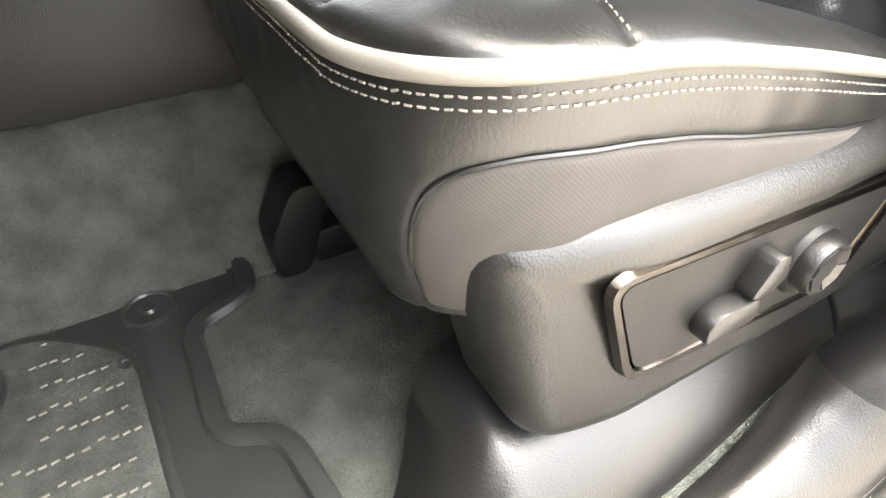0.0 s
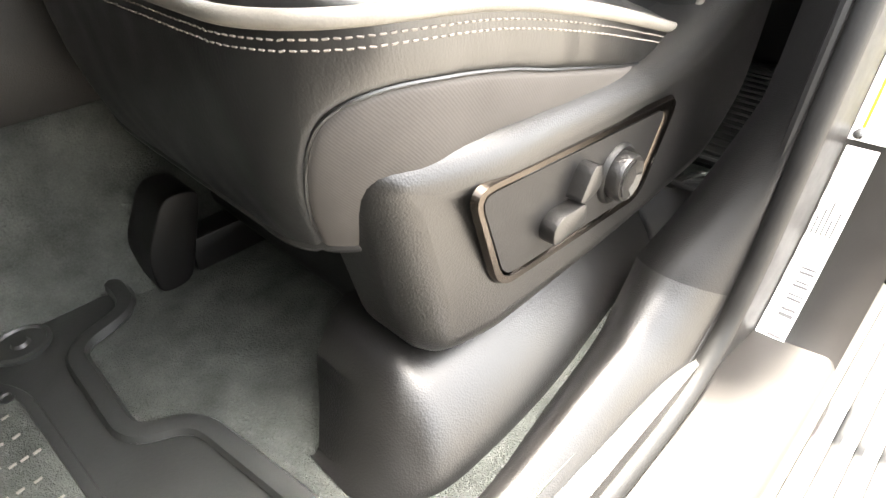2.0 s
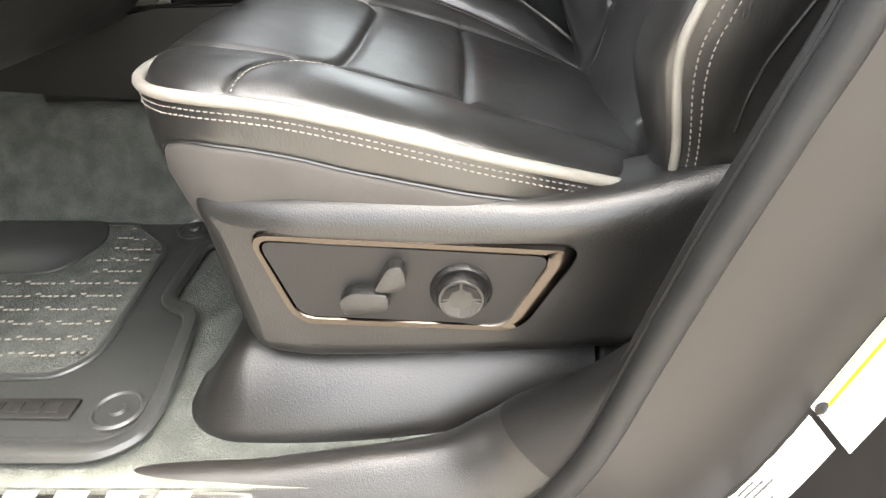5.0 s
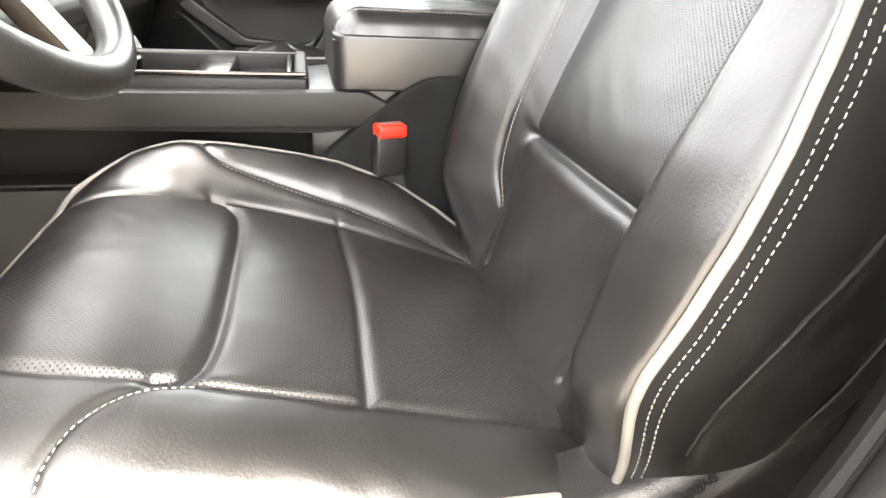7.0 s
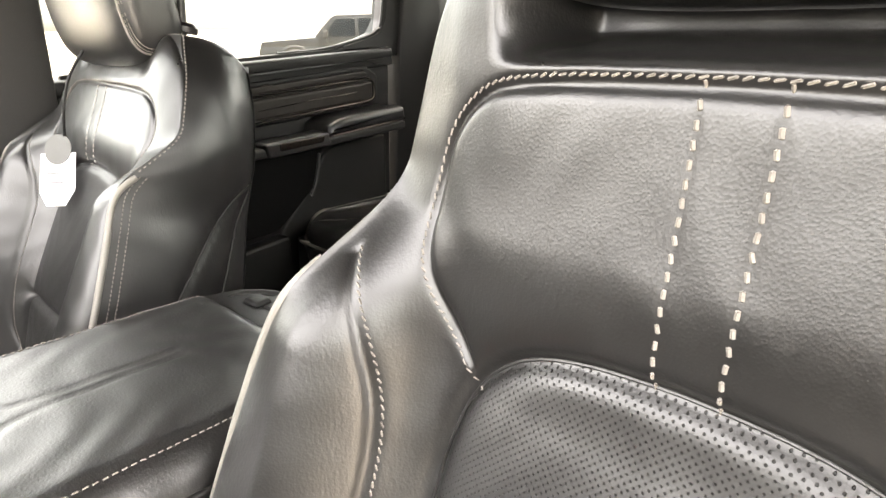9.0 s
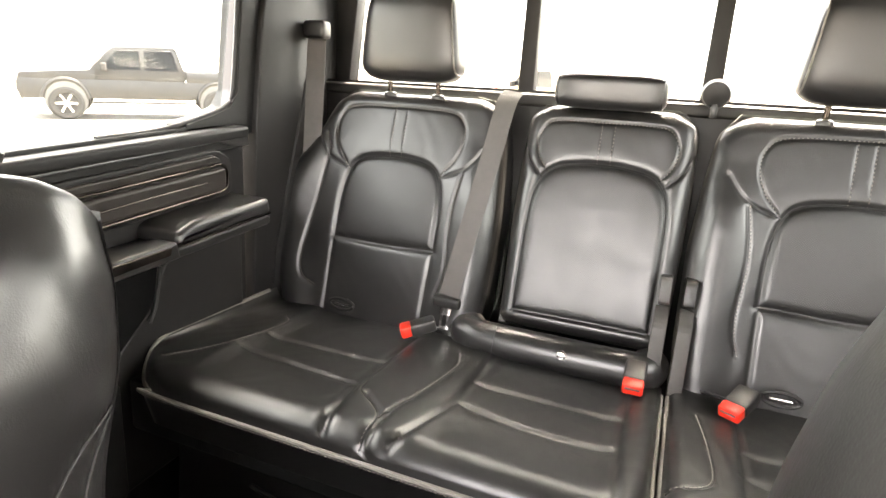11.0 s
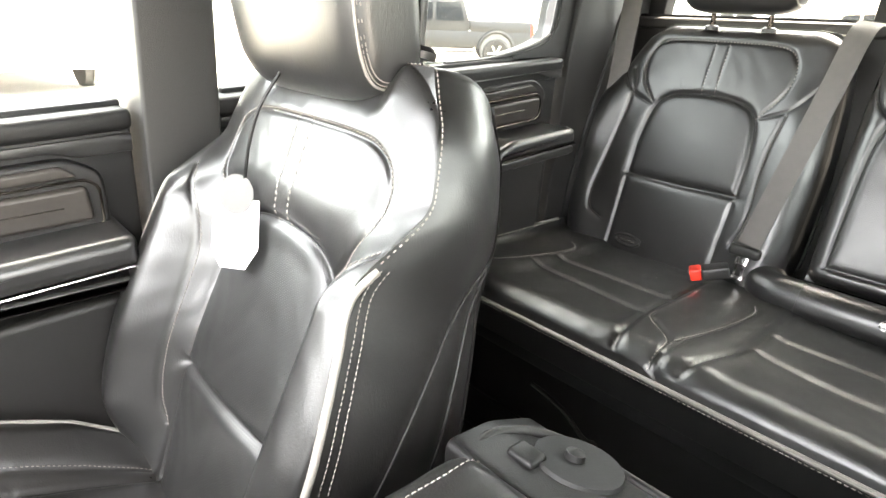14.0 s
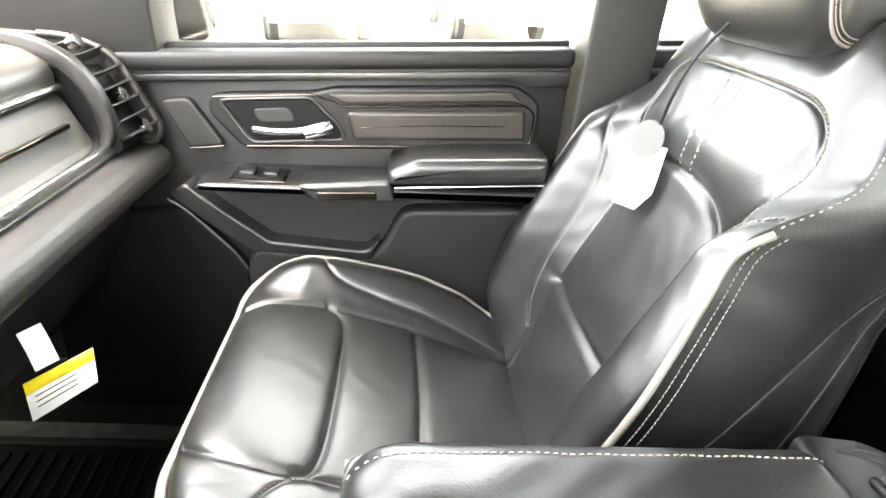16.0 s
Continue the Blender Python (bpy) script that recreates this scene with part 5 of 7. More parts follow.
part("door_handle", merge(tube(spline([(0.180, 0.742, 0.642), (0.215, 0.734, 0.642), (0.252, 0.730, 0.647), (0.292, 0.734, 0.658)], 24), 0.0062, 12), tube(spline([(0.262, 0.733, 0.642), (0.285, 0.730, 0.650), (0.300, 0.736, 0.656)], 12), 0.0095, 12)), BRIGHT, fd, "bright lever door handle")
pad(fd, "speaker_cover", [(0.034, 0.674), (0.078, 0.681), (0.128, 0.608), (0.070, 0.600)], 0.757, PLASTIC_GREY, 0.005, "dark tweeter cover", 0.010)
line_on(fd, "trim_line", [(0.074, 0.600), (0.100, 0.603), (0.127, 0.607)], 0.757, 0.0022, CHROME)
pad(fd, "arm_shelf", [(0.100, 0.560), (0.640, 0.568), (0.640, 0.588), (0.400, 0.582), (0.270, 0.578), (0.106, 0.574)], 0.668, PLASTIC, 0.008, "grained black armrest base", 0.006)
pad(fd, "arm_pad", [(0.392, 0.586), (0.392, 0.610), (0.435, 0.631), (0.640, 0.645), (0.642, 0.602)], 0.664, LEATHER, 0.016, "padded black leather armrest", 0.010)
line_on(fd, "trim_line", [(0.404, 0.586), (0.52, 0.595), (0.640, 0.604)], 0.6645, 0.0016, BRIGHT, "thin bright line")
pad(fd, "grip", [(0.256, 0.583), (0.396, 0.598), (0.408, 0.562), (0.282, 0.556)], 0.660, LEATHER, 0.007, "black pull grip", 0.008, 0.72)
pad(fd, "grip_line", [(0.286, 0.574), (0.376, 0.580), (0.379, 0.567), (0.289, 0.562)], 0.658, CHROME, 0.002, "dark chrome grip strip", 0.004, 0.67)
sw = part("switch_panel", rbox((0.150, 0.684, 0.572), (0.236, 0.744, 0.5785), 0.003, 2), CHROME, fd, "chrome-rimmed window switch panel")
part("switch_bed", rbox((0.156, 0.689, 0.574), (0.230, 0.739, 0.5800), 0.002, 2), SHADE_BLACK, sw)
for k in (0.0, 0.036):
    part("window_switch", rbox((0.163 + k, 0.698, 0.576), (0.186 + k, 0.730, 0.587), 0.003, 2), PLASTIC, sw)
pad(fd, "pocket_wall", [(0.080, 0.556), (0.640, 0.562), (0.640, 0.500), (0.400, 0.440), (0.160, 0.430)], 0.757, PLASTIC_GREY, 0.006, "recessed pull pocket")
pad(fd, "lower_panel", [(0.166, 0.440), (0.366, 0.430), (0.392, 0.462), (0.416, 0.524), (0.645, 0.538), (0.655, 0.060), (0.200, 0.050), (0.155, 0.388)], 0.728, PLASTIC_GREY, 0.012, "dark grey lower door panel", 0.022)
pad(fd, "pocket_frame", [(0.040, 0.534), (0.070, 0.552), (0.110, 0.520), (0.200, 0.456), (0.360, 0.446), (0.384, 0.470), (0.372, 0.428), (0.165, 0.434), (0.058, 0.514)], 0.722, PLASTIC, 0.006, "moulded pocket edge", 0.008)
pad(fd, "speaker_grille", [(-0.20, 0.46), (0.054, 0.497), (0.130, 0.418), (0.152, 0.385), (0.185, 0.06), (-0.20, 0.06)], 0.752, SHADE_BLACK, 0.006, "dark speaker grille")
line_on(fd, "grille_edge", [(0.030, 0.512), (0.056, 0.496), (0.100, 0.452), (0.134, 0.416), (0.156, 0.380), (0.165, 0.30)], 0.750, 0.0030, PLASTIC)

rd = door_base("door_2", 0.790, 1.650, 0.82, 1.600, "black leather trimmed rear passenger door")
part("upper_pad", prism([(0.80, 0.778), (1.645, 0.850), (1.648, 0.828), (1.590, 0.829), (1.556, 0.839), (0.80, 0.770)], "y", 0.7535, 0.785, 0.002, 2), LEATHER, rd, "stitched black upper pad")
pad(rd, "bezel", [(0.85, 0.760), (1.545, 0.826), (1.590, 0.802), (1.588, 0.722), (0.85, 0.660)], 0.754, PLASTIC_SOFT, 0.006, "black inlay surround")
pad(rd, "inlay", [(0.87, 0.752), (1.532, 0.814), (1.552, 0.798), (0.87, 0.735)], 0.745, INLAY, 0.005, "dark satin inlay panel", 0.006)
pad(rd, "inlay", [(0.87, 0.726), (1.560, 0.786), (1.560, 0.738), (0.87, 0.676)], 0.742, INLAY, 0.008, "dark satin inlay panel", 0.008)
line_on(rd, "trim_line", [(0.88, 0.731), (1.25, 0.765), (1.556, 0.793), (1.573, 0.780), (1.572, 0.742), (1.556, 0.733), (1.25, 0.704), (0.88, 0.671)], 0.752, 0.0022, CHROME, "thin dark chrome line")
line_on(rd, "inlay_line", [(1.20, 0.728), (1.35, 0.745), (1.50, 0.758)], 0.7425, 0.0012, CHROME)
pad(rd, "arm_shelf", [(0.90, 0.618), (1.35, 0.640), (1.615, 0.660), (1.615, 0.684), (1.35, 0.662), (0.90, 0.640)], 0.670, PLASTIC, 0.008, "grained black armrest base", 0.006)
pad(rd, "arm_pad", [(1.345, 0.664), (1.350, 0.690), (1.396, 0.706), (1.610, 0.722), (1.615, 0.686)], 0.666, LEATHER, 0.015, "padded black leather armrest", 0.010)
line_on(rd, "trim_line", [(1.356, 0.664), (1.48, 0.676), (1.61, 0.687)], 0.6665, 0.0014, CHROME)
pad(rd, "grip", [(1.16, 0.664), (1.345, 0.676), (1.350, 0.642), (1.17, 0.630)], 0.664, LEATHER, 0.007, "black pull grip", 0.008, 0.72)
pad(rd, "grip_line", [(1.20, 0.662), (1.328, 0.669), (1.324, 0.654), (1.20, 0.644)], 0.661, CHROME, 0.002, "dark chrome grip strip", 0.004, 0.67)
pad(rd, "lower_panel", [(1.328, 0.500), (1.372, 0.560), (1.404, 0.612), (1.464, 0.624), (1.630, 0.636), (1.630, 0.160), (1.24, 0.140), (1.25, 0.42)], 0.764, PLASTIC_GREY, 0.010, "dark grey lower door panel", 0.020)
pad(rd, "pocket_wall", [(0.90, 0.610), (1.40, 0.640), (1.36, 0.52), (1.24, 0.42), (0.90, 0.40)], 0.757, SHADE_BLACK, 0.006, "recessed pull pocket")
line_on(rd, "pocket_rim", [(1.362, 0.612), (1.356, 0.575), (1.345, 0.530), (1.330, 0.505)], 0.735, 0.0045, PLASTIC)
pad(rd, "map_pocket", [(0.86, 0.38), (1.26, 0.41), (1.26, 0.16), (0.86, 0.14)], 0.735, PLASTIC_GREY, 0.010, "dark lower map pocket")

# window frames, pillars and glass on the right side
structure("pillar_1", prism(rounded([(-0.32, 0.66), (0.044, 0.70), (0.036, 0.82), (0.055, 0.92), (0.32, 1.35), (0.20, 1.38), (-0.32, 0.92)], 0.03, 4), "y", 0.757, 0.86, 0.010, 3), PILLAR, "matt black windscreen pillar trim")
structure("pillar_2", prism(rounded([(0.672, 0.02), (0.786, 0.02), (0.792, 0.70), (0.800, 1.37), (0.700, 1.37), (0.684, 0.78)], 0.015, 3), "y", 0.735, 0.88, 0.014, 4), PLASTIC_GREY, "grey centre pillar trim")
structure("pillar_3", prism(rounded([(1.655, 0.02), (2.06, 0.02), (2.06, 1.37), (1.80, 1.37), (1.73, 1.12), (1.70, 0.86)], 0.02, 4), "y", 0.775, 0.90, 0.012, 3), PLASTIC_SOFT, "dark rear pillar trim")
structure("trim", prism(rounded([(1.735, 0.30), (1.99, 0.30), (1.99, 0.99), (1.90, 1.0), (1.84, 0.80), (1.76, 0.55)], 0.02, 3), "y", 0.768, 0.80, 0.006, 2), PLASTIC_SOFT, "dark quarter trim panel")
structure("window_frame_1", prism(rounded([(0.20, 1.31), (0.72, 1.325), (0.72, 1.38), (0.20, 1.38)], 0.01, 3), "y", 0.77, 0.86, 0.008, 2), PLASTIC_SOFT)
structure("window_frame_2", prism(rounded([(0.78, 1.325), (1.85, 1.325), (1.85, 1.38), (0.78, 1.38)], 0.01, 3), "y", 0.77, 0.86, 0.008, 2), PLASTIC_SOFT)
rw = thing("window_frame_3", "black rear door glass frame", "window", (1.6, 0.82, 0.85), kind="structure")
cp = [(1.50, 0.874), (1.58, 0.893), (1.63, 0.91), (1.655, 0.945), (1.68, 1.16), (1.70, 1.34), (1.80, 1.38), (1.80, 0.85), (1.50, 0.85)]
part("corner", prism(rounded(cp, 0.004, 2), "y", 0.79, 0.85, 0.006, 3), PLASTIC_SOFT, rw)
part("seal", tube(spline([(1.30, 0.80, 0.852), (1.44, 0.80, 0.864), (1.58, 0.80, 0.894), (1.627, 0.80, 0.913), (1.652, 0.80, 0.948), (1.677, 0.80, 1.16), (1.695, 0.80, 1.32)], 50), 0.007, 8), RUBBER, rw, "black glass seal")


def glass_material(name, tint):
    m = bpy.data.materials.new(name)
    m.use_nodes = True
    n, l = m.node_tree.nodes, m.node_tree.links
    n.remove(n["Principled BSDF"])
    tr, gl, mix, lw = n.new("ShaderNodeBsdfTransparent"), n.new("ShaderNodeBsdfGlossy"), n.new("ShaderNodeMixShader"), n.new("ShaderNodeLayerWeight")
    power, scale = n.new("ShaderNodeMath"), n.new("ShaderNodeMath")
    tr.inputs[0].default_value = tint
    gl.inputs["Roughness"].default_value = 0.02
    power.operation, power.inputs[1].default_value = "POWER", 5.0
    scale.operation, scale.inputs[1].default_value, scale.inputs[2].default_value = "MULTIPLY_ADD", 0.9, 0.03
    l.new(lw.outputs["Facing"], power.inputs[0])
    l.new(power.outputs[0], scale.inputs[0])
    l.new(scale.outputs[0], mix.inputs[0])
    l.new(tr.outputs[0], mix.inputs[1])
    l.new(gl.outputs[0], mix.inputs[2])
    l.new(mix.outputs[0], n["Material Output"].inputs[0])
    return m


GLASS = glass_material("window_glass", (0.90, 0.92, 0.91, 1))
TINTED = glass_material("tinted_glass", (0.66, 0.68, 0.67, 1))
for nm, poly, axis, a, b in (("window_1", shp([(0.0, 0.755), (0.70, 0.755), (0.72, 1.30), (0.25, 1.32)]), "y", 0.812, 0.817), ("window_2", shp([(0.79, 0.755), (1.62, 0.775), (1.70, 1.26), (0.79, 1.29)]), "y", 0.812, 0.817), ("window_3", [(-0.74, 0.985), (0.74, 0.985), (0.70, 1.37), (-0.70, 1.37)], "x", 2.075, 2.080), ("window_4", [(0.80, 0.80), (1.80, 0.86), (1.80, 1.36), (0.80, 1.36)], "y", -0.852, -0.847)):
    g = structure(nm, prism(poly, axis, a, b, 0.0), GLASS if nm == "window_1" else TINTED, "clear window glass" if nm == "window_1" else "tinted window glass")
    g.visible_shadow = False

# -- wing mirror outside the front passenger window --
wing_m = thing("wing_mirror", "taupe wing mirror outside the front passenger window", "wing mirror", (0.0, 0.93, 0.76))
part("housing", prism(rounded([(-0.14, 0.735), (0.055, 0.728), (0.042, 0.80), (0.00, 0.95), (-0.12, 0.95)], 0.03, 4), "y", 0.985, 1.17, 0.025, 4), PAINT, wing_m, "metallic taupe mirror housing")
part("arm", prism(rounded([(-0.10, 0.70), (0.0, 0.70), (-0.01, 0.745), (-0.09, 0.75)], 0.012, 3), "y", 0.87, 1.02, 0.008, 3), PLASTIC, wing_m, "black mirror arm")
part("mirror_glass", prism(rounded([(0.052, 0.755), (0.058, 0.755), (0.022, 0.92), (0.016, 0.92)], 0.002, 2), "y", 1.005, 1.15, 0.0), BRIGHT, wing_m, "mirror glass")

# -- rear wall and window --
structure("wall_rear", rbox((2.0, -0.80, 0.0), (2.06, 0.80, 0.992), 0.0), PLASTIC_SOFT, "dark rear cab wall")
structure("parcel_trim", rbox((1.985, -0.80, 0.955), (2.07, 0.80, 0.985), 0.008, 3), PLASTIC_GREY, "grey window sill trim")
for y, nm in ((0.222, "window_post"), (-0.208, "window_post")):
    structure(nm, prism([(y - 0.021, 0.985), (y + 0.021, 0.985), (y + 0.018, 1.38), (y - 0.018, 1.38)], "x", 2.05, 2.085, 0.005, 2), PLASTIC_GREY, "dark sliding window post")
for k in (1, -1):
    structure("window_frame_4", prism([(k * 0.73, 0.98), (k * 0.80, 0.98), (k * 0.80, 1.38), (k * 0.69, 1.38)], "x", 2.04, 2.09, 0.006, 2), PLASTIC_SOFT, "black rear glass frame")

# -- left side: closed rear part, front door opening --
structure("wall_left", prism([(0.80, -0.05), (2.06, -0.05), (2.06, 0.86), (0.80, 0.80)], "y", -0.90, -0.79, 0.0), PLASTIC_SOFT, "dark rear driver-side door trim")
structure("pillar_4", prism(rounded([(1.66, 0.80), (2.06, 0.80), (2.06, 1.38), (1.80, 1.38)], 0.02, 3), "y", -0.90, -0.79, 0.01, 2), PLASTIC_SOFT, "dark rear pillar trim")
structure("roof_rail", prism([(-0.84, 1.33), (-0.76, 1.33), (-0.76, 1.40), (-0.84, 1.38)], "x", 0.12, 2.06, 0.008, 2), PLASTIC_GREY, "roof rail over the door opening")
structure("pillar_5", prism(rounded([(-0.45, 0.80), (-0.36, 0.78), (0.26, 1.33), (0.20, 1.39)], 0.02, 3), "y", -0.86, -0.76, 0.01, 2), PLASTIC_GREY, "dark windscreen pillar trim")
structure("pillar_6", prism([(-0.95, -0.10), (-0.50, -0.10), (-0.42, 0.80), (-0.95, 0.85)], "y", -0.90, -0.78, 0.02, 2), PAINT, "painted front door pillar")
structure("kick_panel", rbox((-0.98, 0.772, 0.0), (-0.235, 0.86, 0.80), 0.0), PLASTIC_SOFT, "dark footwell side panel")

# -- open driver's door, swung forward on its hinges; unseen, added to block low light --
dd = tagged(thing("door_3", "open driver door with black trim and taupe skin", "door", (-0.47, -0.88, -0.05)), kind="structure")
DOOR_AT = Matrix.Translation((-0.47, -0.88, 0.0)) @ Matrix.Rotation(radians(-68), 4, "Z")
low_edge = [(0.02, -0.06), (0.86, -0.05), (0.96, 0.10), (1.00, 0.45), (1.02, 0.77), (0.02, 0.74)]
part("outer_skin", tilt(prism(rounded(low_edge, 0.04, 4), "y", -0.10, -0.04, 0.015, 3), DOOR_AT), PAINT, dd, "metallic taupe outer skin")
part("trim_panel", tilt(prism(rounded([(0.04, -0.03), (0.84, -0.02), (0.93, 0.11), (0.97, 0.45), (0.99, 0.76), (0.04, 0.73)], 0.04, 4), "y", -0.042, 0.0, 0.012, 3), DOOR_AT), PLASTIC_SOFT, dd, "black inner trim panel")
part("arm_rest", tilt(prism(rounded([(0.30, 0.50), (0.94, 0.53), (0.94, 0.60), (0.36, 0.575)], 0.02, 4), "y", -0.01, 0.09, 0.016, 4), DOOR_AT), LEATHER, dd, "padded black leather armrest")
part("lower_pocket", tilt(prism(rounded([(0.10, 0.02), (0.84, 0.02), (0.92, 0.30), (0.10, 0.34)], 0.03, 4), "y", -0.01, 0.05, 0.014, 3), DOOR_AT), PLASTIC_GREY, dd, "dark grey door pocket")
frame_line = spline([(0.03, -0.05, 0.74), (0.32, -0.05, 1.05), (0.62, -0.05, 1.30), (1.00, -0.05, 1.33), (1.03, -0.05, 1.05), (1.02, -0.05, 0.77)], 90)
part("window_frame", tube([tuple(DOOR_AT @ Vector(p)) for p in frame_line], 0.024, 10), PLASTIC_SOFT, dd, "black window frame")
dg = part("pane", tilt(prism([(0.05, 0.74), (0.33, 1.04), (0.63, 1.29), (0.99, 1.31), (1.01, 0.76)], "y", -0.053, -0.048, 0.0), DOOR_AT), GLASS, dd, "clear window glass")
dg.visible_shadow = False
for z in (0.08, 0.55):
    part("door_hinge", tilt(rbox((-0.06, -0.06, z), (0.05, -0.01, z + 0.07), 0.008, 3), DOOR_AT), RUBBER, dd, "dark steel hinge")


# ---- driver's door opening: sill, centre pillar, step ----
opening = spline([(-0.60, -0.050), (-0.10, -0.050), (0.22, -0.050), (0.36, -0.042), (0.435, 0.0), (0.472, 0.06), (0.494, 0.12), (0.515, 0.20), (0.542, 0.30), (0.572, 0.40), (0.600, 0.50), (0.640, 0.75), (0.660, 1.0), (0.660, 1.33)], 140)
seal = thing("door_seal", "black rubber weatherstrip round the open doorway", "weatherstrip", (0.3, -0.835, -0.03), kind="structure")
part("bulb", tube(np.stack([opening[:, 0], np.full(140, -0.832), opening[:, 1]], 1), 0.0125, 14, 1.0), RUBBER, seal, "soft rubber bulb")
part("lip", tube(np.stack([opening[:, 0] - 0.004, np.full(140, -0.817), opening[:, 1] + 0.010], 1), 0.0065, 8), PLASTIC_SOFT, seal)


def jamb(U, V):
    """Painted jamb outside the seal: U along the opening, V outwards."""
    x, z = np.interp(U, arc_o, opening[:, 0]), np.interp(U, arc_o, opening[:, 1])
    nx, nz = np.interp(U, arc_o, on[:, 0]), np.interp(U, arc_o, on[:, 1])
    out = 0.010 + (0.105 + 0.028 * step(0.95, 1.25, U)) * step(0.0, 0.012, V) * step(0.5, 1.1, U) + 0.012 * np.clip(V / 0.09, 0, 1) ** 1.5
    return np.stack([x + nx * out, -0.830 - V, z + nz * out], -1)


arc_o = np.r_[0, np.cumsum(np.linalg.norm(np.diff(opening, axis=0), axis=1))]
ot = np.gradient(opening, axis=0)
ot /= np.linalg.norm(ot, axis=1)[:, None]
on = np.stack([ot[:, 1], -ot[:, 0]], 1)
jm = Sheet(jamb, (0.2, -0.86, 0.8))
U, V = np.meshgrid(np.linspace(0, arc_o[-1], 160), np.linspace(0, 0.105, 20), indexing="ij")
jm.orient(U, V)
P, _ = jm.pos(U, V)
idx = np.arange(U.size).reshape(U.shape)
q = np.stack([idx[:-1, :-1], idx[1:, :-1], idx[1:, 1:], idx[:-1, 1:]], -1).reshape(-1, 4)
structure("door_jamb", (P.reshape(-1, 3), (q[:, ::-1] if jm.sign < 0 else q).tolist()), PAINT, "metallic taupe painted door jamb")
structure("rocker_panel", prism([(-0.935, -0.06), (-0.80, -0.055), (-0.80, -0.30), (-0.90, -0.30), (-0.945, -0.14)], "x", -0.9, 2.1, 0.012, 3), PAINT, "metallic taupe painted rocker panel")
structure("pillar_7", prism(rounded([(0.90, -0.06), (1.0, -0.06), (1.0, 1.34), (0.83, 1.34), (0.825, 0.75), (0.79, 0.50), (0.755, 0.30), (0.715, 0.15), (0.68, 0.04), (0.66, -0.06)], 0.02, 3), "y", -0.93, -0.842, 0.008, 2), PAINT, "painted centre pillar")


def pillar_trim(U, V):
    """Soft black trim inside the seal, U along the opening, V inwards."""
    x, z = np.interp(U, arc_o, opening[:, 0]), np.interp(U, arc_o, opening[:, 1])
    nx, nz = np.interp(U, arc_o, on[:, 0]), np.interp(U, arc_o, on[:, 1])
    wid = np.interp(U, [0.0, 0.75, 0.95, 1.10, 1.3, 3.0], [0.060, 0.064, 0.085, 0.100, 0.058, 0.050])
    f = np.clip(V, 0, 1)
    up = 0.012 + (0.030 + 0.020 * step(0.70, 0.95, U)) * np.sin(f * np.pi * 0.9) ** 0.8 * step(0.25, 0.75, U) * (1 - step(1.08, 1.35, U)) + 0.022 * f * step(0.1, 0.3, U) * (1 - step(1.0, 1.2, U))
    back = 0.07 * step(1.02, 1.35, U) * f**1.1
    return np.stack([x - nx * up + back, -0.822 + f * wid, z - nz * up - 0.02 * f * step(1.05, 1.3, U)], -1)


pt = Sheet(pillar_trim, (0.9, -0.77, -0.5))
U, V = np.meshgrid(np.linspace(0, arc_o[-1], 170), np.linspace(0, 1, 28), indexing="ij")
pt.orient(U, V)
P, _ = pt.pos(U, V)
idx = np.arange(U.size).reshape(U.shape)
qq = np.stack([idx[:-1, :-1], idx[1:, :-1], idx[1:, 1:], idx[:-1, 1:]], -1)
cut = np.searchsorted(np.linspace(0, arc_o[-1], 170), arc_o[np.argmin(np.abs(opening[:, 1] - 0.03) + (opening[:, 0] < 0.3))])
for sl, nm, lab, mt in ((slice(0, cut), "sill_trim", "grained black plastic sill trim", PLASTIC), (slice(cut, None), "pillar_trim", "satin black centre pillar trim", PLASTIC_SOFT)):
    quads = qq[sl].reshape(-1, 4)
    used, inv = np.unique(quads, return_inverse=True)
    structure(nm, (P.reshape(-1, 3)[used], inv.reshape(-1, 4).tolist()), mt, lab)
structure("sill_board", prism([(-0.83, -0.055), (-0.802, -0.055), (-0.802, -0.012), (-0.83, -0.012)], "x", -0.9, 0.66, 0.0), PLASTIC, "black sill core")
structure("pillar_8", prism(rounded([(0.74, 0.0), (1.02, 0.0), (1.02, 1.34), (0.80, 1.34), (0.79, 0.75), (0.765, 0.40)], 0.02, 3), "y", -0.838, -0.80, 0.006, 2), PILLAR, "matt black pillar lining")
plate = thing("sill_plate", "bright metal sill plate with dark bars", "trim", (-0.05, -0.81, -0.02))
part("plate", rbox((-0.40, -0.826, -0.014), (0.150, -0.786, -0.006), 0.003, 2), BRIGHT, plate, "brushed bright plate")
for k in range(5):
    part("bar", rbox((-0.17 + k * 0.055, -0.815, -0.0062), (-0.135 + k * 0.055, -0.798, -0.0050), 0.0006, 1), INK, plate)

# labels on the jamb
def decal(name, corners, mat, parent, lift=(0, -0.001, 0)):
    c = np.array(corners, float) + np.array(lift)
    n = np.cross(c[1] - c[0], c[3] - c[0])
    n /= np.linalg.norm(n)
    v = np.vstack([c - n * 0.0004, c + n * 0.0004])
    return part(name, (v, [(0, 1, 2, 3), (7, 6, 5, 4), (0, 4, 5, 1), (1, 5, 6, 2), (2, 6, 7, 3), (3, 7, 4, 0)]), mat, parent, angle=0)


def jpt(x, v, lift=0.0012):
    k = int(np.searchsorted(opening[:, 0], 0.37))
    u = np.interp(x, opening[k:, 1], arc_o[k:])
    p, n = jm.pos(np.array([u]), np.array([v]), -lift)
    return p[0]


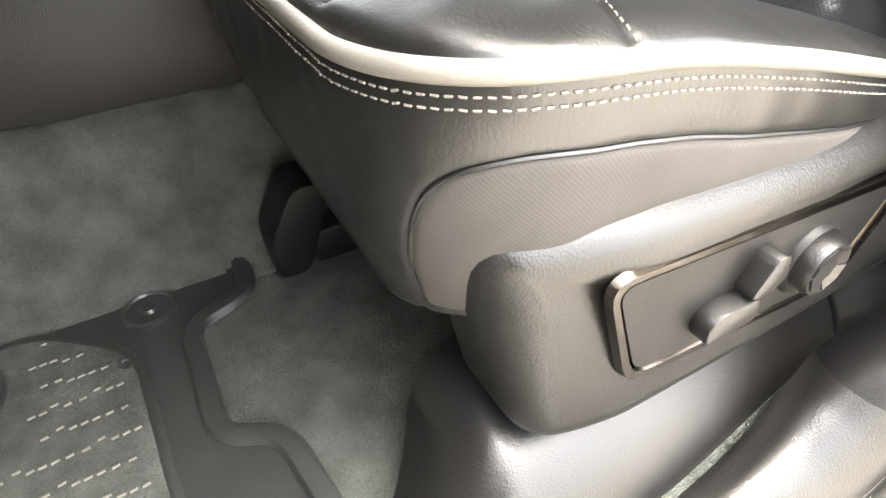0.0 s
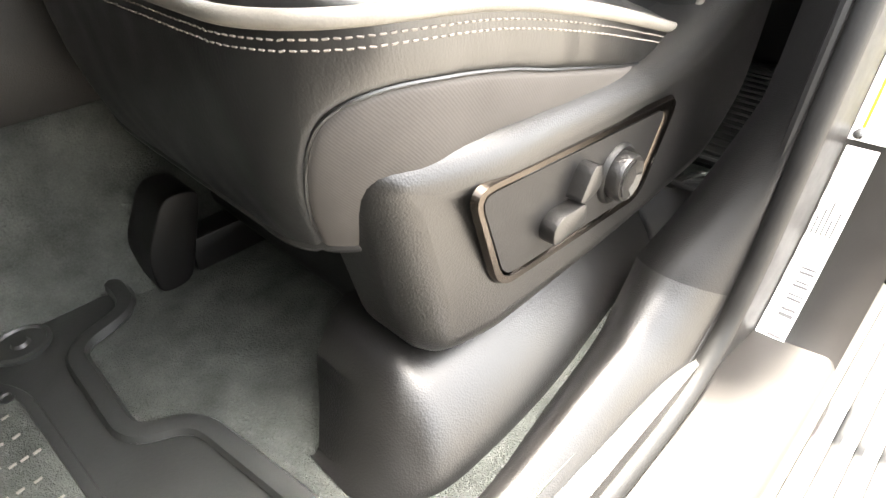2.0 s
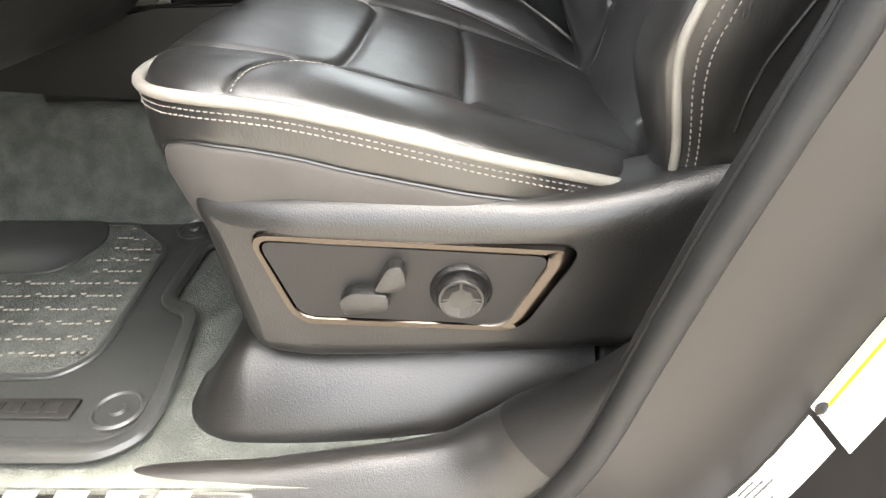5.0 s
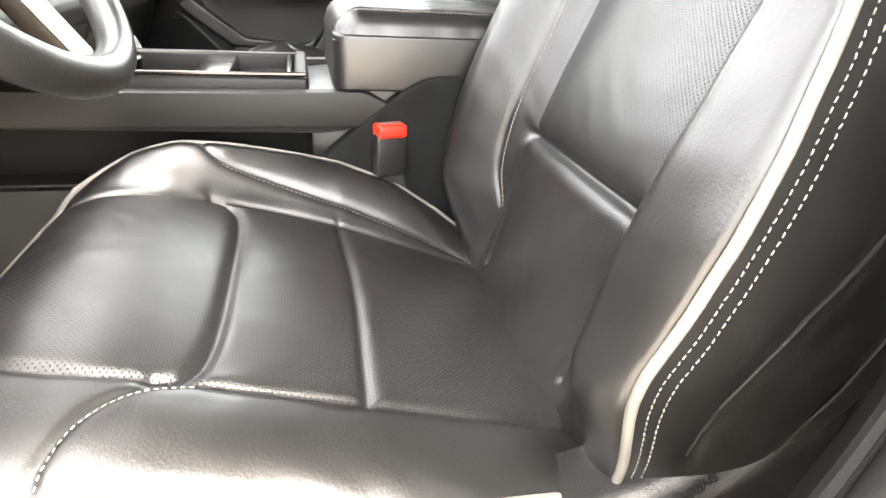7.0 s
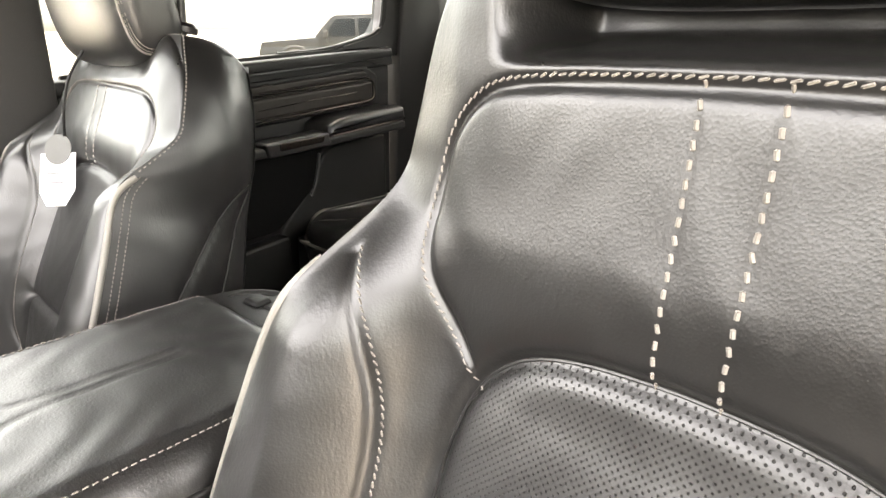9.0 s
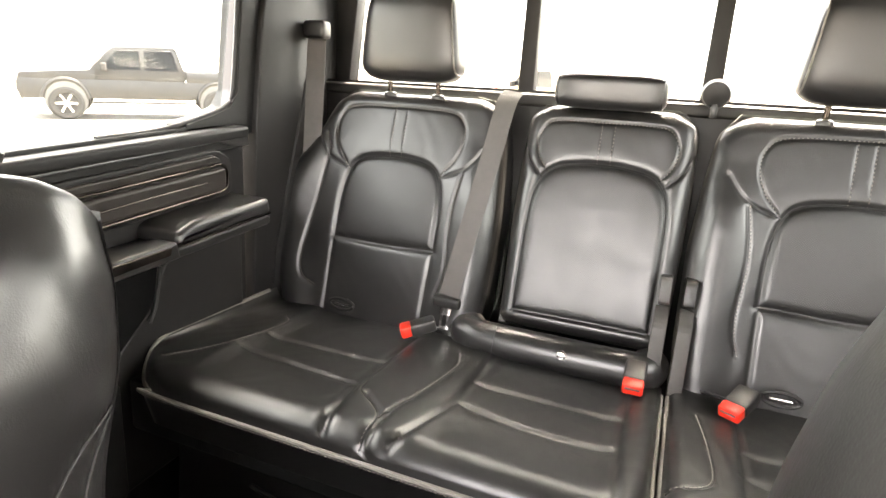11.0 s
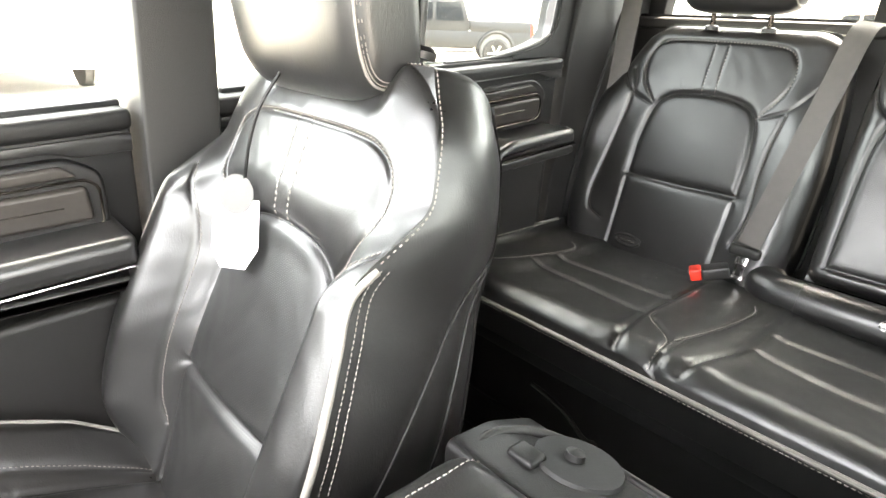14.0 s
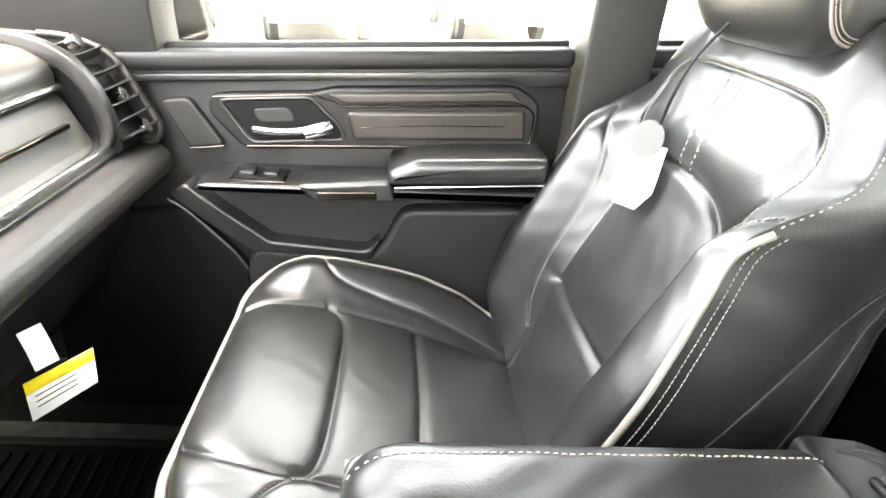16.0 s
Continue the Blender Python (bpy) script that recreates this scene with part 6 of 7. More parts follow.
def jamb_decal(name, x0, x1, v0, v1, mat, parent, lift, n=10):
    k = int(np.searchsorted(opening[:, 0], 0.37))
    a, b = np.interp([x0, x1], opening[k:, 1], arc_o[k:])
    U, V = np.meshgrid(np.linspace(a, b, n), np.linspace(v0, v1, 4), indexing="ij")
    top, nn = jm.pos(U, V, -lift)
    bot = top + nn * 0.0007
    m = U.size
    i = np.arange(m).reshape(U.shape)
    f = np.stack([i[:-1, :-1], i[1:, :-1], i[1:, 1:], i[:-1, 1:]], -1).reshape(-1, 4)
    return part(name, (np.vstack([top.reshape(-1, 3), bot.reshape(-1, 3)]), f.tolist() + (f[:, ::-1] + m).tolist()), mat, parent, angle=0)


lb = thing("jamb_label", "white printed label stuck on the door jamb", "label", (0.55, -0.86, 0.05), group="jamb labels")
jamb_decal("paper", -0.005, 0.195, 0.013, 0.046, LABEL, lb, 0.0012)
for k in range(16):
    x = 0.012 + k * 0.0042
    jamb_decal("barcode_bar", x, x + (0.0012, 0.0024, 0.0018)[k % 3], 0.026, 0.042, INK, lb, 0.0019, 2)
for k in range(5):
    jamb_decal("print_line", 0.10, 0.118 + 0.008 * (k % 3), 0.017 + k * 0.005, 0.0188 + k * 0.005, INK, lb, 0.0019, 3)
ly = thing("jamb_label", "yellow and white warning label on the door jamb", "label", (0.66, -0.86, 0.35), group="jamb labels")
jamb_decal("paper", 0.202, 0.50, 0.011, 0.056, LABEL, ly, 0.0012, 16)
jamb_decal("yellow_band", 0.215, 0.50, 0.011, 0.023, YELLOW, ly, 0.0019, 16)
hole = jpt(0.210, 0.020, 0.003)
part("screw", lathe([(0, -0.002), (0.0065, -0.002), (0.0065, 0.001), (0.004, 0.002), (0, 0.002)], hole, (-0.8, 0.2, 0.5), 14), BRIGHT, ly, "small bright screw")

st = thing("running_board", "ribbed bright aluminium running board below the sill", "step", (0.5, -1.05, -0.30))
part("deck", rbox((-0.9, -1.16, -0.30), (2.0, -0.945, -0.272), 0.008, 3), STEP_MAT := material("satin_aluminium", (0.55, 0.55, 0.54), 0.42, metal=0.6, vary=0.1, vary_scale=15), st, "satin aluminium deck")
for k in range(7):
    part("rib", rbox((-0.88, -1.148 + k * 0.028, -0.2725), (1.98, -1.137 + k * 0.028, -0.2665), 0.002, 2), RUBBER, st, "black rubber tread strip")
hg = thing("hinge", "dark steel rear door hinge with cables", "hinge", (0.76, -0.94, 0.0))
part("bracket", rbox((0.735, -0.985, -0.05), (0.80, -0.93, 0.06), 0.008, 3), RUBBER, hg)
part("arm", tube(spline([(0.74, -0.95, -0.03), (0.72, -1.0, -0.05), (0.74, -1.06, -0.06)], 12), 0.012, 10), RUBBER, hg)

# seat belt anchor beside the driver seat
ba = thing("seat_belt", "dark webbing driver belt running to floor anchor", "seat belt", (0.74, -0.76, 0.1))
part("webbing", strap(spline([(0.82, -0.79, 1.10), (0.80, -0.785, 0.60), (0.765, -0.765, 0.24)], 20), 0.045, 0.002, (0.7, -0.7, 0)), BELT, ba, "dark woven webbing")
part("bolt", lathe([(0, 0), (0.013, 0), (0.013, 0.008), (0.008, 0.012), (0, 0.012)], (0.762, -0.772, 0.215), (-0.5, -0.8, 0.2), 12), BRIGHT, ba, "bright anchor bolt")
part("link", strap([(0.765, -0.768, 0.24), (0.755, -0.768, 0.13)], 0.02, 0.004, (0.7, -0.7, 0)), RUBBER, ba)
wl = thing("wire_loom", "black wiring loom and bright clips under seat", "wiring", (0.62, -0.70, 0.03))
for k in range(3):
    part("cable", tube(spline([(0.60, -0.66, 0.05 + 0.01 * k), (0.635, -0.70 - 0.008 * k, 0.075 - 0.012 * k), (0.66, -0.73, 0.05), (0.70, -0.72, 0.02)], 24), 0.005, 8), RUBBER if k else BRIGHT, wl)

# ---- floor mats ----
def loop_tube(pts, z, r, flat=0.6, n=360):
    c = np.array([(x, y, z) for x, y in pts] + [(pts[0][0], pts[0][1], z)])
    al = np.r_[0, np.cumsum(np.linalg.norm(np.diff(c, axis=0), axis=1))]
    w_ = np.linspace(0, al[-1], n)
    return tube(np.stack([np.interp(w_, al, c[:, k]) for k in range(3)], 1), r, 8, flat)


dm = thing("floor_mat", "black rubber driver floor mat with dashed carpet insert", "floor mat", (-0.25, -0.5, 0.0), group="floor mats")
outl = rounded([(-0.66, -0.238), (0.010, -0.238), (0.008, -0.312), (-0.068, -0.338), (-0.068, -0.500), (-0.014, -0.524), (0.010, -0.690), (0.006, -0.745), (-0.030, -0.768), (-0.66, -0.770)], 0.028, 6)
part("base", prism(outl, "z", 0.0, 0.012, 0.003, 2), MAT_RUBBER, dm, "black moulded rubber")
part("rim", loop_tube(outl, 0.014, 0.0115, 0.75), MAT_RUBBER, dm)
part("rim", loop_tube([(np.mean([p[0] for p in outl]) + (p[0] - np.mean([p[0] for p in outl])) * 0.965, -0.48 + (p[1] + 0.48) * 0.93) for p in outl], 0.0125, 0.0035), MAT_RUBBER, dm)
ins = rounded([(-0.60, -0.262), (-0.215, -0.268), (-0.138, -0.335), (-0.122, -0.372), (-0.108, -0.615), (-0.140, -0.652), (-0.60, -0.660)], 0.025, 5)
insert = part("carpet_insert", prism(ins, "z", 0.012, 0.0165, 0.002, 1), CARPET, dm, "charcoal carpet insert with pale dashes")
part("insert_rim", loop_tube(ins, 0.0155, 0.006), MAT_RUBBER, dm)
dash = []
for r_ in range(13):
    y = -0.648 + r_ * 0.0325
    x = -0.60
    while x < -0.115:
        x += 0.0118 + 0.002 * math.sin(r_ * 3.1 + x * 90)
        dy = 0.0045 * (1 if int(x * 1000) % 2 else -0.2)
        if all(inside(np.array([x + a]), np.array([y + b]), ins)[0] for a, b in ((-0.008, 0.008), (0.016, 0.008), (0.0, -0.010))) and not (x < -0.228 and y > -0.432 and x > -0.5):
            dash.append(tube([(x, y + dy, 0.0172), (x + 0.0065, y + dy + 0.0012, 0.0172)], 0.0015, 5))
tagged(part("woven_pattern", merge(*dash), THREAD, insert, "pale woven dashes"), kind="stuff")
part("heel_pad", prism(rounded([(-0.50, -0.255), (-0.270, -0.260), (-0.238, -0.330), (-0.270, -0.425), (-0.50, -0.432)], 0.03, 5), "z", 0.014, 0.021, 0.004, 2), MAT_RUBBER, dm, "moulded rubber heel pad")
for x, y in ((-0.034, -0.708), (-0.103, -0.285)):
    c = part("fastener", lathe([(0.0, 0.0), (0.030, 0.0), (0.031, 0.007), (0.027, 0.009), (0.025, 0.006), (0.010, 0.006), (0.008, 0.010), (0, 0.010)], (x, y, 0.010), (0, 0, 1), 32), MAT_RUBBER, dm, "round rubber mat fastener")
pl = part("badge", rbox((-0.27, -0.722, 0.012), (-0.085, -0.690, 0.018), 0.004, 2), PLASTIC, dm, "black badge with raised bars")
for k in range(7):
    part("badge_bar", rbox((-0.255 + k * 0.023, -0.714, 0.018), (-0.240 + k * 0.023, -0.698, 0.0195), 0.001, 1), PLASTIC_GREY, pl)
for x, y in ((-0.135, -0.362), (-0.130, -0.612)):
    part("eyelet", lathe([(0, 0), (0.0075, 0), (0.0085, 0.003), (0.005, 0.0035), (0.004, 0.001), (0, 0.001)], (x, y, 0.016), (0, 0, 1), 16), MAT_RUBBER, dm)


def ribbed_mat(label, x0, x1, y0, y1, n):
    th = thing("floor_mat", label, "floor mat", ((x0 + x1) / 2, (y0 + y1) / 2, 0.0), group="floor mats")
    part("base", prism(rounded([(x0, y0), (x1, y0), (x1, y1), (x0, y1)], 0.05, 5), "z", 0.0, 0.012, 0.003, 2), RUBBER, th)
    part("rim", loop_tube(rounded([(x0, y0), (x1, y0), (x1, y1), (x0, y1)], 0.05, 4), 0.014, 0.009), RUBBER, th)
    for k in range(n):
        x = x0 + 0.03 + (x1 - x0 - 0.06) * k / (n - 1)
        part("rib", tube(spline([(x, y0 + 0.03, 0.013), (x + 0.010, (y0 + y1) / 2, 0.013), (x, y1 - 0.03, 0.013)], 16), 0.005, 6, 0.7), RUBBER, th)
    return th


ribbed_mat("black ribbed rubber passenger floor mat", -0.60, 0.05, 0.22, 0.70, 22)
ribbed_mat("black ribbed rubber rear floor mat", 0.80, 1.26, 0.10, 0.72, 14)
ribbed_mat("black ribbed rubber rear floor mat", 0.80, 1.26, -0.72, -0.10, 14)
ub = thing("under_seat_box", "black folding storage box below the rear bench", "storage box", (1.5, 0.25, 0.0))
part("box", prism(rounded([(1.32, 0.01), (1.70, 0.01), (1.70, 0.30), (1.345, 0.30)], 0.02, 4), "y", -0.19, 0.69, 0.012, 3), PLASTIC_SOFT, ub, "satin black box")
part("handle", tube(spline([(1.335, 0.50, 0.215), (1.318, 0.46, 0.225), (1.316, 0.40, 0.210), (1.318, 0.35, 0.175), (1.336, 0.33, 0.165)], 30), 0.005, 8), PLASTIC_GREY, ub, "curved grey handle edge")
part("seam", rbox((1.325, -0.18, 0.118), (1.332, 0.68, 0.124), 0.001, 1), RUBBER, ub)
ub2 = thing("under_seat_box", "black folding storage box below the rear bench", "storage box", (1.5, -0.46, 0.0))
part("box", prism(rounded([(1.32, 0.01), (1.70, 0.01), (1.70, 0.30), (1.345, 0.30)], 0.02, 4), "y", -0.69, -0.215, 0.012, 3), PLASTIC_SOFT, ub2, "satin black box")


# ---- centre console ----
structure("tunnel", prism(rounded([(-0.30, -0.02), (-0.24, 0.03), (-0.16, 0.20), (0.16, 0.20), (0.24, 0.03), (0.30, -0.02)], 0.03, 4), "x", -0.92, 0.95, 0.0), CARPET, "charcoal carpet over the floor tunnel")
con = thing("centre_console", "black centre console with tray, cup holders and padded lid", "console", (0.35, 0.0, 0.0))
con_body = part("body", prism(rounded([(-0.40, 0.0), (0.86, 0.0), (0.86, 0.366), (-0.40, 0.366)], 0.01, 3), "y", -0.128, 0.128, 0.004, 2), PLASTIC, con, "grained black console body")
# solid core, coloured near-black for the shade inside the side openings
part("core", rbox((-0.40, -0.085, 0.36), (0.86, 0.085, 0.46), 0.0), SHADE_BLACK, con, "core coloured near-black for the shade behind the side openings")
part("deck", prism(rounded([(-0.40, 0.446), (0.86, 0.446), (0.885, 0.47), (0.86, 0.535), (0.74, 0.55), (0.36, 0.49), (-0.10, 0.465), (-0.40, 0.50)], 0.01, 4), "y", -0.128, 0.128, 0.006, 3), PLASTIC, con, "grained black console deck")
for lo, hi in ((-0.40, -0.116), (0.345, 0.86)):
    part("end_block", rbox((lo, -0.127, 0.364), (hi, 0.127, 0.448), 0.004, 2), PLASTIC, con)
for k in (-1, 1):
    a, b = sorted((k * 0.128, k * 0.155))
    part("side_rail", prism(rounded([(-0.30, 0.448), (0.44, 0.452), (0.47, 0.475), (0.42, 0.500), (-0.30, 0.492)], 0.010, 4), "y", a, b, 0.010, 4), PLASTIC_SOFT, con, "soft black side rail with stitching")
    part("lower_side", prism(rounded([(-0.60, 0.235), (0.05, 0.185), (0.80, 0.12), (0.80, 0.30), (0.36, 0.36), (0.34, 0.362), (-0.14, 0.362), (-0.30, 0.33)], 0.02, 3), "y", *sorted((k * 0.126, k * 0.142)), 0.006, 2), PLASTIC_GREY, con, "dark grey console side")
    part("side_frame", prism(rounded([(-0.30, 0.362), (-0.145, 0.366), (-0.118, 0.384), (-0.118, 0.432), (-0.09, 0.446), (0.36, 0.440), (0.44, 0.450), (-0.30, 0.452)], 0.010, 3), "y", *sorted((k * 0.126, k * 0.142)), 0.004, 2), PLASTIC_GREY, con)
    part("carpet_wing", prism(rounded([(0.345, 0.02), (0.86, 0.02), (0.86, 0.50), (0.55, 0.525), (0.50, 0.520), (0.44, 0.478), (0.355, 0.405)], 0.02, 4), "y", *sorted((k * 0.128, k * 0.160)), 0.012, 3), FELT, con, "felt-covered console wing")
part("stitching", merge(*[tube([(x, -0.1535, 0.4865), (x + 0.005, -0.1535, 0.4865)], 0.0009, 5) for x in np.arange(0.0, 0.41, 0.0075)]), THREAD, con)
# tray with dividers
part("tray_floor", rbox((-0.12, -0.095, 0.455), (0.335, 0.095, 0.470), 0.004, 2), RUBBER, con, "black rubber tray floor")
for lo, hi, mt in (((-0.13, -0.118, 0.46), (0.345, -0.095, 0.512), PLASTIC_SOFT), ((-0.13, 0.095, 0.46), (0.345, 0.118, 0.512), PLASTIC_SOFT), ((0.325, -0.11, 0.46), (0.345, 0.11, 0.515), PLASTIC_SOFT), ((-0.14, -0.11, 0.46), (-0.115, 0.11, 0.512), PLASTIC_SOFT), ((0.185, -0.10, 0.46), (0.235, 0.10, 0.508), CHROME), ((0.312, -0.10, 0.46), (0.322, 0.10, 0.513), CHROME)):
    part("tray_wall", rbox(lo, hi, 0.006, 3), mt, con)
for x in (-0.05, 0.06):
    part("cup_holder", lathe([(0.040, 0.045), (0.044, 0.048), (0.047, 0.045), (0.043, 0.0), (0.0, 0.0)], (x, 0.0, 0.470), (0, 0, 1), 28), CHROME, con, "dark chrome cup holder ring")
part("trim_line", tube([(-0.12, -0.1185, 0.513), (0.34, -0.1185, 0.516)], 0.0035, 8), CHROME, con, "thin dark chrome line")
# lid
LX0, LX1 = 0.378, 0.738


def lid(U, V):
    q1 = np.clip(1 - (0.145 - np.abs(V)) / 0.038, 0, 1)
    q2 = np.clip(1 - np.minimum(U - LX0, (LX1 - U) * 1.6) / 0.045, 0, 1)
    q = np.clip((q1**2.3 + q2**2.3) ** (1 / 2.3), 0, 1)
    z = 0.606 - 0.040 * (1 - np.sqrt(np.clip(1 - q * q, 0, 1))) + 0.004 * (1 - (V / 0.145) ** 2)
    return np.stack([U, V, z], -1)


lseam = [spline([(LX1 - 0.01, k * 0.118), (0.50, k * 0.118), (LX0 + 0.035, k * 0.116), (LX0 + 0.005, k * 0.112)], 40) for k in (1, -1)]
emb = spline(rounded([(0.424, -0.066), (0.474, -0.066), (0.474, 0.066), (0.424, 0.066)], 0.010, 4), 90, True)
emb2 = [spline([(0.480, k * 0.030), (0.500, k * 0.016), (0.530, k * 0.008), (0.640, k * 0.006)], 24) for k in (1, -1)] + [spline([(0.420, k * 0.030), (0.412, k * 0.012), (0.400, k * 0.007), (0.386, k * 0.006)], 12) for k in (1, -1)] + [spline([(0.434, q * 0.020), (0.464, q * 0.020)], 8) for q in (-2, -1, 0, 1, 2)]
ls = Sheet(lid, (0.54, 0, 0.4), [(q, 0.0018, 0.003) for q in lseam] + [(emb, 0.0016, 0.004)] + [(q, 0.0014, 0.004) for q in emb2], 0.0006)
lid_part = ls.build(np.linspace(LX0, LX1, 90), np.linspace(-0.145, 0.145, 70), [], con, ("lid", LEATHER, "padded black leather console lid"))[0]
for q in lseam:
    part("stitching", ls.thread(q, 0.0060, 0.0044, 0.0007, 0.003), THREAD, lid_part, "pale stitched seam")
part("lid_side", prism(rounded([(LX0, -0.147), (LX1, -0.147), (LX1, 0.147), (LX0, 0.147)], 0.022, 5), "z", 0.500, 0.574, 0.012, 4), LEATHER, con, "black leather lid side")
part("lid_gap", rbox((LX1 - 0.004, -0.13, 0.50), (LX1 + 0.012, 0.13, 0.560), 0.003, 2), RUBBER, con)
# rear end with cup holders
part("rear_panel", prism(rounded([(0.742, 0.49), (0.900, 0.44), (0.905, 0.475), (0.870, 0.545), (0.800, 0.574), (0.742, 0.580)], 0.012, 4), "y", -0.150, 0.168, 0.010, 4), PLASTIC_SOFT, con, "satin black rear console end")
part("rear_rim", tube(spline([(0.752, 0.150, 0.571), (0.80, 0.150, 0.571), (0.85, 0.120, 0.556), (0.878, 0.03, 0.538), (0.878, -0.06, 0.538), (0.85, -0.12, 0.554), (0.78, -0.135, 0.571)], 60), 0.006, 10), PLASTIC_GREY, con)
for y in (0.080, -0.035):
    part("cup_holder", lathe([(0.041, 0.004), (0.043, 0.0005), (0.036, 0.0005), (0.034, -0.003), (0.0, -0.003)], (0.825, y, 0.566), (0.22, 0, 0.97), 28), RUBBER, con, "black cup holder")
    part("cup_spring", lathe([(0.0, 0.0), (0.010, 0.001), (0.009, 0.010), (0.0, 0.014)], (0.825, y + 0.005, 0.566), (0.22, 0, 0.97), 14), RUBBER, con)
part("cup_spring", rbox((0.775, 0.095, 0.568), (0.800, 0.125, 0.582), 0.005, 3), PLASTIC_SOFT, con, "black cup holder tab")

db = buckle(0.452, -0.172, 0.445, 15, "red-buttoned driver belt buckle standing beside seat", tilt=0, scale=1.05)
part("stalk", strap(spline([(0.456, -0.173, 0.395), (0.475, -0.178, 0.31), (0.50, -0.185, 0.20)], 16), 0.032, 0.006, (1, 0, 0.2)), RUBBER, db, "black buckle stalk")
db["label"] = "red-buttoned driver belt buckle standing beside seat"
pb = buckle(0.60, 0.165, 0.40, 0, "belt buckle beside passenger seat", scale=1.0)
part("stalk", strap(spline([(0.60, 0.165, 0.35), (0.61, 0.17, 0.25), (0.63, 0.18, 0.12)], 16), 0.032, 0.006, (1, 0, 0.2)), RUBBER, pb, "black buckle stalk")

# ---- dashboard and wheel ----
dash_b = thing("dashboard", "black dashboard with dark chrome strip and side vents", "dashboard", (-0.2, 0.0, 0.4), kind="structure")
part("top_pad", prism(rounded([(-0.75, 0.70), (-0.10, 0.66), (-0.048, 0.712), (-0.052, 0.742), (-0.085, 0.761), (-0.75, 0.80)], 0.018, 5), "y", -0.76, 0.640, 0.010, 4), LEATHER, dash_b, "stitched black upper dash pad")
part("fascia", prism(rounded([(-0.5, 0.60), (-0.005, 0.62), (-0.048, 0.703), (-0.5, 0.72)], 0.010, 3), "y", -0.75, 0.640, 0.006, 2), INLAY2 := material("satin_grey_inlay", (0.05, 0.05, 0.049), 0.48, metal=0.3, vary=0.15, vary_scale=10), dash_b, "satin grey fascia inlay")
part("fascia_line", tube([(-0.046, -0.74, 0.712), (-0.046, 0.636, 0.712)], 0.0055, 10), BRIGHT, dash_b, "bright line over the fascia")
part("chrome_strip", prism(rounded([(-0.03, 0.620), (0.010, 0.618), (0.004, 0.636), (-0.03, 0.640)], 0.005, 3), "y", -0.72, 0.66, 0.003, 2), BRIGHT, dash_b, "bright strip")
part("knee_pad", prism(rounded([(-0.55, 0.52), (0.035, 0.555), (0.052, 0.580), (0.040, 0.606), (-0.02, 0.622), (-0.55, 0.62)], 0.014, 4), "y", -0.75, 0.745, 0.012, 4), PLASTIC_GREY, dash_b, "soft dark grey ledge")
part("glovebox", prism(rounded([(-0.60, 0.26), (-0.16, 0.28), (-0.06, 0.40), (0.0, 0.55), (-0.60, 0.56)], 0.03, 4), "y", 0.17, 0.72, 0.012, 3), PLASTIC, dash_b, "grained black glovebox")
part("lower_dash", prism(rounded([(-0.60, 0.32), (-0.20, 0.34), (-0.06, 0.46), (-0.03, 0.55), (-0.60, 0.56)], 0.03, 4), "y", -0.74, -0.15, 0.012, 3), PLASTIC, dash_b, "grained black knee panel")
part("centre_stack", prism(rounded([(-0.55, 0.40), (-0.05, 0.46), (-0.02, 0.55), (-0.03, 0.80), (-0.09, 0.86), (-0.55, 0.86)], 0.02, 4), "y", -0.17, 0.17, 0.012, 3), PLASTIC, dash_b, "black centre stack")
# end of the dash: a satin arch, then the upright side vent in its bezel
arch_line = spline([(-0.30, 0.782), (-0.16, 0.780), (-0.085, 0.774), (-0.040, 0.758), (-0.010, 0.729), (0.008, 0.692), (0.014, 0.656), (0.004, 0.626)], 60)
bezel_line = spline([(-0.115, 0.763), (-0.074, 0.761), (-0.030, 0.747), (-0.008, 0.725), (0.017, 0.679), (0.036, 0.642), (0.036, 0.626), (0.026, 0.615), (0.004, 0.610)], 60)
arch_in = [tuple(p + 0.022 * (np.array((-0.20, 0.58)) - p) / np.linalg.norm(np.array((-0.20, 0.58)) - p)) for p in arch_line]
part("dash_arch", prism([tuple(p) for p in arch_line] + arch_in[::-1], "y", 0.640, 0.660, 0.004, 3), PLASTIC_SOFT, dash_b, "dark satin arch at the dash end")
vent_in = [tuple(p + 0.022 * (np.array((-0.12, 0.62)) - p) / np.linalg.norm(np.array((-0.12, 0.62)) - p)) for p in bezel_line]
# solid block, near-black for the shade between the slats
v0 = part("side_vent", prism(vent_in + [(-0.12, 0.60), (-0.20, 0.66), (-0.20, 0.75)], "y", 0.655, 0.742, 0.0), SHADE_BLACK, dash_b, "upright side air vent, its inner shade coloured near-black")
part("vent_bezel", tube([(x, 0.738, z) for x, z in bezel_line], 0.0052, 10, 1.0, (0, 1, 0)), PLASTIC_GREY, v0, "dark grey vent bezel")
part("vent_cheek", prism([tuple(p) for p in bezel_line] + [(-0.12, 0.60), (-0.30, 0.66), (-0.30, 0.765)], "y", 0.738, 0.757, 0.002, 2), PILLAR, v0)
for k in (12, 19, 26, 31, 36, 41, 46):
    (x, z), d = bezel_line[k], bezel_line[k + 1] - bezel_line[k - 1]
    d = d / np.linalg.norm(d)
    ix, iz = d[1], -d[0]
    part("vent_slat", strap([(x + ix * 0.004 - 0.010, 0.660, z + iz * 0.004 - 0.004), (x + ix * 0.004 - 0.006, 0.70, z + iz * 0.004 - 0.003), (x + ix * 0.002, 0.736, z + iz * 0.002)], 0.016, 0.003, (ix, 0, iz)), PILLAR, v0, "black vent slat")
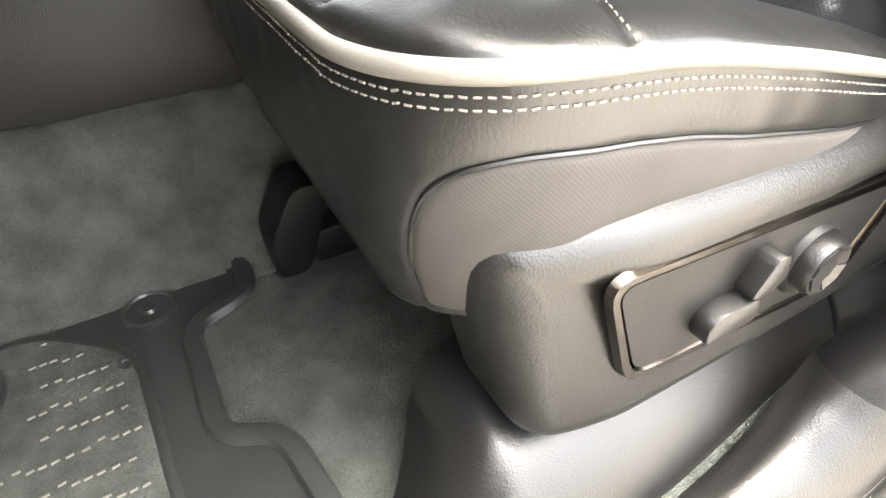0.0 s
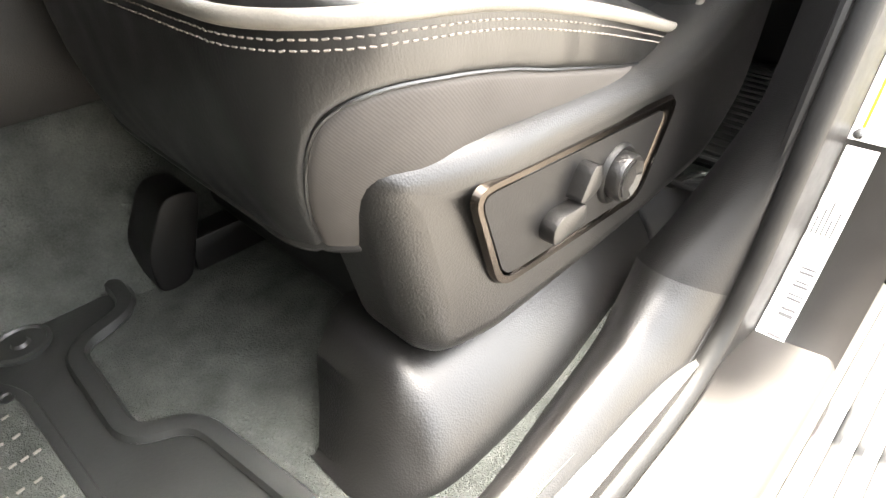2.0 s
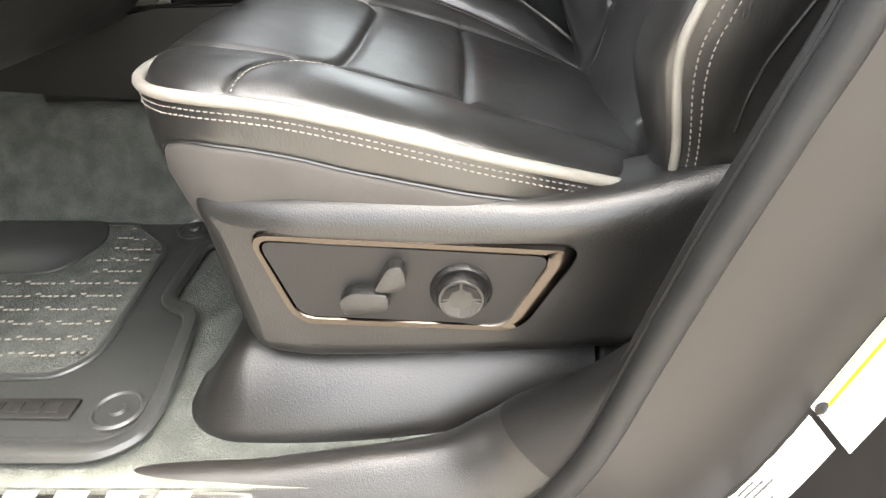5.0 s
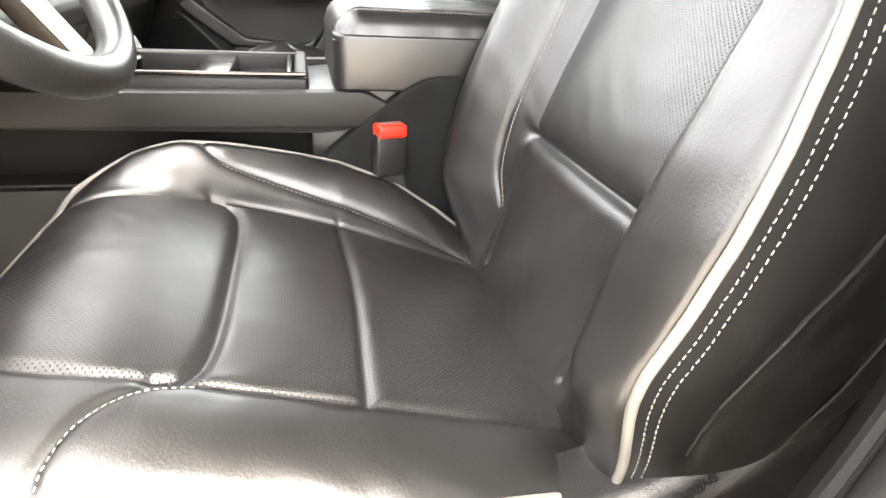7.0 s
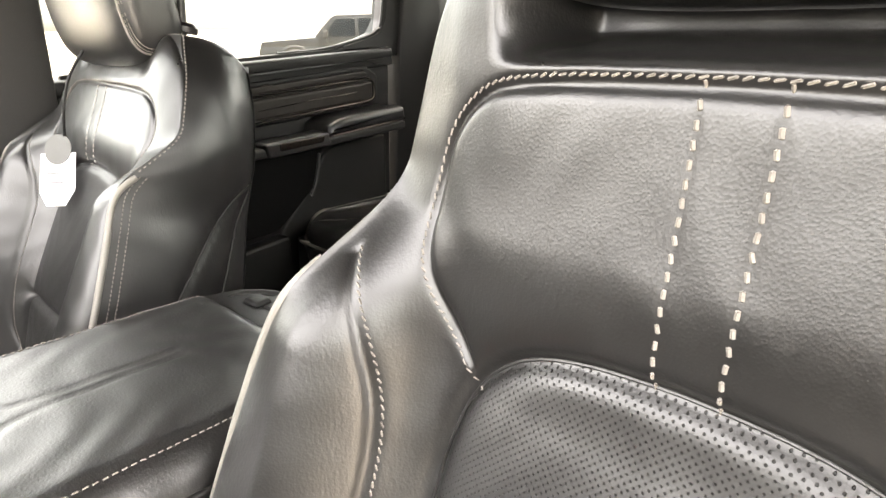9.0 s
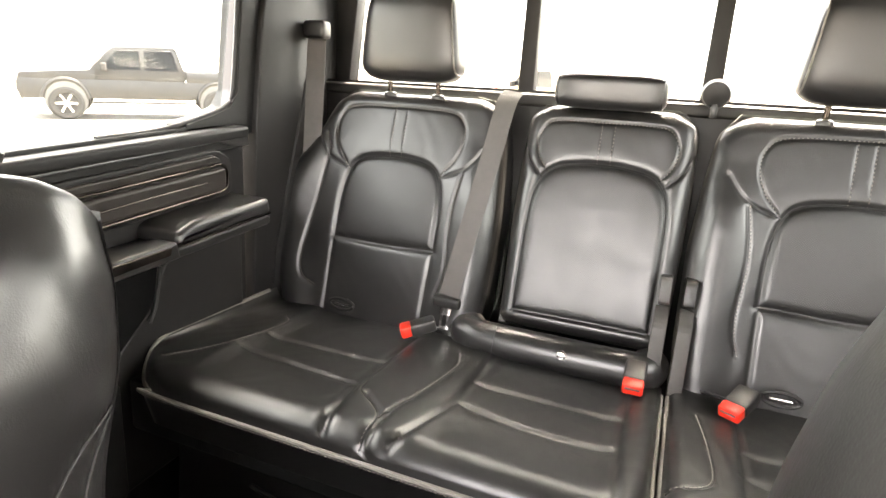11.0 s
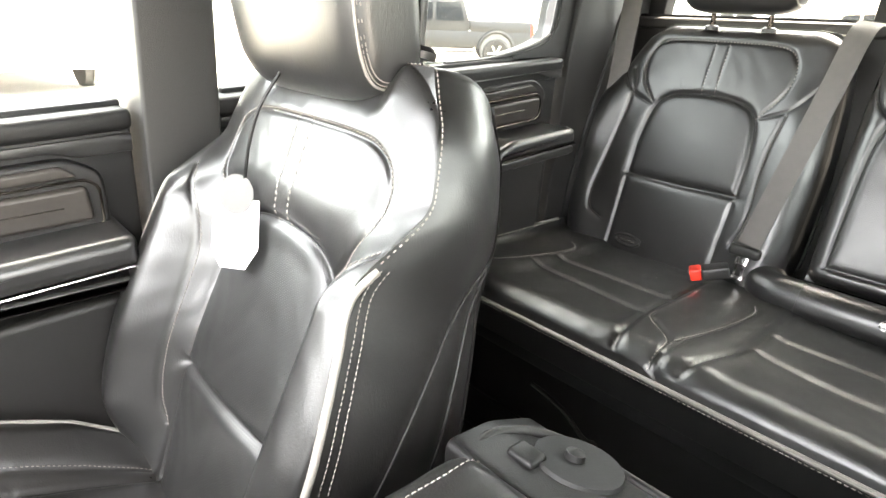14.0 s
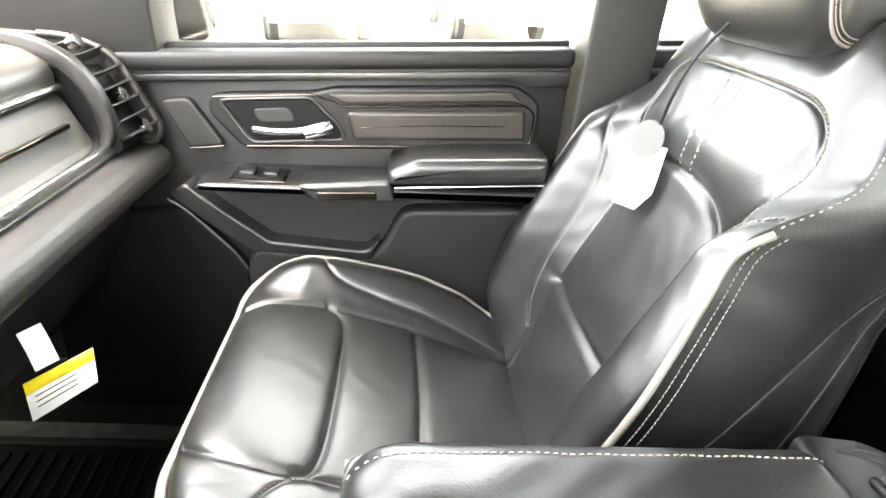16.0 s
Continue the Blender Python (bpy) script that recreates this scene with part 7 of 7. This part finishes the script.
for x, z in ((-0.050, 0.760), (0.000, 0.691), (0.027, 0.645)):
    part("vent_knob", lathe([(0, -0.012), (0.0085, -0.010), (0.0115, 0.0), (0.0105, 0.006), (0, 0.008)], (x, 0.708, z), (0.88, 0, 0.47), 18), BRIGHT, v0, "bright vent knob")
part("dash_lettering_bar", rbox((-0.028, 0.45, 0.668), (-0.020, 0.60, 0.674), 0.001, 1), CHROME, dash_b, "thin bright fascia marking")
wheel = thing("steering_wheel", "black leather steering wheel", "steering wheel", (0.09, -0.43, 0.70))
wm = Matrix.Translation((0.070, -0.43, 0.720)) @ Matrix.Rotation(radians(54), 4, "Y")
ringp = [wm @ Vector((0.185 * math.cos(a), 0.185 * math.sin(a), 0)) for a in np.linspace(0, 2 * math.pi, 73)]
part("rim", tube([tuple(p) for p in ringp], 0.0165, 14, 1.0, (1, 0, 0.4)), LEATHER, wheel, "black leather rim")
for a in (0, 100, 260):
    a0, a1 = [wm @ Vector((r * math.cos(radians(a)), r * math.sin(radians(a)), -0.01)) for r in (0.06, 0.18)]
    part("spoke", strap([tuple(a0), tuple(a0.lerp(a1, 0.5)), tuple(a1)], 0.045, 0.016, tuple(wm.to_3x3() @ Vector((-math.sin(radians(a)), math.cos(radians(a)), 0)))), CHROME, wheel, "satin metal spoke")
part("hub", lathe([(0.0, -0.05), (0.05, -0.045), (0.078, -0.015), (0.075, 0.008), (0.055, 0.018), (0.0, 0.022)], tuple(wm.translation), tuple(wm.to_3x3() @ Vector((0, 0, 1))), 28), PLASTIC, wheel, "black airbag hub")
part("column", tube([(0.05, -0.43, 0.705), (-0.20, -0.43, 0.56)], 0.045, 18), PLASTIC, wheel)
pd = thing("pedal", "grey metal-faced accelerator pedal", "pedal", (-0.62, -0.35, 0.05))
part("pad", prism(rounded([(-0.66, 0.05), (-0.62, 0.06), (-0.58, 0.24), (-0.61, 0.25)], 0.008, 3), "y", -0.37, -0.30, 0.006, 2), PLASTIC_GREY, pd)

# ---- hanging tags ----
tg = thing("paper_tag", "white paper hang tag on passenger backrest", "tag", (0.72, 0.48, 0.64))
t_up = np.array((0.034, 0.052, 0.088))
t_side = np.array((0.42, -0.90, 0.10)) * 0.037
t_mid = np.array((0.694, 0.492, 0.645))
t_face = np.cross(t_side, t_up)
t_face = t_face / np.linalg.norm(t_face) * 0.0012
t_face = t_face if t_face[0] < 0 else -t_face


def on_tag(a, b, lift=0.0):
    """A place on the hanging card: a across, b up."""
    return t_mid + t_side * a + t_up * b + t_face * lift


def tag_plate(name, outline, mat, lo, hi, label=""):
    n_ = len(outline)
    v = [on_tag(a, b, lo) for a, b in outline] + [on_tag(a, b, hi) for a, b in outline]
    part(name, (v, [tuple(range(n_))[::-1], tuple(range(n_, 2 * n_))] + [(i, (i + 1) % n_, n_ + (i + 1) % n_, n_ + i) for i in range(n_)]), mat, tg, label, angle=20)


tag_plate("card", [(-0.55, 0.0), (0.45, 0.0), (0.95, 0.24), (0.95, 0.80), (-0.95, 0.80), (-0.95, 0.20)], LABEL, 0, 0.6, "white printed card")
tag_plate("seal_disc", [(0.72 * math.cos(q), 0.86 + 0.24 * math.sin(q)) for q in np.linspace(0, 2 * math.pi, 28, endpoint=False)], STRAP_GREY, 0.7, 1.4, "grey printed disc")
for k in range(3):
    tag_plate("print_line", [(-0.6, 0.50 - k * 0.07), ((0.5, 0.2, 0.35)[k], 0.50 - k * 0.07), ((0.5, 0.2, 0.35)[k], 0.478 - k * 0.07), (-0.6, 0.478 - k * 0.07)], INK, 0.7, 1.0)
t_top = on_tag(0.3, 1.06)
part("string", tube(spline([t_top, t_top + (0.004, -0.010, 0.045), t_top + (0.016, -0.020, 0.090), t_top + (0.045, -0.026, 0.135)], 24), 0.0022, 6), RUBBER, tg, "black elastic string")
wt = thing("warning_tag", "yellow and white warning tag hanging below dash", "tag", (0.04, 0.36, 0.40))
wc = np.array([(0.000, 0.365, 0.441), (0.055, 0.415, 0.457), (0.065, 0.394, 0.423), (0.015, 0.344, 0.406)])
decal("card", wc, LABEL, wt)
decal("yellow_band", [wc[0] + (0.0012, -0.0016, 0.001), wc[1] + (0.0012, -0.0016, 0.001), wc[1] * 0.68 + wc[2] * 0.32 + (0.0012, -0.0016, 0.001), wc[0] * 0.68 + wc[3] * 0.32 + (0.0012, -0.0016, 0.001)], YELLOW, wt)
for k in range(3):
    f = 0.45 + 0.14 * k
    a, b = wc[0] * (1 - f) + wc[3] * f, wc[1] * (1 - f) + wc[2] * f
    part("print_line", tube([a * 0.9 + b * 0.1 + (0.0012, -0.0016, 0.001), a * 0.3 + b * 0.7 + (0.0012, -0.0016, 0.001)], 0.0008, 4), PLASTIC_GREY, wt)
part("tab", strap([(-0.004, 0.402, 0.490), (0.006, 0.396, 0.470), (0.016, 0.388, 0.449)], 0.026, 0.001, (0.75, 0.6, 0.25)), LABEL, wt, "white paper tab")

# ---- outside: the lot ----
GRAVEL = material("pale_dusty_lot", (0.17, 0.158, 0.14), 0.9, vary=0.25, vary_scale=0.6, grain2=(30, 6.0))


def ground_z(x, y):
    return -0.72 + 0.040 * x


corners = [(-400, -400), (400, -400), (400, 400), (-400, 400)]
structure("ground", ([(x, y, ground_z(x, y)) for x, y in corners], [(0, 1, 2, 3)]), GRAVEL, "pale dusty parking lot")
TYRE = material("tyre_rubber", (0.03, 0.029, 0.028), 0.8, vary=0.2)
CAR_GLASS = material("dark_car_glass", (0.02, 0.022, 0.025), 0.08, vary=0.05, coat=0.5)
GREY_PAINT = material("dark_grey_paint", (0.014, 0.0136, 0.0136), 0.42, vary=0.06, coat=0.15)
BLUE = material("blue_tarp", (0.05, 0.22, 0.55), 0.6, vary=0.15, vary_scale=3)
TAN = material("tan_paint", (0.42, 0.33, 0.24), 0.5, vary=0.15, vary_scale=3)


def pickup(label, paint, x, y, heading):
    """A parked crew-cab pickup; heading in degrees, its nose along local +x."""
    th = thing("pickup_truck", label, "pickup truck", (0, 0, 0), group="parked vehicles")
    body = part("body", prism(rounded([(-2.90, 0.58), (2.78, 0.52), (2.90, 0.72), (2.88, 0.98), (2.80, 1.02), (-2.90, 1.02)], 0.06, 4), "y", -0.98, 0.98, 0.03, 3), paint, th, "", 30)
    part("hood", prism(rounded([(1.15, 1.00), (2.86, 1.00), (2.80, 1.16), (1.25, 1.27), (1.15, 1.27)], 0.05, 4), "y", -0.96, 0.96, 0.04, 3), paint, th, "", 30)
    part("cab", prism(rounded([(-1.02, 1.00), (1.30, 1.00), (1.28, 1.26), (0.66, 1.88), (-0.82, 1.92), (-1.02, 1.28)], 0.07, 4), "y", -0.95, 0.95, 0.05, 3), paint, th, "", 30)
    for s_ in (-1, 1):
        part("bed_side", prism(rounded([(-2.90, 1.00), (-1.06, 1.00), (-1.06, 1.30), (-2.90, 1.30)], 0.03, 3), "y", *sorted((s_ * 0.84, s_ * 0.98)), 0.025, 2), paint, th, "", 30)
    part("tailgate", rbox((-2.93, -0.84, 0.80), (-2.84, 0.84, 1.30), 0.02, 2), paint, th)
    part("windscreen", prism([(0.70, 1.82), (1.24, 1.28), (1.27, 1.30), (0.73, 1.84)], "y", -0.80, 0.80, 0.0), CAR_GLASS, th, "dark windscreen")
    for s_ in (-1, 1):
        for poly in ([(1.02, 1.29), (0.60, 1.78), (0.06, 1.80), (0.06, 1.29)], [(-0.04, 1.29), (-0.04, 1.80), (-0.74, 1.82), (-0.88, 1.29)]):
            part("side_window", prism(rounded(poly, 0.05, 3), "y", *sorted((s_ * 0.945, s_ * 0.958)), 0.004, 1), CAR_GLASS, th, "dark side window")
        for xg in (1.10, 0.01, -0.98):
            part("door_gap", rbox((xg - 0.008, s_ * 0.982 - 0.004, 0.60), (xg + 0.008, s_ * 0.982 + 0.004, 1.26), 0.0), TYRE, body)
        part("mirror", rbox((0.86, s_ * 1.08 - 0.10, 1.26), (1.00, s_ * 1.08 + 0.10, 1.46), 0.03, 3), TYRE, th, "black door mirror")
        for wx in (-1.85, 1.85):
            # flat dark disc on the solid body, drawn as the well's shade
            part("wheel_well_shade", lathe([(0.0, 0.0), (0.49, 0.0), (0.49, -0.05), (0.0, -0.05)], (wx, s_ * 0.988, 0.50), (0, s_, 0), 28), INK, th, "dark disc for the shade in the wheel well")
            w = part("wheel", lathe([(0.0, 0.0), (0.24, 0.0), (0.26, 0.03), (0.36, 0.05), (0.41, 0.02), (0.41, -0.22), (0.0, -0.22)], (wx, s_ * 1.01, 0.41), (0, s_, 0), 28), TYRE, th, "black tyre")
            part("hub", lathe([(0.0, 0.04), (0.06, 0.04), (0.07, 0.01), (0.0, 0.01)], (wx, s_ * 1.02, 0.41), (0, s_, 0), 16), BRIGHT, w)
            for k in range(6):
                a = k * math.pi / 3
                part("rim_spoke", strap([(wx + 0.05 * math.cos(a), s_ * 1.035, 0.41 + 0.05 * math.sin(a)), (wx + 0.25 * math.cos(a), s_ * 1.03, 0.41 + 0.25 * math.sin(a))], 0.055, 0.02, (-math.sin(a), 0, math.cos(a))), BRIGHT, w)
            part("arch", tube(spline([(wx + 0.52 * math.cos(a), s_ * 0.990, 0.50 + 0.52 * math.sin(a)) for a in np.linspace(0.05, math.pi - 0.05, 16)], 24), 0.055, 8), paint, th, "flared wheel arch")
        part("tail_lamp", rbox((-2.95, s_ * 0.90 - 0.07, 0.92), (-2.86, s_ * 0.90 + 0.09, 1.24), 0.02, 2), RED, th, "red tail lamp")
        part("sill_step", rbox((-1.3, s_ * 0.98 - 0.08, 0.42), (1.3, s_ * 0.98 + 0.08, 0.47), 0.015, 2), TYRE, th)
    part("bumper", rbox((-3.05, -0.92, 0.48), (-2.88, 0.92, 0.72), 0.04, 3), BRIGHT, th, "bright rear bumper")
    part("bumper", rbox((2.82, -0.92, 0.42), (3.0, 0.92, 0.70), 0.05, 3), BRIGHT, th, "bright front bumper")
    n = Vector((-0.040, 0.0, 1)).normalized()
    th.matrix_world = Matrix.Translation((x, y, ground_z(x, y))) @ Vector((0, 0, 1)).rotation_difference(n).to_matrix().to_4x4() @ Matrix.Rotation(radians(heading), 4, "Z")
    return th


pickup("dark grey crew-cab pickup parked across the lot", GREY_PAINT, 13.3, 14.3, 138.7)
pickup("white pickup parked across the lot", WHITE_PAINT, -1.6, 14.2, 280)
pickup("white pickup parked across the lot", WHITE_PAINT, 2.3, 15.2, 275)
pickup("white pickup parked across the lot", WHITE_PAINT, -5.6, 14.6, 285)
pickup("dark grey pickup parked behind the bed", GREY_PAINT, 19.0, -9.5, 10)
pickup("tan pickup parked far behind", TAN, 22.0, 4.5, 60)
pickup("white pickup parked far behind", WHITE_PAINT, 24.0, 9.0, 70)
crate = thing("tarp_bale", "blue tarp-covered bale standing in the lot", "bale", (21, -2.2, ground_z(21, -2.2)))
part("tarp", tilt(rbox((-0.8, -0.6, 0.0), (0.8, 0.6, 1.0), 0.12, 3), Matrix.Translation((21.0, -2.2, ground_z(21, -2.2)))), BLUE, crate)
bed = thing("truck_bed", "taupe pickup bed behind the rear window", "truck bed", (3.0, 0, 0.4))
for lo, hi in (((2.14, 0.78, 0.40), (3.85, 0.86, 0.985)), ((2.14, -0.86, 0.40), (3.85, -0.78, 0.985)), ((3.80, -0.86, 0.40), (3.88, 0.86, 0.985)), ((2.12, -0.86, 0.40), (2.17, 0.86, 0.93))):
    part("bed_wall", rbox(lo, hi, 0.02, 3), PAINT, bed)
part("bed_floor", rbox((2.14, -0.8, 0.38), (3.85, 0.8, 0.42), 0.0), RUBBER, bed)
